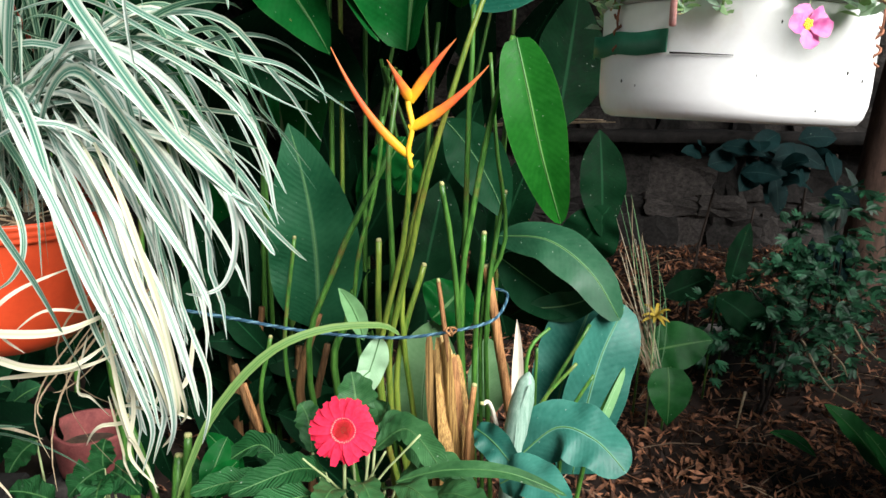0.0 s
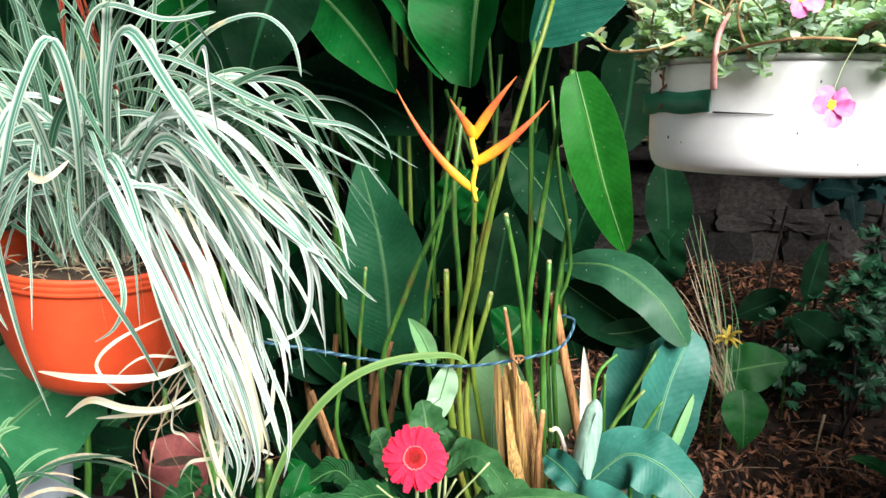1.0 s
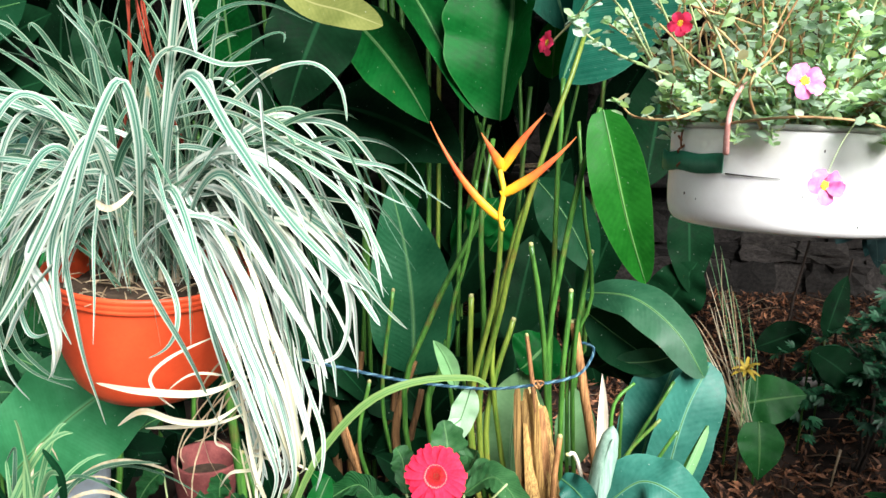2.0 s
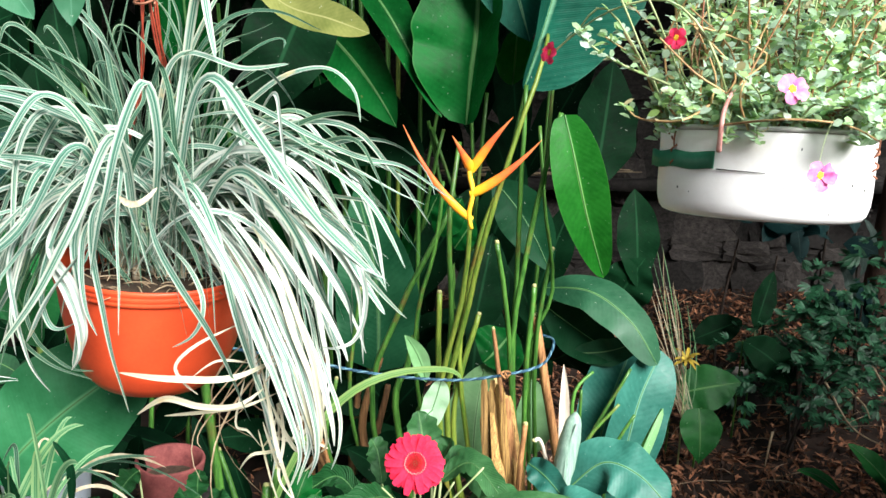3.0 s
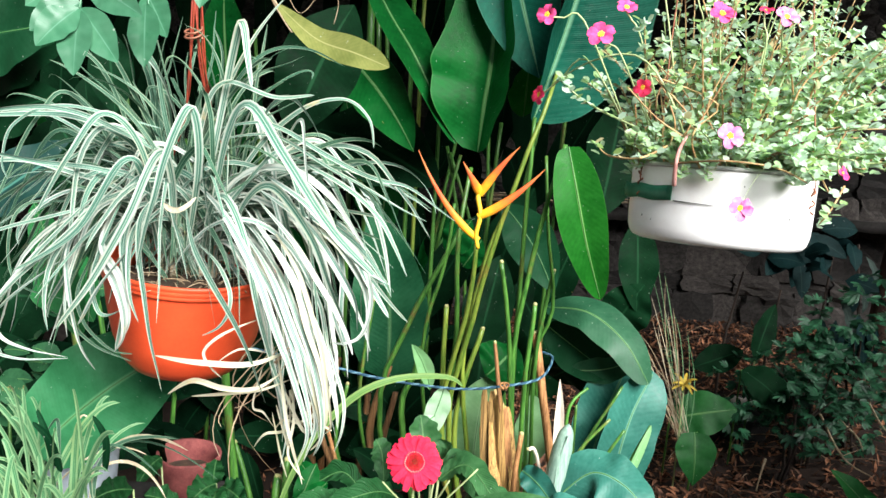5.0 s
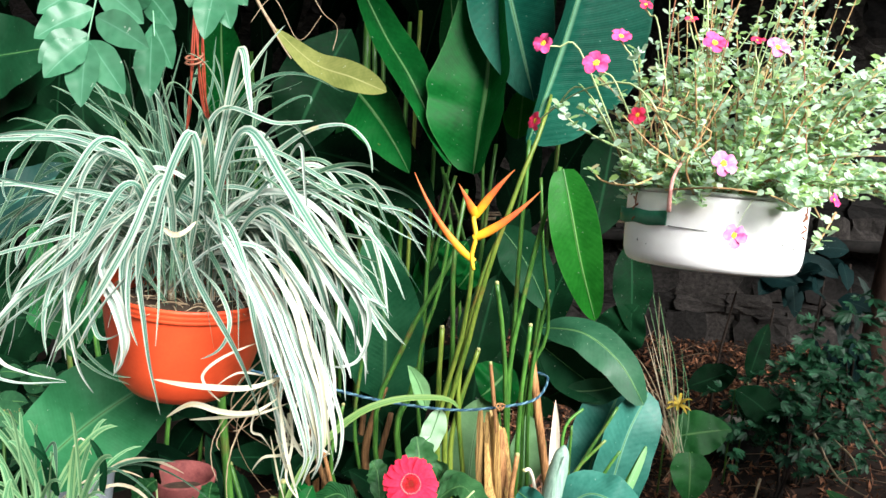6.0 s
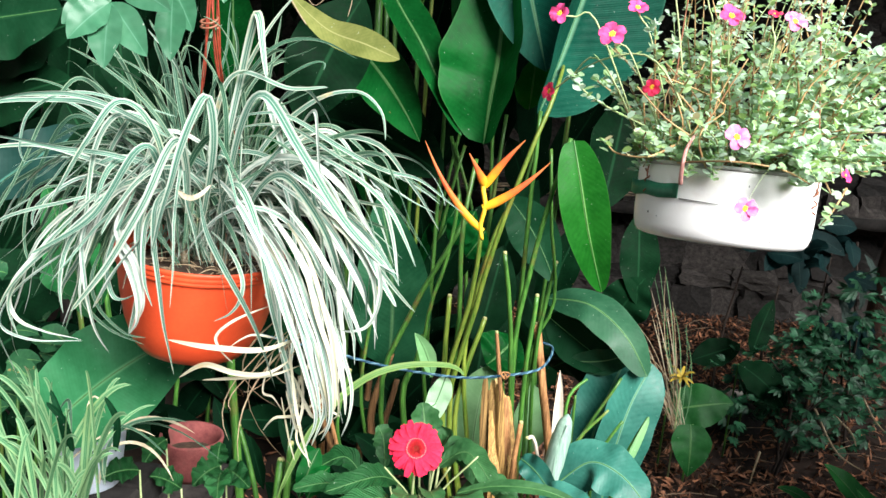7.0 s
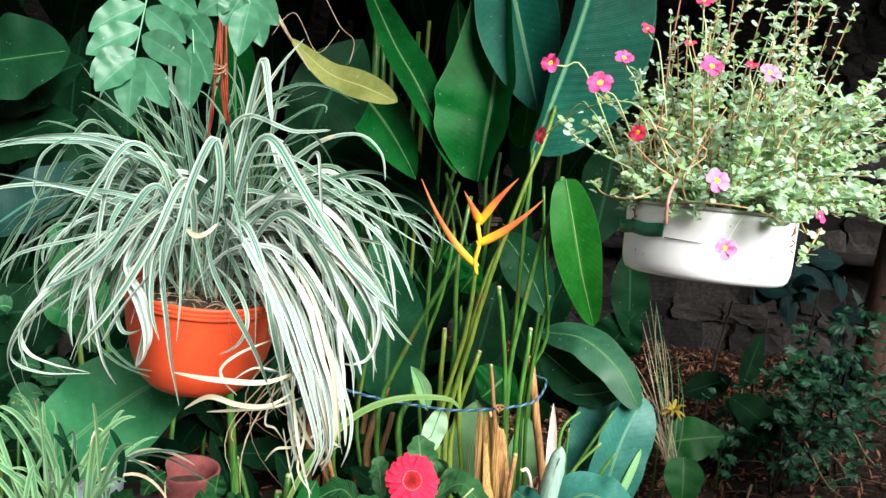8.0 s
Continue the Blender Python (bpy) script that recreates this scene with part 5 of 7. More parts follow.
    stray_leaf(0.008, M_spider3, ((-0.360, 0.760, 0.947), (-0.295, 0.670, 0.902), (-0.259, 0.640, 0.836), (-0.240, 0.640, 0.767), (-0.236, 0.650, 0.719)))
    stray_leaf(0.01, M_cream, ((-0.340, 0.760, 0.990), (-0.277, 0.670, 0.942), (-0.244, 0.640, 0.876), (-0.226, 0.640, 0.808), (-0.225, 0.650, 0.752), (-0.238, 0.662, 0.732)))
    stray_leaf(0.012, M_spider3, ((-0.371, 0.760, 0.971), (-0.305, 0.670, 0.925), (-0.269, 0.640, 0.858), (-0.249, 0.640, 0.790), (-0.242, 0.650, 0.738), (-0.255, 0.662, 0.686)))
    stray_leaf(0.0075, M_cream, ((-0.301, 0.670, 0.835), (-0.286, 0.660, 0.768), (-0.276, 0.660, 0.717), (-0.273, 0.670, 0.676), (-0.268, 0.670, 0.650)))
    stray_leaf(0.006, M_cream, ((-0.281, 0.670, 0.807), (-0.274, 0.660, 0.746), (-0.279, 0.660, 0.695), (-0.261, 0.670, 0.658)))
    stray_leaf(0.013, M_cream, ((-0.465, 0.675, 0.815), (-0.399, 0.655, 0.815), (-0.330, 0.650, 0.820), (-0.292, 0.660, 0.830), (-0.255, 0.680, 0.840)))
    stray_leaf(0.012, M_cream, ((-0.458, 0.700, 0.754), (-0.416, 0.680, 0.782), (-0.369, 0.665, 0.781), (-0.320, 0.660, 0.787), (-0.288, 0.670, 0.803)))
    stray_leaf(0.0075, M_cream, ((-0.425, 0.700, 0.753), (-0.366, 0.675, 0.769), (-0.314, 0.665, 0.782), (-0.281, 0.670, 0.796)))
    stray_leaf(0.0065, M_cream, ((-0.335, 0.700, 0.866), (-0.371, 0.665, 0.851), (-0.393, 0.660, 0.829), (-0.385, 0.660, 0.807), (-0.373, 0.670, 0.788)))
    stray_leaf(0.0045, M_cream, ((-0.320, 0.690, 0.824), (-0.349, 0.670, 0.833), (-0.375, 0.670, 0.814)))
    stray_leaf(0.011, M_spider, ((-0.496, 0.780, 1.095), (-0.563, 0.700, 0.996), (-0.655, 0.670, 0.901), (-0.687, 0.660, 0.849), (-0.693, 0.660, 0.808), (-0.677, 0.670, 0.745)))
    stray_leaf(0.006, M_spider, ((-0.545, 0.780, 1.015), (-0.618, 0.720, 0.990), (-0.681, 0.700, 0.971), (-0.726, 0.700, 0.943), (-0.763, 0.700, 0.899)))
    stray_leaf(0.008, M_spider, ((-0.521, 0.780, 1.068), (-0.580, 0.710, 1.002), (-0.648, 0.680, 0.912), (-0.677, 0.670, 0.851), (-0.670, 0.670, 0.809)))
    stray_leaf(0.006, M_spider3, ((-0.565, 0.770, 0.972), (-0.631, 0.700, 0.910), (-0.684, 0.680, 0.856), (-0.699, 0.680, 0.814), (-0.651, 0.680, 0.800), (-0.591, 0.690, 0.802)))
    stray_leaf(0.007, M_spider3, ((-0.642, 0.720, 0.947), (-0.686, 0.690, 0.874), (-0.680, 0.680, 0.832), (-0.643, 0.680, 0.811), (-0.586, 0.690, 0.794)))
    stray_leaf(0.012, M_spider3, ((-0.562, 0.780, 1.005), (-0.546, 0.700, 0.957), (-0.510, 0.670, 0.916), (-0.493, 0.660, 0.864), (-0.509, 0.670, 0.835)))
    stray_leaf(0.0065, M_spider2, ((-0.605, 0.800, 0.948), (-0.610, 0.740, 0.904), (-0.603, 0.720, 0.850), (-0.559, 0.700, 0.816), (-0.512, 0.700, 0.797)))
    stray_leaf(0.006, M_spider2, ((-0.592, 0.800, 0.957), (-0.601, 0.740, 0.888), (-0.586, 0.720, 0.843), (-0.547, 0.710, 0.810), (-0.516, 0.710, 0.807)))
    stray_leaf(0.009, M_spider3, ((-0.580, 0.780, 1.012), (-0.596, 0.710, 0.952), (-0.579, 0.680, 0.885), (-0.565, 0.670, 0.832), (-0.553, 0.680, 0.792)))
    stray_leaf(0.008, M_spider, ((-0.533, 0.790, 1.067), (-0.539, 0.710, 0.980), (-0.553, 0.690, 0.917), (-0.543, 0.680, 0.868), (-0.515, 0.680, 0.870), (-0.504, 0.700, 0.895)))
    stray_leaf(0.0055, M_spider2, ((-0.615, 0.800, 1.000), (-0.682, 0.760, 0.998), (-0.700, 0.740, 0.956), (-0.681, 0.730, 0.892), (-0.621, 0.730, 0.871)))
    stray_leaf(0.0055, M_spider2, ((-0.605, 0.800, 0.974), (-0.661, 0.770, 0.982), (-0.671, 0.750, 0.915), (-0.652, 0.740, 0.854), (-0.617, 0.740, 0.844)))
    stray_leaf(0.007, M_spider, ((-0.504, 0.800, 1.111), (-0.611, 0.750, 1.136), (-0.675, 0.730, 1.111), (-0.693, 0.720, 1.065), (-0.688, 0.720, 1.037)))
    stray_leaf(0.0085, M_spider, ((-0.490, 0.790, 1.070), (-0.589, 0.740, 1.125), (-0.669, 0.720, 1.131), (-0.760, 0.720, 1.109)))
    stray_leaf(0.0085, M_spider, ((-0.489, 0.790, 1.027), (-0.571, 0.740, 1.053), (-0.647, 0.710, 1.065), (-0.753, 0.710, 1.077)))
    # thin dry leaves and runners under the pot
    for k in range(7):
        b = Vector((-0.335, 0.740, 0.776)) + Vector((r.uniform(-0.05, 0.05), r.gauss(0, 0.02), r.uniform(-0.01, 0.02)))
        tip = b + Vector((r.uniform(-0.06, 0.05), r.uniform(-0.02, 0.02), r.uniform(-0.16, -0.03)))
        strap(sp, [b + Vector((0.03, 0.0, 0.05)), b + Vector((r.uniform(-0.05, 0.04), -0.01, 0.0)), b + Vector((r.uniform(-0.09, 0.06), -0.01, -0.05)), tip], r.uniform(0.0010, 0.0028), M_dry2, (r.gauss(0, 0.5), -1, 0.2), 0.4, n=10, name="dry_leaf", label="dry cream-coloured leaf")
    for k in range(9):
        q = Vector((-0.30, 0.69, 0.735)) + Vector((r.gauss(0, 0.02), r.gauss(0, 0.015), r.gauss(0, 0.02)))
        e = q + Vector((r.uniform(-0.05, 0.05), r.uniform(-0.02, 0.01), r.uniform(-0.06, 0.01)))
        strap(sp, [q + Vector((r.uniform(-0.03, 0.02), 0.01, 0.05)), q, q.lerp(e, 0.6) + Vector((0, -0.01, 0.012)), e], r.uniform(0.002, 0.005), M_cream, (r.gauss(0, 0.5), -1, 0.3), 0.5, n=16, name="dry_leaf", label="bleached dry leaf", curve="along")
    for pts, rr in ((((-0.418, 0.840, 1.405), (-0.385, 0.840, 1.341), (-0.345, 0.830, 1.279), (-0.329, 0.830, 1.257)), 0.0011), (((-0.327, 0.840, 1.394), (-0.288, 0.830, 1.328), (-0.264, 0.830, 1.305), (-0.269, 0.830, 1.271)), 0.0006), (((-0.387, 0.820, 1.304), (-0.354, 0.820, 1.339), (-0.317, 0.820, 1.283), (-0.285, 0.820, 1.318)), 0.0005)):
        bm = bmesh.new()
        tube(bm, along(pts, 20), rr, 6)
        part("runner", bm, M_dry2, sp, "thin brownish runner")
    strap(sp, [(-0.463, 0.700, 1.016), (-0.440, 0.680, 0.997), (-0.422, 0.680, 1.013), (-0.419, 0.700, 1.026)], 0.008, M_dryleaf, (0, -1, 0.5), 0.6, n=12, name="dry_leaf", label="crumpled cream dry leaf")
    bm = bmesh.new()
    for k in range(8):
        p = c + Vector((r.gauss(0, 0.030), r.gauss(-0.01, 0.020), 0))
        tube(bm, along([p, p + Vector((0, 0, 0.03)), p + Vector((r.gauss(0, 0.012), 0, 0.08))], 6), taper(6, 0.006, 0.003), 8)
    part("crown", bm, M_dryleaf, sp, "pale leaf bases at the crown")


# ---- white hanging basin and its purslane ----
BAS = Vector((0.244, 0.658, 1.096))
BAS_TILT = pose(0, 0, 0, -2, 2, 0)


def build_basin():
    ba = thing("hanging_basin", BAS, "white enamel basin hung up as a planter on rusty wires", "planter basin")
    m = Matrix.Translation(BAS) @ BAS_TILT
    R, H = 0.106, 0.087
    prof = [(0.0, -H), (R * 0.88, -H), (R * 0.93, -H + 0.002), (R * 0.965, -H + 0.007), (R * 0.988, -H + 0.016), (R * 0.996, -H + 0.030), (R, -0.012), (R * 1.005, -0.003), (R * 0.985, -0.001), (R * 0.97, -0.008), (R * 0.95, -0.04)]
    body = lathe_part("body", prof, M_white, ba, m, 80, "white enamel bowl with small dark chips")
    bm = bmesh.new()
    tube(bm, [Vector((R * 1.006 * math.cos(a), R * 1.006 * math.sin(a), 0.0005)) for a in (6.2832 * k / 72 for k in range(73))], 0.0026, 8)
    part("rim", bm, M_grey, body, "worn grey rolled rim")
    bm = bmesh.new()
    lathe(bm, [(0.0, -0.004), (R * 0.5, -0.006), (R * 0.95, -0.010)], 32)
    wobble(bm, 0.006, 0.02)
    part("soil", bm, M_soil, ba, "dark soil", m)
    # green tape round one side, fastened by wire
    bm = bmesh.new()
    for i in range(15):
        a = radians(160 + 4.6 * i)
        out = 0.05 * max(0, 1 - i / 6)
        for rr, z in ((1.008, -0.040), (1.008, -0.023), (1.022, -0.023), (1.022, -0.040)):
            bm.verts.new((R * (rr + out) * math.cos(a), R * (rr + out) * math.sin(a), z + 0.001 * math.sin(i)))
    bm.verts.ensure_lookup_table()
    for i in range(14):
        for k in range(4):
            bm.faces.new([bm.verts[j] for j in (4 * i + k, 4 * i + (k + 1) % 4, 4 * i + 4 + (k + 1) % 4, 4 * i + 4 + k)])
    bm.faces.new(bm.verts[0:4])
    bm.faces.new(bm.verts[56:60][::-1])
    part("tape_band", bm, M_tape, body, "green tape band")
    bm = bmesh.new()
    tube(bm, [Vector((R * 1.01 * math.cos(radians(a)), R * 1.01 * math.sin(radians(a)), -0.0390 - 0.00006 * (a - 222))) for a in range(226, 252, 2)], taper(12, 0.0008, 0.0003), 6)
    part("crack", bm, M_mortar, body, "dark scratch in the enamel")
    rr = random.Random(9)
    for k in range(9):
        a, z = radians(rr.uniform(185, 345)), rr.uniform(-H + 0.008, -0.012)
        bm = bmesh.new()
        bmesh.ops.create_uvsphere(bm, u_segments=7, v_segments=4, radius=rr.uniform(0.0006, 0.0013), matrix=pose(R * 1.0 * math.cos(a), R * 1.0 * math.sin(a), z) @ Matrix.Diagonal((0.6, 0.6, 1.3, 1)))
        part("chip", bm, M_mortar, body)
    top = BAS + Vector((0.01, 0.02, 0.95))
    bm = bmesh.new()
    tube(bm, along([(0.163, 0.560, 1.080), (0.161, 0.553, 1.096), (0.164, 0.556, 1.118), (0.178, 0.575, 1.137)], 16), taper(16, 0.0026, 0.0018), 8)
    part("wire_sleeve", bm, M_sleeve, ba, "faded red sleeve over the hanging wire")
    for k, a in enumerate((196, 318, 75)):
        p = m @ Vector((R * 1.01 * math.cos(radians(a)), R * 1.01 * math.sin(radians(a)), -0.02))
        bm = bmesh.new()
        tube(bm, along([p, p + Vector((0.0, -0.004, 0.018)), p.lerp(top, 0.06) + Vector((0.012 * (1 - k), 0, 0.02)), p.lerp(top, 0.3), top], 28), 0.0009, 7)
        part("wire", bm, M_wire, ba, "rusty reddish hanging wire")
        bm = bmesh.new()
        tube(bm, [p + Vector((0.003 * math.cos(w), 0.003 * math.sin(w), -0.022 + 0.0022 * i)) for i, w in ((i, 6.283 * i / 6) for i in range(16))], 0.0010, 6)
        part("wire_twist", bm, M_wire, ba)
    return top


def petal_flower(parent, c, n, size, material, petals=5):
    q = Vector(n).normalized().to_track_quat("Z", "Y").to_matrix().to_4x4()
    m = Matrix.Translation(c) @ q @ pose(0, 0, 0, 0, 0, rnd.uniform(0, 72))
    head = lathe_part("flower", [(0.0, -size * 0.35), (size * 0.12, -size * 0.25), (size * 0.16, -size * 0.02), (0.0, 0.0)], M_gstem, parent, m, 10, "small open flower")
    for k in range(petals):
        bm = bmesh.new()
        L = size * rnd.uniform(0.92, 1.08)
        sheet(bm, bez([(size * 0.06, 0, 0), (L * 0.55, 0, size * 0.30), (L, 0, size * rnd.uniform(0.0, 0.25))], 7), [size * 0.9 * w for w in (0.2, 0.5, 0.78, 0.95, 1.0, 0.97, 0.82, 0.35)], (0, 0, 1), rnd.uniform(0.1, 0.35), 4, 0.16, rnd.uniform(0, 9))
        part("petal", bm, material, head, matrix=pose(0, 0, 0.0004 * k, rnd.uniform(-8, 8), rnd.uniform(-6, 6), 360 * k / petals + rnd.uniform(-8, 8)))
    bm = bmesh.new()
    for k in range(26):
        a, rr = 2.39996 * k, size * 0.2 * math.sqrt(k / 26)
        tube(bm, [Vector((rr * math.cos(a), rr * math.sin(a), size * 0.02)), Vector((rr * 1.3 * math.cos(a), rr * 1.3 * math.sin(a), size * 0.24))], [size * 0.045, size * 0.05], 5)
    part("flower_centre", bm, M_yolk, head, "yellow stamens")
    return head


def fleshy_leaf(bm, p, d, n, L, w):
    """A small thick oval leaf of twelve faces."""
    d = d.normalized()
    s = d.cross(n)
    if s.length < 1e-3:
        return
    s.normalize()
    n = s.cross(d)
    a = bm.verts.new(p)
    m1, m2 = p + d * L * 0.45, p + d * L * 0.8
    v = [bm.verts.new(q) for q in (m1 + s * w * 0.42, m1 + n * w * 0.09, m1 - s * w * 0.42, m1 - n * w * 0.05, m2 + s * w * 0.40, m2 + n * w * 0.07, m2 - s * w * 0.40, m2 - n * w * 0.04)]
    t = bm.verts.new(p + d * L)
    for k in range(4):
        bm.faces.new((a, v[k], v[(k + 1) % 4]))
        bm.faces.new((v[k], v[4 + k], v[4 + (k + 1) % 4], v[(k + 1) % 4]))
        bm.faces.new((v[4 + k], t, v[4 + (k + 1) % 4]))


def oval_leaf(bm, p, d, n, L, w):
    """A small oval leaf, slightly folded."""
    d = d.normalized()
    s = d.cross(n)
    if s.length < 1e-3:
        return
    s.normalize()
    n = s.cross(d)
    k = [bm.verts.new(q) for q in (p, p + d * L * 0.35 + s * w * 0.42 + n * w * 0.12, p + d * L * 0.75 + s * w * 0.44 + n * w * 0.12, p + d * L, p + d * L * 0.75 - s * w * 0.44 + n * w * 0.12, p + d * L * 0.35 - s * w * 0.42 + n * w * 0.12, p + d * L * 0.55)]
    for i in range(6):
        bm.faces.new((k[6], k[i], k[(i + 1) % 6]))


def build_purslane():
    po = thing("purslane", BAS, "flowering purslane with small fleshy leaves and pink flowers filling its basin", "purslane")
    r = random.Random(17)
    leaves = bmesh.new()
    open_flowers = [Vector(q) for q in ((0.195, 0.490, 1.134), (0.212, 0.615, 1.271), (0.252, 0.530, 1.256), (0.130, 0.610, 1.188), (0.078, 0.604, 1.241), (0.111, 0.648, 1.279), (0.136, 0.642, 1.316), (0.251, 0.588, 1.272), (0.313, 0.501, 1.103))]

    def sprig(pts, material, r0=0.0016, dense=1.0, size=1.0):
        p = along(pts, 12)
        bm = bmesh.new()
        tube(bm, p, taper(12, r0, r0 * 0.6), 6)
        part("stem", bm, material, po)
        for i in range(2, 13):
            for k in range(int(dense * (3.6 if i < 11 else 5)) + (r.random() < dense % 1)):
                q = p[i] + Vector((r.gauss(0, 0.002), r.gauss(0, 0.002), r.gauss(0, 0.002)))
                if any(abs(q.x - f.x) < 0.017 and abs(q.z - f.z) < 0.017 and q.y < f.y + 0.01 for f in open_flowers):
                    continue
                a = r.uniform(0, 6.283)
                d = Vector((math.cos(a), math.sin(a), r.uniform(-0.1, 0.9)))
                oval_leaf(leaves, q, d, Vector((r.gauss(0.15, 0.45), r.gauss(-0.6, 0.45), 0.75)), size * r.uniform(0.0080, 0.0145), size * r.uniform(0.0056, 0.0092))

    # the dense cushion
    for k in range(120):
        a = r.uniform(0, 6.283)
        rr = 0.106 * math.sqrt(r.random()) * 0.95
        b = BAS + Vector((rr * math.cos(a), rr * math.sin(a), 0))
        hgt = r.uniform(0.02, 0.17)
        out = Vector((math.cos(a) * rr * r.uniform(0.2, 0.9), math.sin(a) * rr * r.uniform(0.2, 0.9), 0))
        sprig([b, b + out * 0.4 + Vector((0, 0, hgt * 0.6)), b + out + Vector((r.gauss(0.018, 0.022) + max(0, out.x) * 0.6, r.gauss(0, 0.015), hgt))], r.choice((M_pstem, M_pstem, M_gstem)), 0.0014, 0.9)
    # sprays that lean out over the rim
    for k in range(46):
        a = r.uniform(0, 6.283)
        b = BAS + Vector((0.106 * 0.85 * math.cos(a), 0.106 * 0.85 * math.sin(a), 0))
        o = Vector((math.cos(a), math.sin(a), 0)) * r.uniform(0.02, 0.10 if math.cos(a) > -0.3 else 0.045)
        sprig([b, b + o * 0.5 + Vector((0, 0, 0.025)), b + o + Vector((0, 0, r.uniform(-0.012, 0.03)))], r.choice((M_pstem, M_gstem)), 0.0014, 0.9)
    for k in range(46):
        b = BAS + Vector((r.uniform(0.02, 0.106 * 0.9), r.uniform(-0.06, 0.06), 0.0))
        tip = b + Vector((r.uniform(0.05, 0.16), r.uniform(-0.06, 0.03), r.uniform(0.0, 0.15)))
        sprig([b, b.lerp(tip, 0.5) + Vector((0, 0, 0.02)), tip], r.choice((M_pstem, M_gstem)), 0.0013, 0.9)
    # tall thin shoots
    for k in range(64):
        b = BAS + Vector((r.uniform(-0.07, 0.106), r.uniform(-0.05, 0.07), 0.03))
        tip = b + Vector((r.gauss(0.035, 0.045), r.gauss(0, 0.03), r.uniform(0.10, 0.25)))
        sprig([b, b.lerp(tip, 0.5) + Vector((r.gauss(0, 0.008), 0, 0)), tip], r.choice((M_pstem, M_pstem, M_gstem)), 0.0010, 0.75, 0.85)
    # trailing stems
    for pts in (((0.159, 0.566, 1.103), (0.191, 0.490, 1.110), (0.243, 0.490, 1.106), (0.284, 0.512, 1.092)), ((0.153, 0.566, 1.122), (0.115, 0.522, 1.108), (0.090, 0.566, 1.109), (0.081, 0.588, 1.120)), ((0.283, 0.522, 1.097), (0.309, 0.522, 1.105), (0.346, 0.522, 1.109)), ((0.327, 0.522, 1.090), (0.312, 0.512, 1.066), (0.301, 0.512, 1.049))):
        sprig(pts, M_pstem, 0.0013, 0.45)
    sprig([(0.185, 0.599, 1.121), (0.147, 0.566, 1.183), (0.119, 0.610, 1.222), (0.074, 0.653, 1.217), (0.037, 0.697, 1.193)], M_gstem, 0.0014, 0.3)
    sprig([(0.126, 0.599, 1.141), (0.078, 0.620, 1.163), (0.051, 0.631, 1.182), (0.043, 0.631, 1.195)], M_gstem, 0.0015, 0.6)
    for k in range(10):
        b = BAS + Vector((r.uniform(-0.085, -0.02), r.uniform(-0.10, -0.03), 0.004))
        q = b + Vector((r.gauss(0, 0.018), r.gauss(-0.01, 0.012), r.uniform(0.05, 0.10)))
        bm = bmesh.new()
        tube(bm, along([b, b.lerp(q, 0.5) + Vector((r.gauss(0, 0.012), -0.008, 0)), q, q + Vector((r.gauss(0, 0.03), r.gauss(0, 0.01), r.uniform(0.01, 0.06)))], 12), taper(12, 0.0013, 0.0008), 6)
        part("woody_stem", bm, M_pstem, po, "bare reddish-brown stem")
    part("foliage", leaves, M_fleshy, po, "mass of small fleshy grey-green leaves")
    # flowers
    def bloom(at, n, size, material, root):
        at, root = Vector(at), Vector(root)
        petal_flower(po, at, n, size, material)
        bm = bmesh.new()
        low = BAS.lerp(root, 0.6)
        low.z = BAS.z + 0.015
        tube(bm, along([low, root, root.lerp(at, 0.6) + Vector((0, 0.004, 0.002)), at + Vector((0, 0.004, -0.002))], 14), 0.00022 if at.z < BAS.z else 0.0010, 6)
        part("flower_stalk", bm, M_gstem, po)

    bloom((0.022, 0.707, 1.179), (-0.8, -0.5, 0.1), 0.0125, M_cerise, (0.074, 0.653, 1.217))
    bloom((0.019, 0.631, 1.265), (-0.5, -0.8, 0.2), 0.0125, M_pink, (0.064, 0.631, 1.256))
    bloom((0.078, 0.604, 1.241), (-0.2, -0.9, 0.5), 0.0155, M_pink, (0.106, 0.610, 1.216))
    bloom((0.111, 0.648, 1.279), (0.1, -0.8, 0.6), 0.0125, M_pink, (0.129, 0.631, 1.240))
    bloom((0.136, 0.642, 1.316), (0.2, -0.8, 0.6), 0.009, M_cerise, (0.153, 0.631, 1.283))
    bloom((0.212, 0.615, 1.271), (0.1, -0.9, 0.5), 0.0145, M_pink, (0.214, 0.610, 1.217))
    bloom((0.252, 0.530, 1.256), (0.2, -0.8, 0.5), 0.0135, M_lilac, (0.263, 0.566, 1.217))
    bloom((0.251, 0.588, 1.272), (0, -0.6, 0.8), 0.008, M_cerise, (0.255, 0.588, 1.231))
    bloom((0.193, 0.653, 1.303), (0, -0.7, 0.8), 0.008, M_cerise, (0.199, 0.631, 1.252))
    bloom((0.199, 0.631, 1.352), (0, -0.8, 0.6), 0.011, M_cerise, (0.204, 0.620, 1.299))
    bloom((0.129, 0.604, 1.187), (-0.1, -0.8, -0.3), 0.0105, M_cerise, (0.141, 0.610, 1.150))
    bloom((0.195, 0.490, 1.134), (0.1, -0.95, 0.35), 0.0140, M_lilac, (0.247, 0.620, 1.125))
    bloom((0.181, 0.397, 1.070), (0.1, -0.95, 0.2), 0.0115, M_lilac, (0.270, 0.566, 1.122))
    bloom((0.313, 0.501, 1.103), (0.5, -0.6, 0.2), 0.008, M_pink, (0.314, 0.522, 1.123))


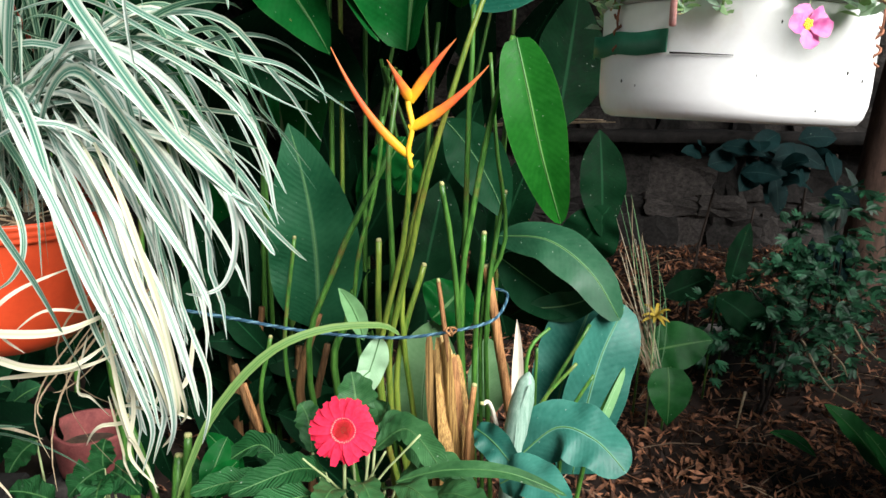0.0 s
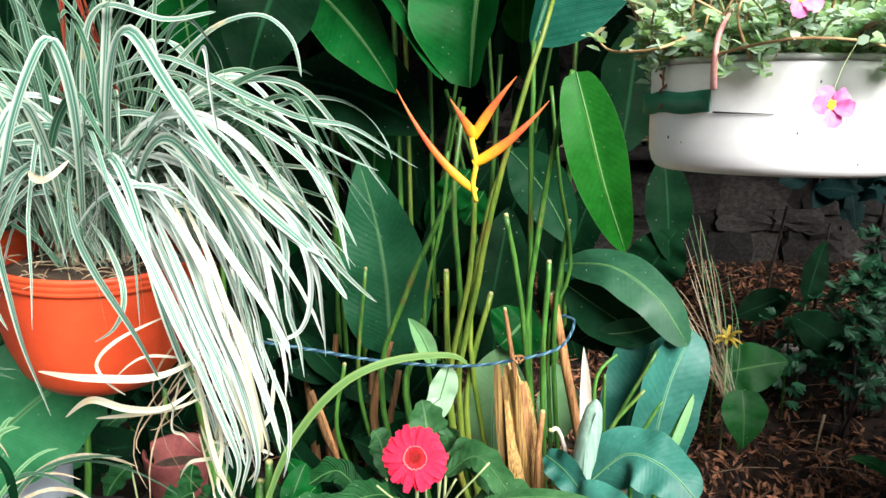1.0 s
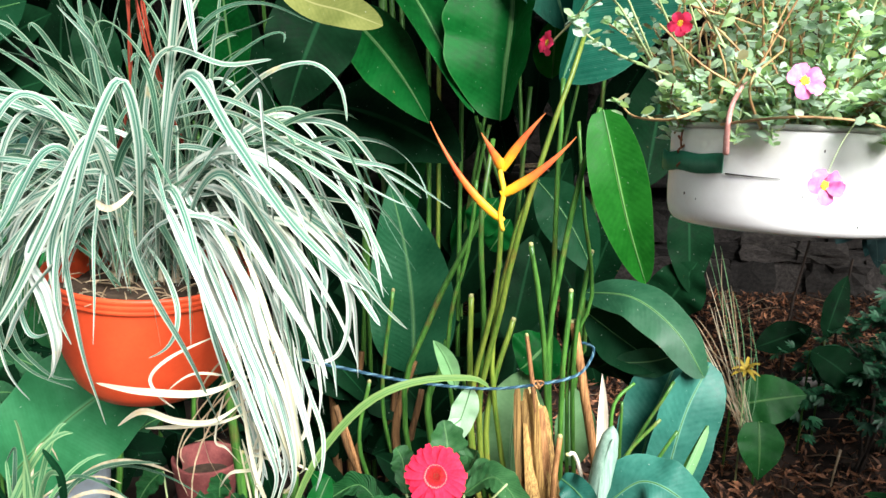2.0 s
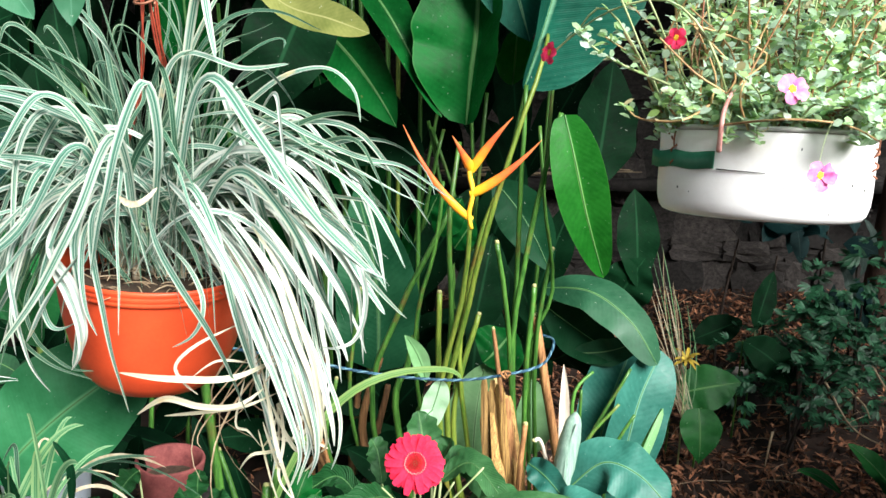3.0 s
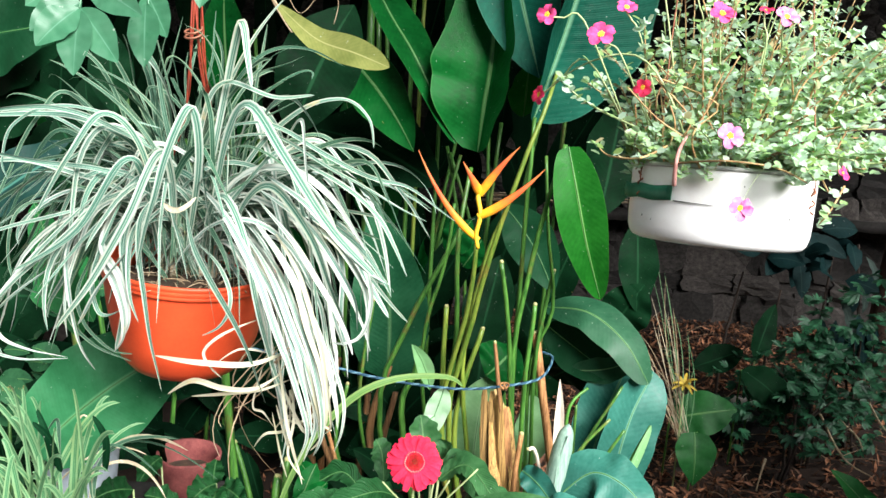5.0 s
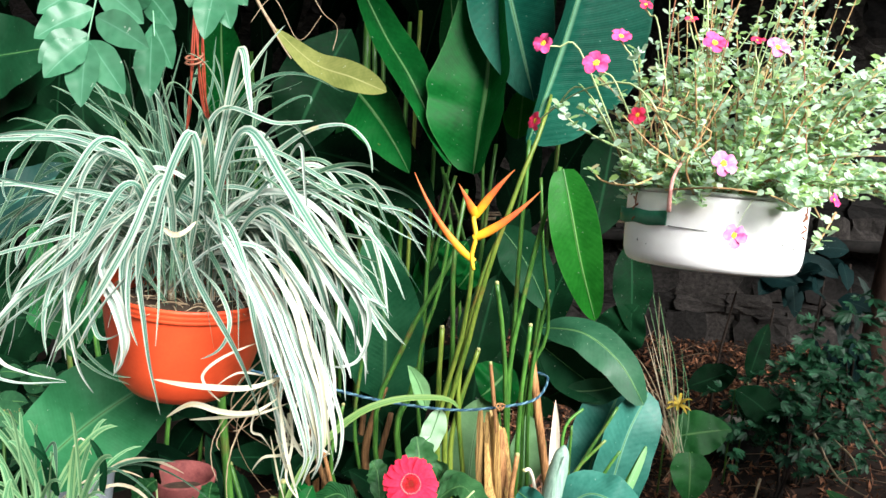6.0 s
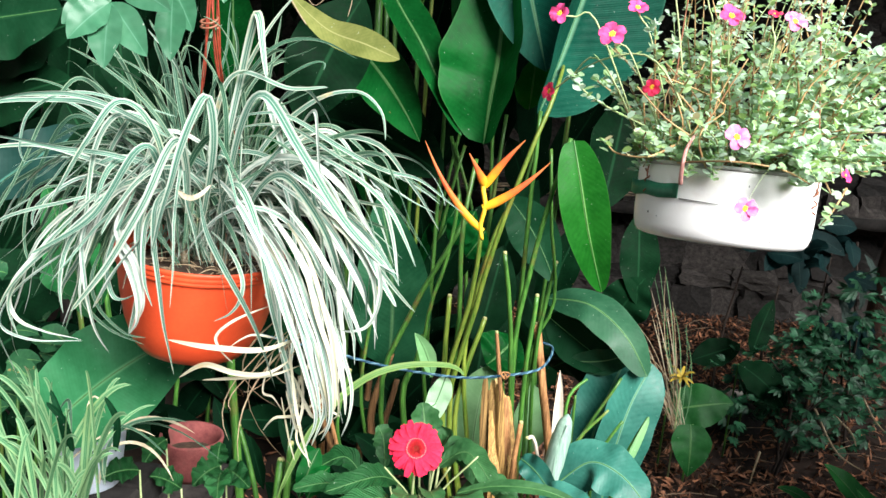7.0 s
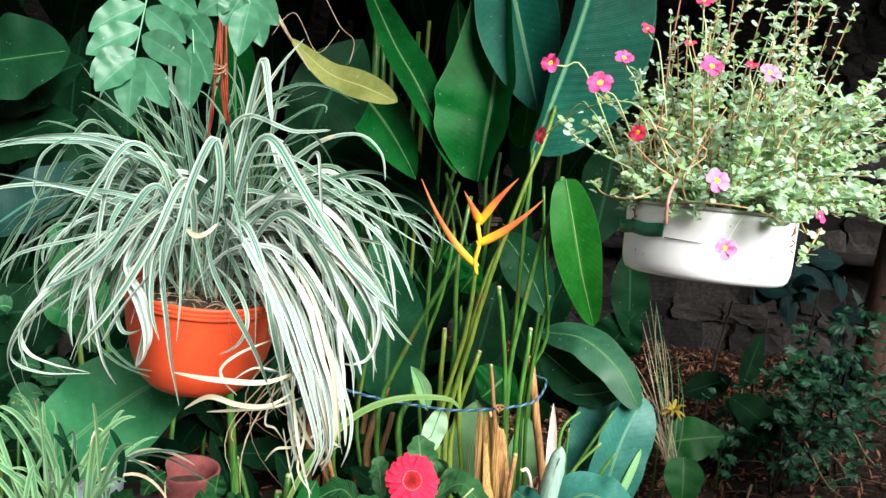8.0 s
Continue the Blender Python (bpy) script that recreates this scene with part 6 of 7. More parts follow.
# ---- branch with paired leaflets hanging in at the side ----
def build_branch():
    br = thing("tree_branch", (-0.375, 0.400, 1.352), "hanging tree branch with paired pale green leaflets", "tree branch")

    def leaflet(base, tip, w):
        blade(br, base, tip, w, M_tree2, (0, -0.002, 0.003), (0.05, -1, 0.12), 0.2, peak=0.45, blunt=0.80, n=20, cols=6, rib=False, name="leaflet", wave=0.07)

    def spray(p0, p1, p2, tips, w):
        stalk(br, [p0, p1, p2], 0.0012, 0.0005, M_leafrib, name="leaf_axis", n=10, sides=6)
        for base, tip in tips:
            leaflet(base, tip, w)

    spray((-0.383, 0.420, 1.358), (-0.376, 0.360, 1.280), (-0.367, 0.310, 1.205), (((-0.372, 0.340, 1.256), (-0.413, 0.320, 1.226)), ((-0.371, 0.330, 1.233), (-0.410, 0.310, 1.205)), ((-0.370, 0.320, 1.211), (-0.401, 0.300, 1.185)), ((-0.367, 0.310, 1.205), (-0.391, 0.290, 1.173)), ((-0.367, 0.310, 1.204), (-0.362, 0.290, 1.152)), ((-0.366, 0.310, 1.205), (-0.332, 0.300, 1.164)), ((-0.370, 0.330, 1.227), (-0.317, 0.310, 1.201)), ((-0.371, 0.340, 1.252), (-0.330, 0.330, 1.223)), ((-0.372, 0.350, 1.278), (-0.409, 0.330, 1.257)), ((-0.372, 0.360, 1.281), (-0.328, 0.350, 1.251))), 0.028)
    spray((-0.391, 0.440, 1.364), (-0.356, 0.400, 1.286), (-0.334, 0.360, 1.218), (((-0.340, 0.370, 1.229), (-0.314, 0.350, 1.190)), ((-0.336, 0.360, 1.218), (-0.329, 0.340, 1.164)), ((-0.348, 0.380, 1.256), (-0.320, 0.370, 1.225)), ((-0.348, 0.380, 1.266), (-0.364, 0.370, 1.232))), 0.027)
    spray((-0.382, 0.460, 1.370), (-0.332, 0.440, 1.313), (-0.301, 0.420, 1.277), (((-0.316, 0.430, 1.289), (-0.354, 0.420, 1.262)), ((-0.313, 0.430, 1.284), (-0.327, 0.420, 1.253)), ((-0.301, 0.420, 1.277), (-0.305, 0.400, 1.222)), ((-0.301, 0.420, 1.277), (-0.284, 0.410, 1.234)), ((-0.308, 0.430, 1.290), (-0.272, 0.420, 1.257))), 0.030)
    b = Vector((-0.383, 0.420, 1.358))
    stalk(br, [b + Vector((-0.6, 0.3, 0.75)), b + Vector((-0.3, 0.15, 0.35)), b + Vector((0.02, 0, 0.0)), b + Vector((0.05, 0.01, -0.02))], 0.012, 0.003, M_bark, name="twig", sides=8)


# ---- small things at the foot ----
def nursery_pot(x, y, top, mat, what, held):
    """A plastic pot on a stack of bricks."""
    tub = thing("plastic_pot", (x, y, 0.0), what + " " + held, "plant pot")
    pm = Matrix.Translation((x, y, top))
    body = lathe_part("body", [(0.0, -0.16), (0.060, -0.16), (0.064, -0.156), (0.077, -0.02), (0.079, -0.012), (0.075, -0.012), (0.062, -0.15)], mat, tub, pm, 40)
    lathe_part("rim", [(0.077, -0.014), (0.083, -0.013), (0.084, -0.002), (0.081, 0.001), (0.077, 0.0)], mat, body, None, 40)
    bm = bmesh.new()
    lathe(bm, [(0.0, -0.018), (0.045, -0.020), (0.076, -0.024)], 28)
    wobble(bm, 0.006, 0.02)
    part("soil", bm, M_soil, tub, "dark soil", pm)
    st = thing("brick_stack", (x, y, 0.0), "stacked dark bricks under a plastic pot", "bricks")
    rb = random.Random(6)
    h = (top - 0.16) / 5
    for k in range(5):
        for sx in (-0.056, 0.056):
            bm = bmesh.new()
            bmesh.ops.create_cube(bm, size=1, matrix=pose(x + (sx if k % 2 else 0), y + (0 if k % 2 else sx), (k + 0.5) * h, 0, 0, rb.uniform(-3, 3)) @ Matrix.Diagonal((0.108 if k % 2 else 0.222, 0.222 if k % 2 else 0.108, h - 0.002, 1)))
            bmesh.ops.bevel(bm, geom=bm.edges[:], offset=0.005, segments=1, affect="EDGES")
            part("brick", bm, M_stone, st, smooth=False)


def build_foot():
    tp = thing("terracotta_pot", (-0.809, 1.700, 0.0), "old reddish terracotta pot with a broken lip on the ground", "plant pot")
    c = Vector((-0.809, 1.700, 0.222))
    m = Matrix.Translation(c) @ pose(0, 0, 0, 2, 4, 0)
    R = 0.080
    bm = bmesh.new()
    lathe(bm, [(0.0, -0.115), (R * 0.84, -0.115), (R * 0.90, -0.10), (R * 0.98, -0.06), (R * 1.04, -0.03), (R * 1.09, -0.003), (R * 1.07, 0.002), (R * 0.99, 0.0), (R * 0.93, -0.03), (R * 0.86, -0.07), (R * 0.8, -0.10), (0.0, -0.10)], 48)
    for v in bm.verts:
        # the lip is broken away in front
        gap = max(0.0, 1 - abs(v.co.x + 0.012) / 0.035) if v.co.y < 0 and v.co.z > -0.04 else 0.0
        v.co.z -= 0.004 * gap * min(1, (v.co.z + 0.04) / 0.035)
    part("body", bm, M_terra, tp, "", m)
    bm = bmesh.new()
    lathe(bm, [(0.0, -0.052), (R * 0.5, -0.054), (R * 0.895, -0.056)], 30)
    wobble(bm, 0.006, 0.02)
    part("soil", bm, M_soil, tp, "dark dry soil", m)
    st = thing("stone_plinth", (c.x, c.y, 0.0), "dark stacked stones under a terracotta pot", "stone")
    bm = bmesh.new()
    bmesh.ops.create_cube(bm, size=1, matrix=Matrix.Translation((c.x, c.y, (c.z - 0.122) / 2)) @ Matrix.Diagonal((0.2, 0.18, c.z - 0.122, 1)))
    bmesh.ops.subdivide_edges(bm, edges=bm.edges[:], cuts=3, use_grid_fill=True)
    wobble(bm, 0.008, 0.06)
    part("block", bm, M_stone, st)

    # light green strap-leaved clump
    gr = thing("strap_leaf_clump", (-0.661, 0.750, 0.496), "light green strap-leaved plant with pale leaf bases", "plant")
    r = random.Random(31)
    b0 = Vector((-0.661, 0.750, 0.496))
    for k in range(46):
        a = r.uniform(0, 6.283)
        ln = r.uniform(0.10, 0.27)
        el = r.uniform(0.85, 1.52)
        b = b0 + Vector((r.gauss(0, 0.022), r.gauss(0, 0.02), r.uniform(-0.02, 0.02)))
        o = Vector((math.cos(a) * math.cos(el), 0.6 * math.sin(a) * math.cos(el), math.sin(el))) * ln
        strap(gr, [b, b + o * 0.5 + Vector((0, 0, 0.03)), b + o * 0.95 + Vector((0, 0, 0.01)), b + Vector((o.x * 1.35, o.y * 1.35, o.z * 0.97))], r.uniform(0.005, 0.0115), M_grass, (r.uniform(-0.4, 0.4), -0.8, 0.5), 0.3, n=12)
    for q, t in (((-0.616, 0.950, 0.614), (-0.545, 1.000, 0.540)), ((-0.612, 0.900, 0.614), (-0.540, 0.950, 0.582)), ((-0.608, 0.950, 0.569), (-0.563, 0.950, 0.469)), ((-0.614, 0.850, 0.649), (-0.550, 0.900, 0.533)), ((-0.629, 1.000, 0.600), (-0.508, 1.050, 0.465)), ((-0.627, 0.900, 0.599), (-0.577, 0.900, 0.573)), ((-0.657, 0.850, 0.692), (-0.638, 0.850, 0.629)), ((-0.684, 0.850, 0.682), (-0.720, 0.850, 0.616))):
        strap(gr, [b0 + Vector((r.gauss(0.02, 0.02), 0.02, 0.05)), (b0 + Vector(q)) / 2 + Vector((0, 0, 0.06)), q, t], r.uniform(0.003, 0.008), M_spider2 if r.random() < 0.5 else M_dryleaf, (0, -0.8, 0.5), 0.3, n=14)
    stalk(gr, [(b0.x, b0.y, b0.z - 0.10), b0], 0.03, 0.022, M_gstem, name="crown", n=6)
    for pts in (((-0.640, 0.740, 0.618), (-0.639, 0.720, 0.670), (-0.654, 0.720, 0.712)), ((-0.632, 0.740, 0.610), (-0.630, 0.710, 0.671), (-0.649, 0.700, 0.701)), ((-0.587, 0.780, 0.597), (-0.575, 0.760, 0.656), (-0.589, 0.750, 0.696))):
        strap(gr, pts, 0.011, M_deep2, (0.2, -1, 0.3), 0.3, n=14, curve="along", label="short dark green strap leaf")
    for x, y, z, mat, what, held in ((b0.x, b0.y + 0.03, b0.z - 0.045, M_stone, "dark weathered plastic pot", "that holds the strap-leaved plant"), (-0.806, 1.115, 0.525, M_pail, "pale bluish plastic pot", "half hidden under a broad leaf")):
        nursery_pot(x, y, z, mat, what, held)

    # broad leaf under the hanging pot and dark leaves round it
    bl = thing("broad_leaf_plant", (-0.85, 1.15, 0.0), "broad-leaved dark green plant under the hanging pot", "plant")
    blade(bl, (-0.800, 0.955, 0.533), (-0.570, 1.050, 0.719), 0.197, M_broad, (-0.02, -0.03, 0.03), (0.25, -1.0, 0.4), 0.1, peak=0.5, blunt=0.60, foot=0.3, label="wide green leaf with small tears")
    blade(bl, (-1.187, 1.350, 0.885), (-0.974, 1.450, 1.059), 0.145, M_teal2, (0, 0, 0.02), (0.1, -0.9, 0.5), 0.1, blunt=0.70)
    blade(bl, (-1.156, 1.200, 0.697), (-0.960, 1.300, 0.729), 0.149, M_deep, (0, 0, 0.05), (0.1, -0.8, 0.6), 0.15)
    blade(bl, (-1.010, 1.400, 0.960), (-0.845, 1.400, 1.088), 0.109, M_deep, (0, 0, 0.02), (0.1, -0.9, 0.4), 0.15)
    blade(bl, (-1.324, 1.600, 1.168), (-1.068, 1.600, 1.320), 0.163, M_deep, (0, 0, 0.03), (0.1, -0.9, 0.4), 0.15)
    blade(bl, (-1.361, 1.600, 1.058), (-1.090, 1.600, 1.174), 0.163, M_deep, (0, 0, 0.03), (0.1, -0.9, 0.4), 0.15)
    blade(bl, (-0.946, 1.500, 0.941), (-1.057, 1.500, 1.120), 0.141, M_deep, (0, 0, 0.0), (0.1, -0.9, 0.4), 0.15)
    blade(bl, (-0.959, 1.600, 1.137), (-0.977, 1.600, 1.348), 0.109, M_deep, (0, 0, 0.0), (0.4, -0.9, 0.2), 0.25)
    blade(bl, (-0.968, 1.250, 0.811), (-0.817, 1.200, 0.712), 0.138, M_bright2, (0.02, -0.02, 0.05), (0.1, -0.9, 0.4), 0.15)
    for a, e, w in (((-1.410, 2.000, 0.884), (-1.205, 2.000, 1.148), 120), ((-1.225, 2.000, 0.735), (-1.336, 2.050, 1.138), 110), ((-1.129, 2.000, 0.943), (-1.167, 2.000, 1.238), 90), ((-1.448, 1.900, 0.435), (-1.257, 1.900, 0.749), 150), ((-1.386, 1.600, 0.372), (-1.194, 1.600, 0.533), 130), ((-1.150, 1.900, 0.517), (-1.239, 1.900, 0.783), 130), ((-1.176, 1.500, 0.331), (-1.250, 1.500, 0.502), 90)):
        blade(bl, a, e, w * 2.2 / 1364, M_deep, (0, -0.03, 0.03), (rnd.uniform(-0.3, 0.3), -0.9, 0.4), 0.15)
    for x in (-1.10, -1.02):
        stalk(bl, [(x, 1.6, 0), (x + 0.03, 1.62, 0.4), (x - 0.03, 1.64, 0.75)], 0.009, 0.006, M_stem)

    blade(bl, (-0.746, 1.020, 0.733), (-0.852, 1.060, 0.966), 0.070, M_bright2, face=(0.1, -1, 0.2), fold=0.2, peak=0.5, blunt=0.5, wave=0.06, n=22, label="rounded light green leaf")
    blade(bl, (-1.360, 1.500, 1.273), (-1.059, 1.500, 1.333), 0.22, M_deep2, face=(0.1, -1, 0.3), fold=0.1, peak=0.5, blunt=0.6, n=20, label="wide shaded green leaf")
    sb = thing("side_shrub", (-0.947, 1.150, 0.570), "dark shrub with pointed leaves behind the strap-leaved plant", "shrub")
    sb.location.z = 0
    for k in range(46):
        q = Vector((-0.966, 1.200, 0.551)) + Vector((r.gauss(0, 0.09), r.gauss(0.05, 0.08), r.gauss(0, 0.09)))
        a = r.uniform(0, 6.283)
        blade(sb, q, q + Vector((math.cos(a), 0.5 * math.sin(a), r.uniform(-0.6, 0.5))) * r.uniform(0.05, 0.09), r.uniform(0.03, 0.05), M_low, (0, 0, 0.01), (r.gauss(0, 0.4), -0.8, 0.6), 0.2, n=8, cols=4, rib=False)
    for k in range(70):
        q = Vector((r.uniform(-1.75, -1.08), r.uniform(1.45, 2.0), r.uniform(0.04, 0.34)))
        a = r.uniform(0, 6.283)
        blade(sb, q, q + Vector((math.cos(a), 0.5 * math.sin(a), r.uniform(-0.2, 0.6))) * r.uniform(0.09, 0.16), r.uniform(0.05, 0.085), M_deep if k % 4 else M_low, (0, 0, 0.02), (r.gauss(0, 0.4), -0.8, 0.6), 0.2, n=8, cols=4, rib=False)
    for k in range(6):
        stalk(sb, [(sb.location.x + 0.03 * k - 0.08, sb.location.y + 0.05, 0), (sb.location.x + 0.04 * k - 0.1, sb.location.y + 0.06, 0.5)], 0.005, 0.003, M_stem, n=6, sides=6)

    # crinkled herb near the pot
    he = thing("crinkled_herb", (-0.55, 1.28, 0.0), "small herb with crinkled bright green leaves", "herb")
    for a, b, w in (((-0.566, 1.250, 0.352), (-0.497, 1.200, 0.337), 60), ((-0.578, 1.250, 0.358), (-0.621, 1.200, 0.330), 64), ((-0.595, 1.280, 0.336), (-0.594, 1.300, 0.389), 48), ((-0.561, 1.200, 0.365), (-0.540, 1.120, 0.347), 60), ((-0.645, 1.200, 0.323), (-0.693, 1.150, 0.370), 56), ((-0.400, 1.320, 0.327), (-0.433, 1.250, 0.308), 60), ((-0.720, 1.300, 0.385), (-0.750, 1.250, 0.342), 50), ((-0.692, 1.100, 0.407), (-0.745, 1.050, 0.407), 56)):
        a = Vector(a)
        stalk(he, [(a.x, a.y + 0.05, 0.0), a], 0.003, 0.002, M_gstem, n=5, sides=6)
        blade(he, a, b, w * 1.4 / 1364, M_herb, (0, -0.01, 0.02), (rnd.uniform(-0.3, 0.3), -0.7, 0.7), 0.3, peak=0.4, blunt=0.80, wave=0.4, n=22, cols=8, rib_r=0.001, lobes=0.14)

    # arching strap leaf in front of the stems
    li = thing("lily", (-0.422, 1.180, 0.259), "lily with one long arching strap leaf and thick green stalks", "lily")
    strap(li, [(-0.438, 1.200, 0.322), (-0.374, 1.200, 0.472), (-0.287, 1.220, 0.577), (-0.199, 1.250, 0.616), (-0.097, 1.300, 0.611), (-0.061, 1.330, 0.583)], 0.0155, M_lily, (0.2, -0.8, 0.6), 0.45, n=20, peak=0.4, blunt=0.4, curve="along", label="long arching light green strap leaf")
    for a, b, rr in (((-0.421, 1.200, 0.248), (-0.417, 1.220, 0.437), 0.009), ((-0.445, 1.200, 0.246), (-0.442, 1.240, 0.389), 0.011), ((-0.547, 1.300, 0.222), (-0.593, 1.320, 0.690), 0.011), ((-0.503, 1.300, 0.225), (-0.563, 1.330, 0.419), 0.007)):
        a, b = Vector(a), Vector(b)
        stalk(li, [(a.x, a.y, 0.0), a, b], rr, rr * 0.8, M_stem, cut=True)
    for a, b in (((-0.396, 1.220, 0.314), (-0.367, 1.280, 0.406)), ((-0.346, 1.300, 0.300), (-0.426, 1.350, 0.378)), ((-0.374, 1.200, 0.326), (-0.328, 1.200, 0.402))):
        blade(li, a, b, 0.05, M_helic, (0, 0, 0.02), (0.2, -1, 0.3), 0.2)

    # added post between the leaves; its pale cap stands in for lit wall plaster
    ps = thing("lit_patch_post", (-1.42, 2.3, 0.0), "post added among dark leaves in place of a lit wall patch", "post")
    p = Vector((-1.442, 2.300, 1.211))
    bm = bmesh.new()
    bmesh.ops.create_cube(bm, size=1, matrix=Matrix.Translation((p.x, 2.36, p.z / 2)) @ Matrix.Diagonal((0.15, 0.12, p.z, 1)))
    bmesh.ops.subdivide_edges(bm, edges=bm.edges[:], cuts=4, use_grid_fill=True)
    wobble(bm, 0.010, 0.05)
    ps.location = (p.x, 2.36, 0)
    for v in bm.verts:
        v.co.z = min(v.co.z, p.z - 0.075)
    part("shaft", bm, M_stone, ps)
    bm = bmesh.new()
    bmesh.ops.create_cube(bm, size=1, matrix=Matrix.Translation((p.x, 2.36, p.z - 0.037)) @ Matrix.Diagonal((0.165, 0.135, 0.075, 1)))
    bmesh.ops.subdivide_edges(bm, edges=bm.edges[:], cuts=3, use_grid_fill=True)
    wobble(bm, 0.014, 0.05)
    part("cap", bm, M_post, ps, "broken pale cap standing in for lit wall plaster")


# ---- the bed at the other side ----
def build_bed():
    r = random.Random(41)
    lw = thing("ground_plant", (0.658, 1.950, 0.262), "low plant with heart-shaped dark green leaves on the mulch", "plant")
    lw.location.z = 0
    blade(lw, (0.682, 2.100, 0.226), (0.676, 2.050, 0.066), 0.130, M_low2, (0.0, -0.03, 0.0), (-0.05, -1, 0.35), 0.20, peak=0.30, blunt=1.15, foot=0.55, wave=0.05, n=26, label="heart-shaped green leaf with a brown nick")
    blade(lw, (0.627, 2.200, 0.230), (0.845, 2.200, 0.275), 0.150, M_low2, (0.0, -0.03, 0.02), (0.1, -0.9, 0.5), 0.10, peak=0.42, blunt=0.85, n=22)
    blade(lw, (0.879, 2.300, 0.384), (1.033, 2.250, 0.257), 0.125, M_deep, (0.02, -0.03, 0.02), (0.1, -0.9, 0.5), 0.12, peak=0.4, blunt=0.6)
    blade(lw, (0.957, 2.400, 0.391), (1.047, 2.500, 0.580), 0.085, M_deep, (-0.02, -0.03, 0.0), (0.1, -1, 0.3), 0.2, peak=0.45)
    blade(lw, (0.771, 2.500, 0.324), (0.967, 2.550, 0.388), 0.110, M_deep, (0.02, -0.03, 0.02), (0.1, -0.8, 0.6), 0.12, peak=0.4)
    for q in ((0.689, 2.100, 0.226), (0.627, 2.200, 0.230), (0.879, 2.300, 0.384), (0.957, 2.400, 0.391)):
        q = Vector(q)
        stalk(lw, [(q.x, q.y + 0.04, 0.0), q], 0.004, 0.003, M_stem, n=5, sides=6)

    dg = thing("dry_grass_tuft", (0.652, 2.150, 0.05), "tuft of dry straw-coloured grass with green blades", "grass tuft")
    b = Vector((0.652, 2.150, 0.206))
    for k in range(30):
        t = Vector(((0.486, 2.100, 0.494), (0.466, 2.150, 0.605), (0.524, 2.200, 0.694), (0.464, 2.050, 0.588), (0.524, 2.100, 0.592), (0.673, 2.250, 0.587), (0.480, 2.000, 0.475), (0.601, 2.200, 0.560), (0.469, 2.100, 0.543), (0.506, 2.100, 0.672), (0.541, 2.100, 0.478), (0.677, 2.200, 0.483))[k % 12]) + Vector((r.gauss(0, 0.035), r.gauss(0, 0.05), r.gauss(0, 0.05)))
        q = b + Vector((r.gauss(0, 0.012), r.gauss(0, 0.015), -0.03))
        strap(dg, [q, q.lerp(t, 0.5) + Vector((r.gauss(0.0, 0.025), 0, r.gauss(0.02, 0.03))), t + Vector((r.gauss(0, 0.03), 0, r.gauss(-0.02, 0.03)))], r.uniform(0.0015, 0.0042), M_dry2 if k % 3 == 0 else M_dryleaf if k % 3 == 1 else M_grass, (0, -1, 0.2), 0.3, n=10)
    yf = thing("yellow_flower", (0.662, 2.150, 0.267), "withered yellow flower on a thin stalk", "flower")
    yf.location = (0.635, 2.1, 0.0)
    c = Vector((0.635, 2.100, 0.378))
    stalk(yf, [(c.x, c.y + 0.02, 0.02), c], 0.003, 0.002, M_gstem, n=5, sides=6)
    for k in range(14):
        a, e = r.uniform(0, 6.28), r.uniform(-0.6, 1.2)
        strap(yf, [c, c + Vector((math.cos(a) * 0.02, math.sin(a) * 0.02, 0.02 * e + 0.01)), c + Vector((math.cos(a) * 0.04, math.sin(a) * 0.04, 0.03 * e - 0.005))], 0.010, M_yolk2, (0, -0.6, 0.8), 0.3, n=6, name="petal")

    for k in range(13):
        x, ln = r.uniform(-0.15, 0.75), r.uniform(0.18, 0.45)
        sk = thing("dry_stick", (x, WALL_Y - 0.09, LEDGE), "bleached dry stick lying on the wall ledge", "stick", "sticks on the ledge")
        z = LEDGE + 0.006 + 0.012 * (k % 4)
        stalk(sk, [(x - ln / 2, WALL_Y - 0.12 + 0.015 * (k % 5), z), (x, WALL_Y - 0.11 + 0.012 * (k % 5), z + r.uniform(0, 0.012)), (x + ln / 2, WALL_Y - 0.12 + 0.015 * (k % 5), z + r.uniform(0, 0.03))], r.uniform(0.004, 0.008), 0.003, M_dry2, name="shaft", n=8, sides=6)
    ws = thing("pale_stone", (0.988, 2.550, 0.193), "small pale flat stone lying in the leaf litter", "stone")
    p = Vector((0.988, 2.550, 0.193))
    bm = bmesh.new()
    bmesh.ops.create_icosphere(bm, subdivisions=2, radius=0.05, matrix=Matrix.Translation(p) @ Matrix.Diagonal((1, 0.7, 0.3, 1)))
    wobble(bm, 0.008, 0.04)
    part("block", bm, M_post, ws)
    bm = bmesh.new()
    bmesh.ops.create_icosphere(bm, subdivisions=2, radius=0.11, matrix=Matrix.Translation((p.x, p.y + 0.02, p.z / 2 - 0.02)) @ Matrix.Diagonal((1, 0.9, max(p.z, 0.05) / 0.22, 1)))
    wobble(bm, 0.012, 0.06)
    part("footing", bm, M_stone, ws)

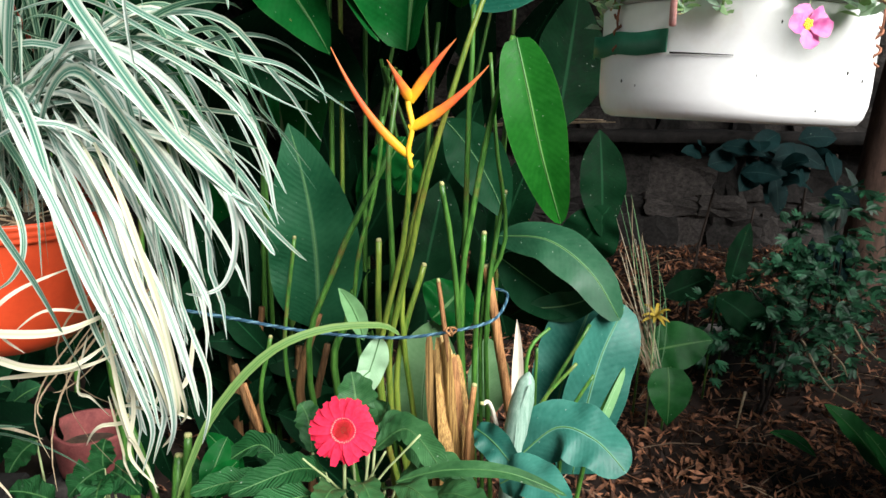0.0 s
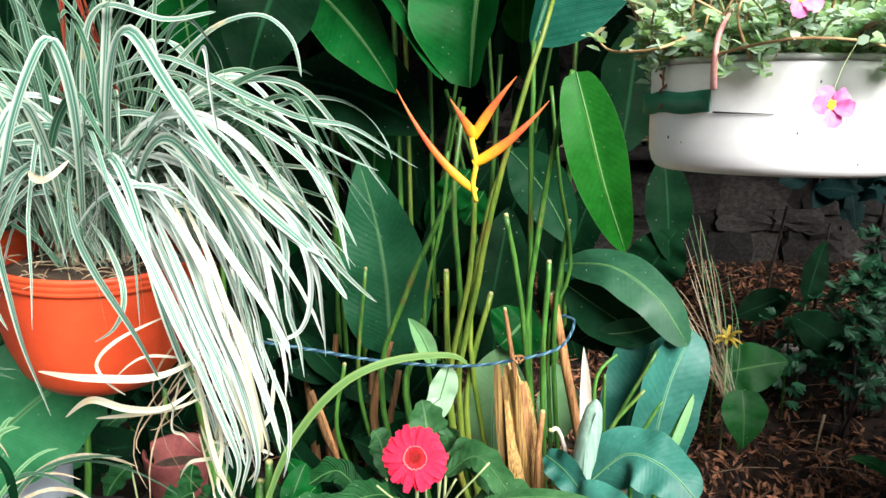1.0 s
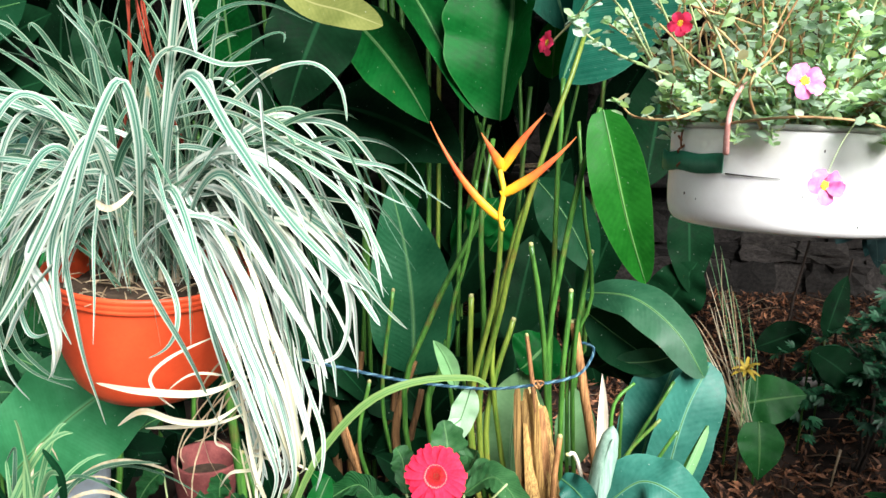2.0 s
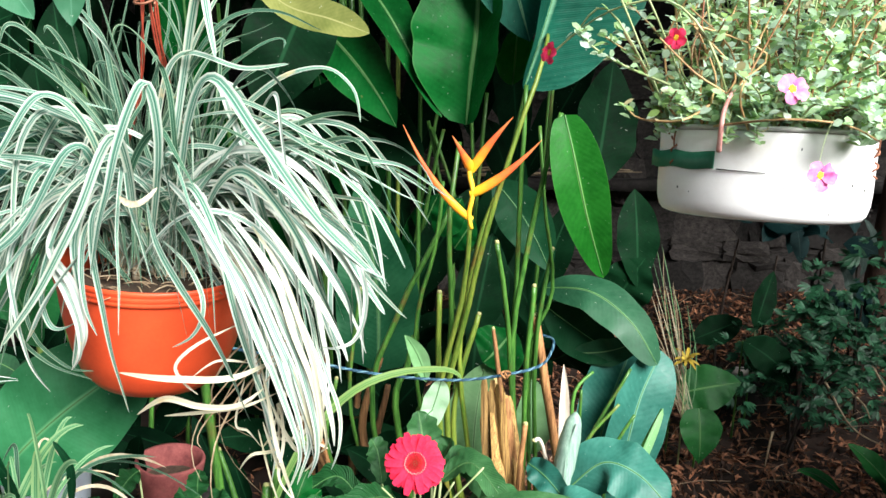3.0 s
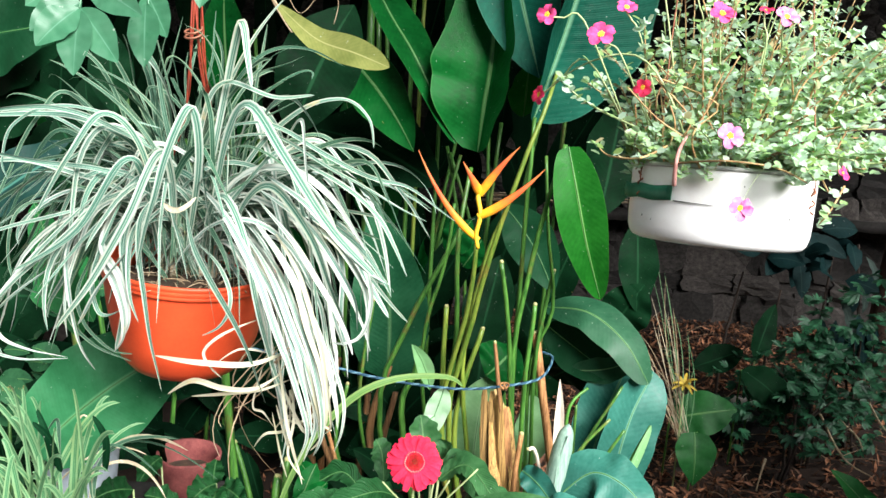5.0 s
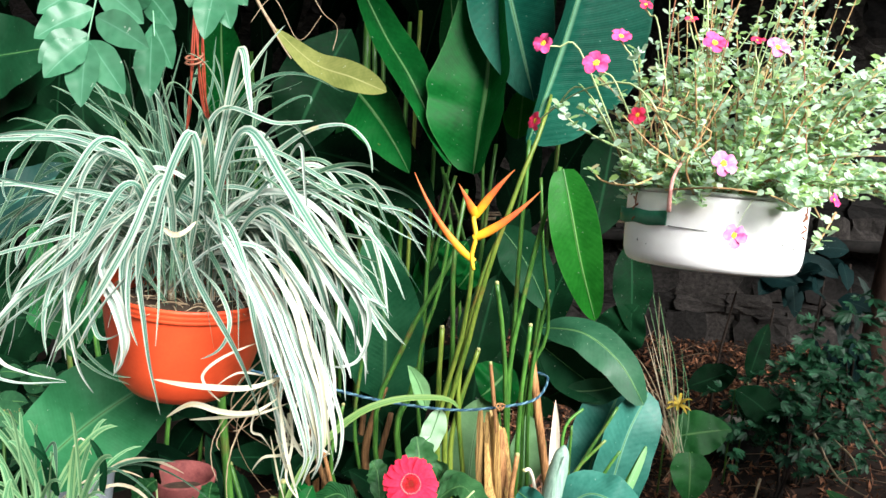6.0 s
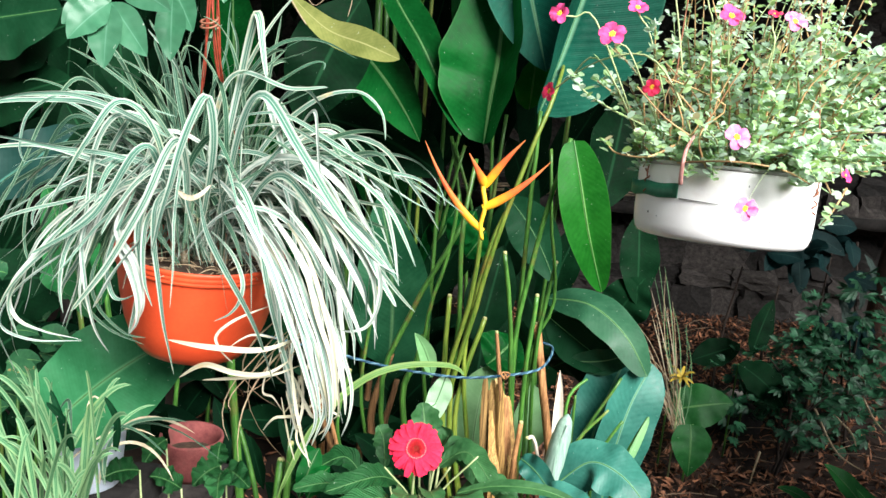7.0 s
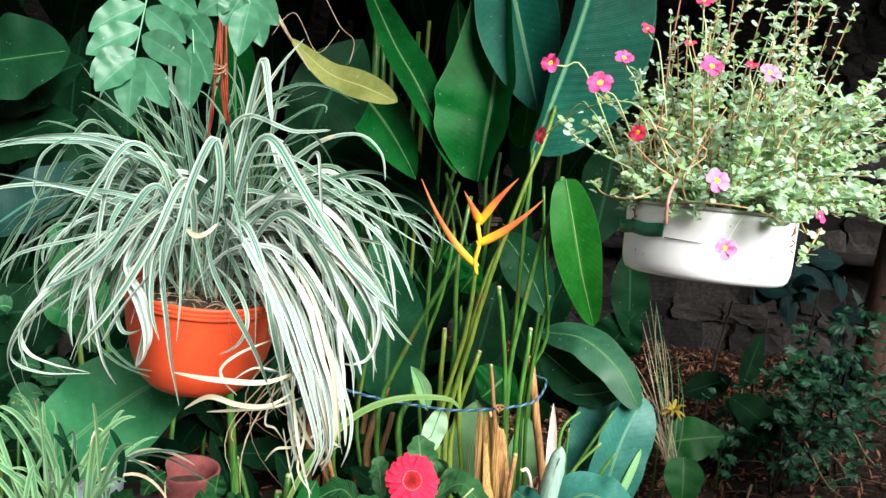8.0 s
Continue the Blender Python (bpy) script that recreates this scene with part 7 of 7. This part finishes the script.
    # fine-leaved shrub
    for spot, cnt, hgt, big in (((1.155, 2.350, 0.348), 700, 0.10, 1.0), ((1.019, 2.250, 0.287), 200, 0.05, 1.1), ((1.362, 2.500, 0.445), 460, 0.15, 1.25)):
        c = Vector(spot)
        sh = thing("shrub", (c.x, c.y, ground_z(c.x, c.y)), "dark green shrub with small leaves and thin brown stems", "shrub", "shrubs in the bed")
        bm = bmesh.new()
        for f in range(cnt // 9):
            o = Vector((r.gauss(0, 0.11), r.gauss(0, 0.08), r.gauss(0, hgt)))
            a = r.uniform(0, 6.283)
            d = Vector((math.cos(a), 0.7 * math.sin(a), r.uniform(-0.5, 0.35))) * r.uniform(0.10, 0.17)
            side = d.cross(Vector((0, 0, 1))).normalized()
            for i in range(5):
                q = c + o + d * (i / 4) - Vector((0, 0, 0.05 * (i / 4) ** 2)) + Vector((r.gauss(0, 0.006), r.gauss(0, 0.006), r.gauss(0, 0.008)))
                lead = (side * r.choice((-1, 1)) * r.uniform(0.2, 1.0) + d.normalized() * 0.6 + Vector((0, -0.2, r.gauss(-0.15, 0.35)))).normalized()
                up = Vector((r.gauss(0, 0.45), r.gauss(-0.5, 0.4), 1))
                size = r.uniform(0.026, 0.054) * big
                for turn in (-0.9, -0.45, 0.0, 0.45, 0.9):
                    oval_leaf(bm, q, Matrix.Rotation(turn, 3, up.normalized()) @ lead, up, size * (1 - 0.35 * abs(turn)), size * 0.23)
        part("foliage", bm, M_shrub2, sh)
        for k in range(4):
            q = c + Vector((r.gauss(0, 0.09), r.gauss(0, 0.07), r.uniform(0, 0.1)))
            stalk(sh, [(c.x + r.gauss(0, 0.03), c.y + r.gauss(0, 0.03), ground_z(c.x, c.y) - 0.02), c.lerp(q, 0.5) - Vector((0, 0, 0.08)), q], 0.006, 0.002, M_darkstem, n=8, sides=6)
    for a, b, q in (((1.108, 2.200, 0.286), (1.164, 2.120, 0.166), (1.225, 2.050, 0.136)), ((1.201, 2.250, 0.245), (1.240, 2.200, 0.208), (1.255, 2.180, 0.168)), ((1.142, 2.200, 0.179), (1.181, 2.180, 0.231), (1.199, 2.150, 0.264)), ((1.310, 2.300, 0.307), (1.333, 2.250, 0.247), (1.351, 2.200, 0.218)), ((0.893, 2.050, 0.172), (0.863, 2.000, 0.136), (0.845, 1.970, 0.101))):
        tw = thing("dead_branch", a, "thin pale dead branch lying below the shrub", "branch", "dead branches in the bed")
        stalk(tw, [a, b, q], 0.0045, 0.0018, M_dry2, name="shaft", n=10, sides=6)
    # tall thin shrub with dark broad leaves
    ts = thing("tall_shrub", (1.15, 2.5, 0.1), "thin-stemmed shrub with dark drooping leaves before the wall", "shrub")
    for x0, y0, x1, y1 in ((1300, 600, 1325, 440), (1465, 620, 1478, 400), (1380, 600, 1395, 470), (1545, 600, 1520, 380)):
        q0 = Vector((1.151, 2.700, 0.317)) + Vector(((x0 - 1400) * 0.00216, 0, (600 - y0) * 0.00216))
        q1 = Vector((1.151, 2.700, 0.317)) + Vector(((x1 - 1400) * 0.00216, 0, (600 - y1) * 0.00216))
        stalk(ts, [(q0.x, 2.7, 0.02), q0, q1], 0.007, 0.004, M_darkstem, n=10, sides=6)
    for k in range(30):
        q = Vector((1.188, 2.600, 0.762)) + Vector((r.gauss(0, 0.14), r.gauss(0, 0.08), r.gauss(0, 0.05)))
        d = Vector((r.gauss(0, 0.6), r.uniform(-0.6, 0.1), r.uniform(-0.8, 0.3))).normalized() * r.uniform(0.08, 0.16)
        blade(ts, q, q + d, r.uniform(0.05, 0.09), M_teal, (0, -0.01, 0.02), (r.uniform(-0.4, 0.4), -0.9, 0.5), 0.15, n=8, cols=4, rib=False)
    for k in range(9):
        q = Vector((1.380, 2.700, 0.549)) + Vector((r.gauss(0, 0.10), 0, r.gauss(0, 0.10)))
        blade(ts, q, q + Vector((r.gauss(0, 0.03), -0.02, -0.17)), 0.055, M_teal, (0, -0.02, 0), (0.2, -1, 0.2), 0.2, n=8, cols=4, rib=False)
    for a, b, w in (((1.318, 2.600, 0.602), (1.373, 2.580, 0.424), 0.045), ((1.432, 2.700, 0.656), (1.456, 2.700, 0.523), 0.04), ((1.444, 2.700, 0.746), (1.494, 2.700, 0.628), 0.03)):
        blade(ts, a, b, w, M_greydead, (0.02, -0.02, 0.0), (0.3, -1, 0.2), 0.3, n=14, cols=4, rib=False, wave=0.15, label="limp grey-green withered leaf")
    # right foreground herb on the mulch
    fh = thing("young_plant", (1.012, 1.600, 0.174), "young plant with a few pointed green leaves", "plant")
    for a, b, w in (((1.024, 1.550, 0.175), (0.877, 1.600, 0.337), 60), ((1.020, 1.500, 0.177), (0.911, 1.500, 0.322), 50), ((1.012, 1.500, 0.190), (1.112, 1.600, 0.373), 50), ((0.929, 1.700, 0.154), (0.833, 1.750, 0.194), 30)):
        blade(fh, a, b, w * 1.55 / 1364, M_low2, (0, 0, 0.03), (0, -0.7, 0.7), 0.25)
    # tree at the edge whose crown shades the bed
    tr = thing("tree", (1.810, 3.100, 0.285), "tree with a reddish-brown trunk beside the wall", "tree")
    q = Vector((1.781, 3.100, 0.479))
    tr.location = (q.x, 3.1, 0.1)
    stalk(tr, [(q.x + 0.03, 3.1, 0.0), q, (q.x + 0.05, 3.05, 1.5), (q.x - 0.05, 2.9, 2.6)], 0.085, 0.06, M_bark, name="trunk", n=20, sides=14)
    for d in ((-1.6, -0.9, 3.2), (-0.6, -1.6, 3.3), (0.8, -0.4, 3.4), (-2.6, -0.2, 3.2), (-1.0, 0.5, 3.5)):
        e = Vector((q.x + d[0], 2.9 + d[1], d[2]))
        stalk(tr, [(q.x - 0.05, 2.9, 2.55), Vector((q.x - 0.05, 2.9, 2.75)).lerp(e, 0.5) + Vector((0, 0, 0.12)), e], 0.045, 0.012, M_bark, name="limb", n=10)
    # Unseen crown, added above the view to keep sun and sky off the back.
    bm = bmesh.new()
    for k in range(20000):
        y = r.uniform(0.95, 4.3)
        p = Vector((r.uniform(-2.8, 3.4), y, r.uniform(1.62 + 0.30 * (y - 0.6), 3.4)))
        a = r.uniform(0, 6.283)
        fleshy_leaf(bm, p, Vector((math.cos(a), math.sin(a), r.uniform(-0.5, 0.3))), Vector((r.gauss(0, 0.3), r.gauss(0, 0.3), 1)), r.uniform(0.10, 0.17), r.uniform(0.05, 0.09))
    part("crown", bm, M_shrub, tr)
    # dense bush beside the bed, out of view, added only to block the sun
    hb = thing("shade_bush", (1.9, 0.8, 0.0), "unseen dense dark green bush added to shade the bed", "bush")
    bm = bmesh.new()
    for k in range(4800):
        p = Vector((r.uniform(1.5, 3.3), r.uniform(0.30, 1.15), 1.5 * r.random() ** 0.75))
        if k % 3 == 0:
            p = Vector((r.uniform(1.22, 1.70), r.uniform(0.68, 1.15), r.uniform(0.02, 1.42)))
        a = r.uniform(0, 6.283)
        fleshy_leaf(bm, p, Vector((math.cos(a), math.sin(a), r.uniform(-0.5, 0.5))), Vector((r.gauss(0, 0.5), r.gauss(0, 0.5), 1)), r.uniform(0.08, 0.14), r.uniform(0.05, 0.08))
    part("foliage", bm, M_shrub, hb)
    for k in range(5):
        stalk(hb, [(1.6 + 0.3 * k, 0.7, -0.02), (1.6 + 0.3 * k, 0.72, 0.9), (1.65 + 0.28 * k, 0.7, 1.4)], 0.02, 0.008, M_bark, n=6)


# ---- pole from which pot and basin hang ----
def build_pole(a, b):
    po = thing("hanging_pole", (0, 0.6, a.z), "bamboo pole overhead that carries the hanging planters", "pole")
    d = (b - a).normalized()
    bm = bmesh.new()
    pts = [a - d * 1.6 + d * 0.16 * i for i in range(24)]
    tube(bm, pts, [0.016 + (0.002 if i % 3 == 0 else 0) for i in range(24)], 12)
    part("shaft", bm, M_stemy, po)


M_bract = bract_mat()
M_dry2 = plain("brown_dry_leaf", (0.20, 0.13, 0.07), (0.48, 0.38, 0.25), 40, 0.8, 0.4, through_amount=0.2)
M_axis = plain("yellow_axis", (0.80, 0.42, 0.02), (0.90, 0.58, 0.04), 60, 0.5, 0.15, vary=0)
M_rope2 = plain("pale_blue_rope_strand", (0.05, 0.13, 0.18), (0.14, 0.26, 0.32), 90, 0.7, 0.5, 500, vary=0)
M_furl = plain("furled_leaf", (0.14, 0.25, 0.19), (0.30, 0.42, 0.34), 20, 0.5, 0.4, 120, vary=0, stretch=(8, 8, 0.4), through_amount=0.1)
M_tree2 = blade_mat("pale_leaflet", (0.030, 0.128, 0.062), (0.074, 0.205, 0.116), (0.085, 0.22, 0.135), veins=7, rough=0.34, age=0.92, through_amount=0.3, gloss=0.25, vein_relief=0.02)
M_greyleaf2 = blade_mat("dull_ribbed_leaf", (0.008, 0.064, 0.026), (0.024, 0.115, 0.050), (0.09, 0.21, 0.10), rough=0.42, gloss=0.12, vein_relief=0.22, veins=34)
M_rust2 = plain("dark_dead_stalk", (0.045, 0.020, 0.007), (0.21, 0.105, 0.036), 14, 0.8, 0.6, 120, stretch=(20, 20, 0.5))
M_greyleaf = blade_mat("grey_green_leaf", (0.009, 0.048, 0.022), (0.028, 0.095, 0.048), (0.13, 0.24, 0.11), rough=0.38, gloss=0.16)
M_paleleaf = blade_mat("very_pale_leaf", (0.24, 0.42, 0.24), (0.40, 0.58, 0.38), (0.46, 0.62, 0.42), through_amount=0.3, age=0.85)
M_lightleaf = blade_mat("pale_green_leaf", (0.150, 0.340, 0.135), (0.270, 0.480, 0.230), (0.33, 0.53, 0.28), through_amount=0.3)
M_straw2 = plain("pale_dry_sheath", (0.26, 0.12, 0.03), (0.86, 0.64, 0.28), 12, 0.75, 0.9, 70, stretch=(34, 34, 0.25))
M_leafrib = plain("leaflet_midrib", (0.13, 0.30, 0.17), (0.20, 0.40, 0.25), 30, 0.5, 0.1)
M_teal2 = blade_mat("dusky_leaf", (0.004, 0.026, 0.020), (0.010, 0.048, 0.038), (0.05, 0.16, 0.12), gloss=0.2)
M_bright2 = blade_mat("mid_green_leaf", (0.009, 0.100, 0.024), (0.028, 0.185, 0.052), (0.13, 0.30, 0.12), age=0.70)
M_broad = blade_mat("broad_plain_leaf", (0.022, 0.150, 0.052), (0.050, 0.250, 0.100), (0.12, 0.34, 0.15), age=0.78, gloss=0.12, veins=12)
M_herb = blade_mat("crinkled_leaf", (0.007, 0.055, 0.014), (0.030, 0.130, 0.040), (0.09, 0.22, 0.07), veins=7, age=0.8, vein_relief=0.9)
M_low2 = blade_mat("herb_leaf", (0.008, 0.070, 0.014), (0.028, 0.150, 0.036), (0.10, 0.25, 0.07), veins=8, age=0.72, vein_relief=0.08)
M_lily = striped_mat("lily_leaf", (0.20, 0.32, 0.10), (0.085, 0.205, 0.045), (0.14, 0.27, 0.08))
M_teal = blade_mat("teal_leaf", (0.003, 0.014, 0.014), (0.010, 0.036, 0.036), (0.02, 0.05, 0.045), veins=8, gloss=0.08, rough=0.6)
M_yolk2 = plain("withered_yellow", (0.26, 0.17, 0.012), (0.42, 0.31, 0.03), 60, 0.7, 0.3)

build_heliconia()
build_canna()
build_gerbera()
build_rope()
hook_a = build_hanging_pot()
build_spider_plant()
hook_b = build_basin()
build_purslane()
build_branch()
build_foot()
build_bed()
build_pole(hook_a, hook_b)
build_wall()
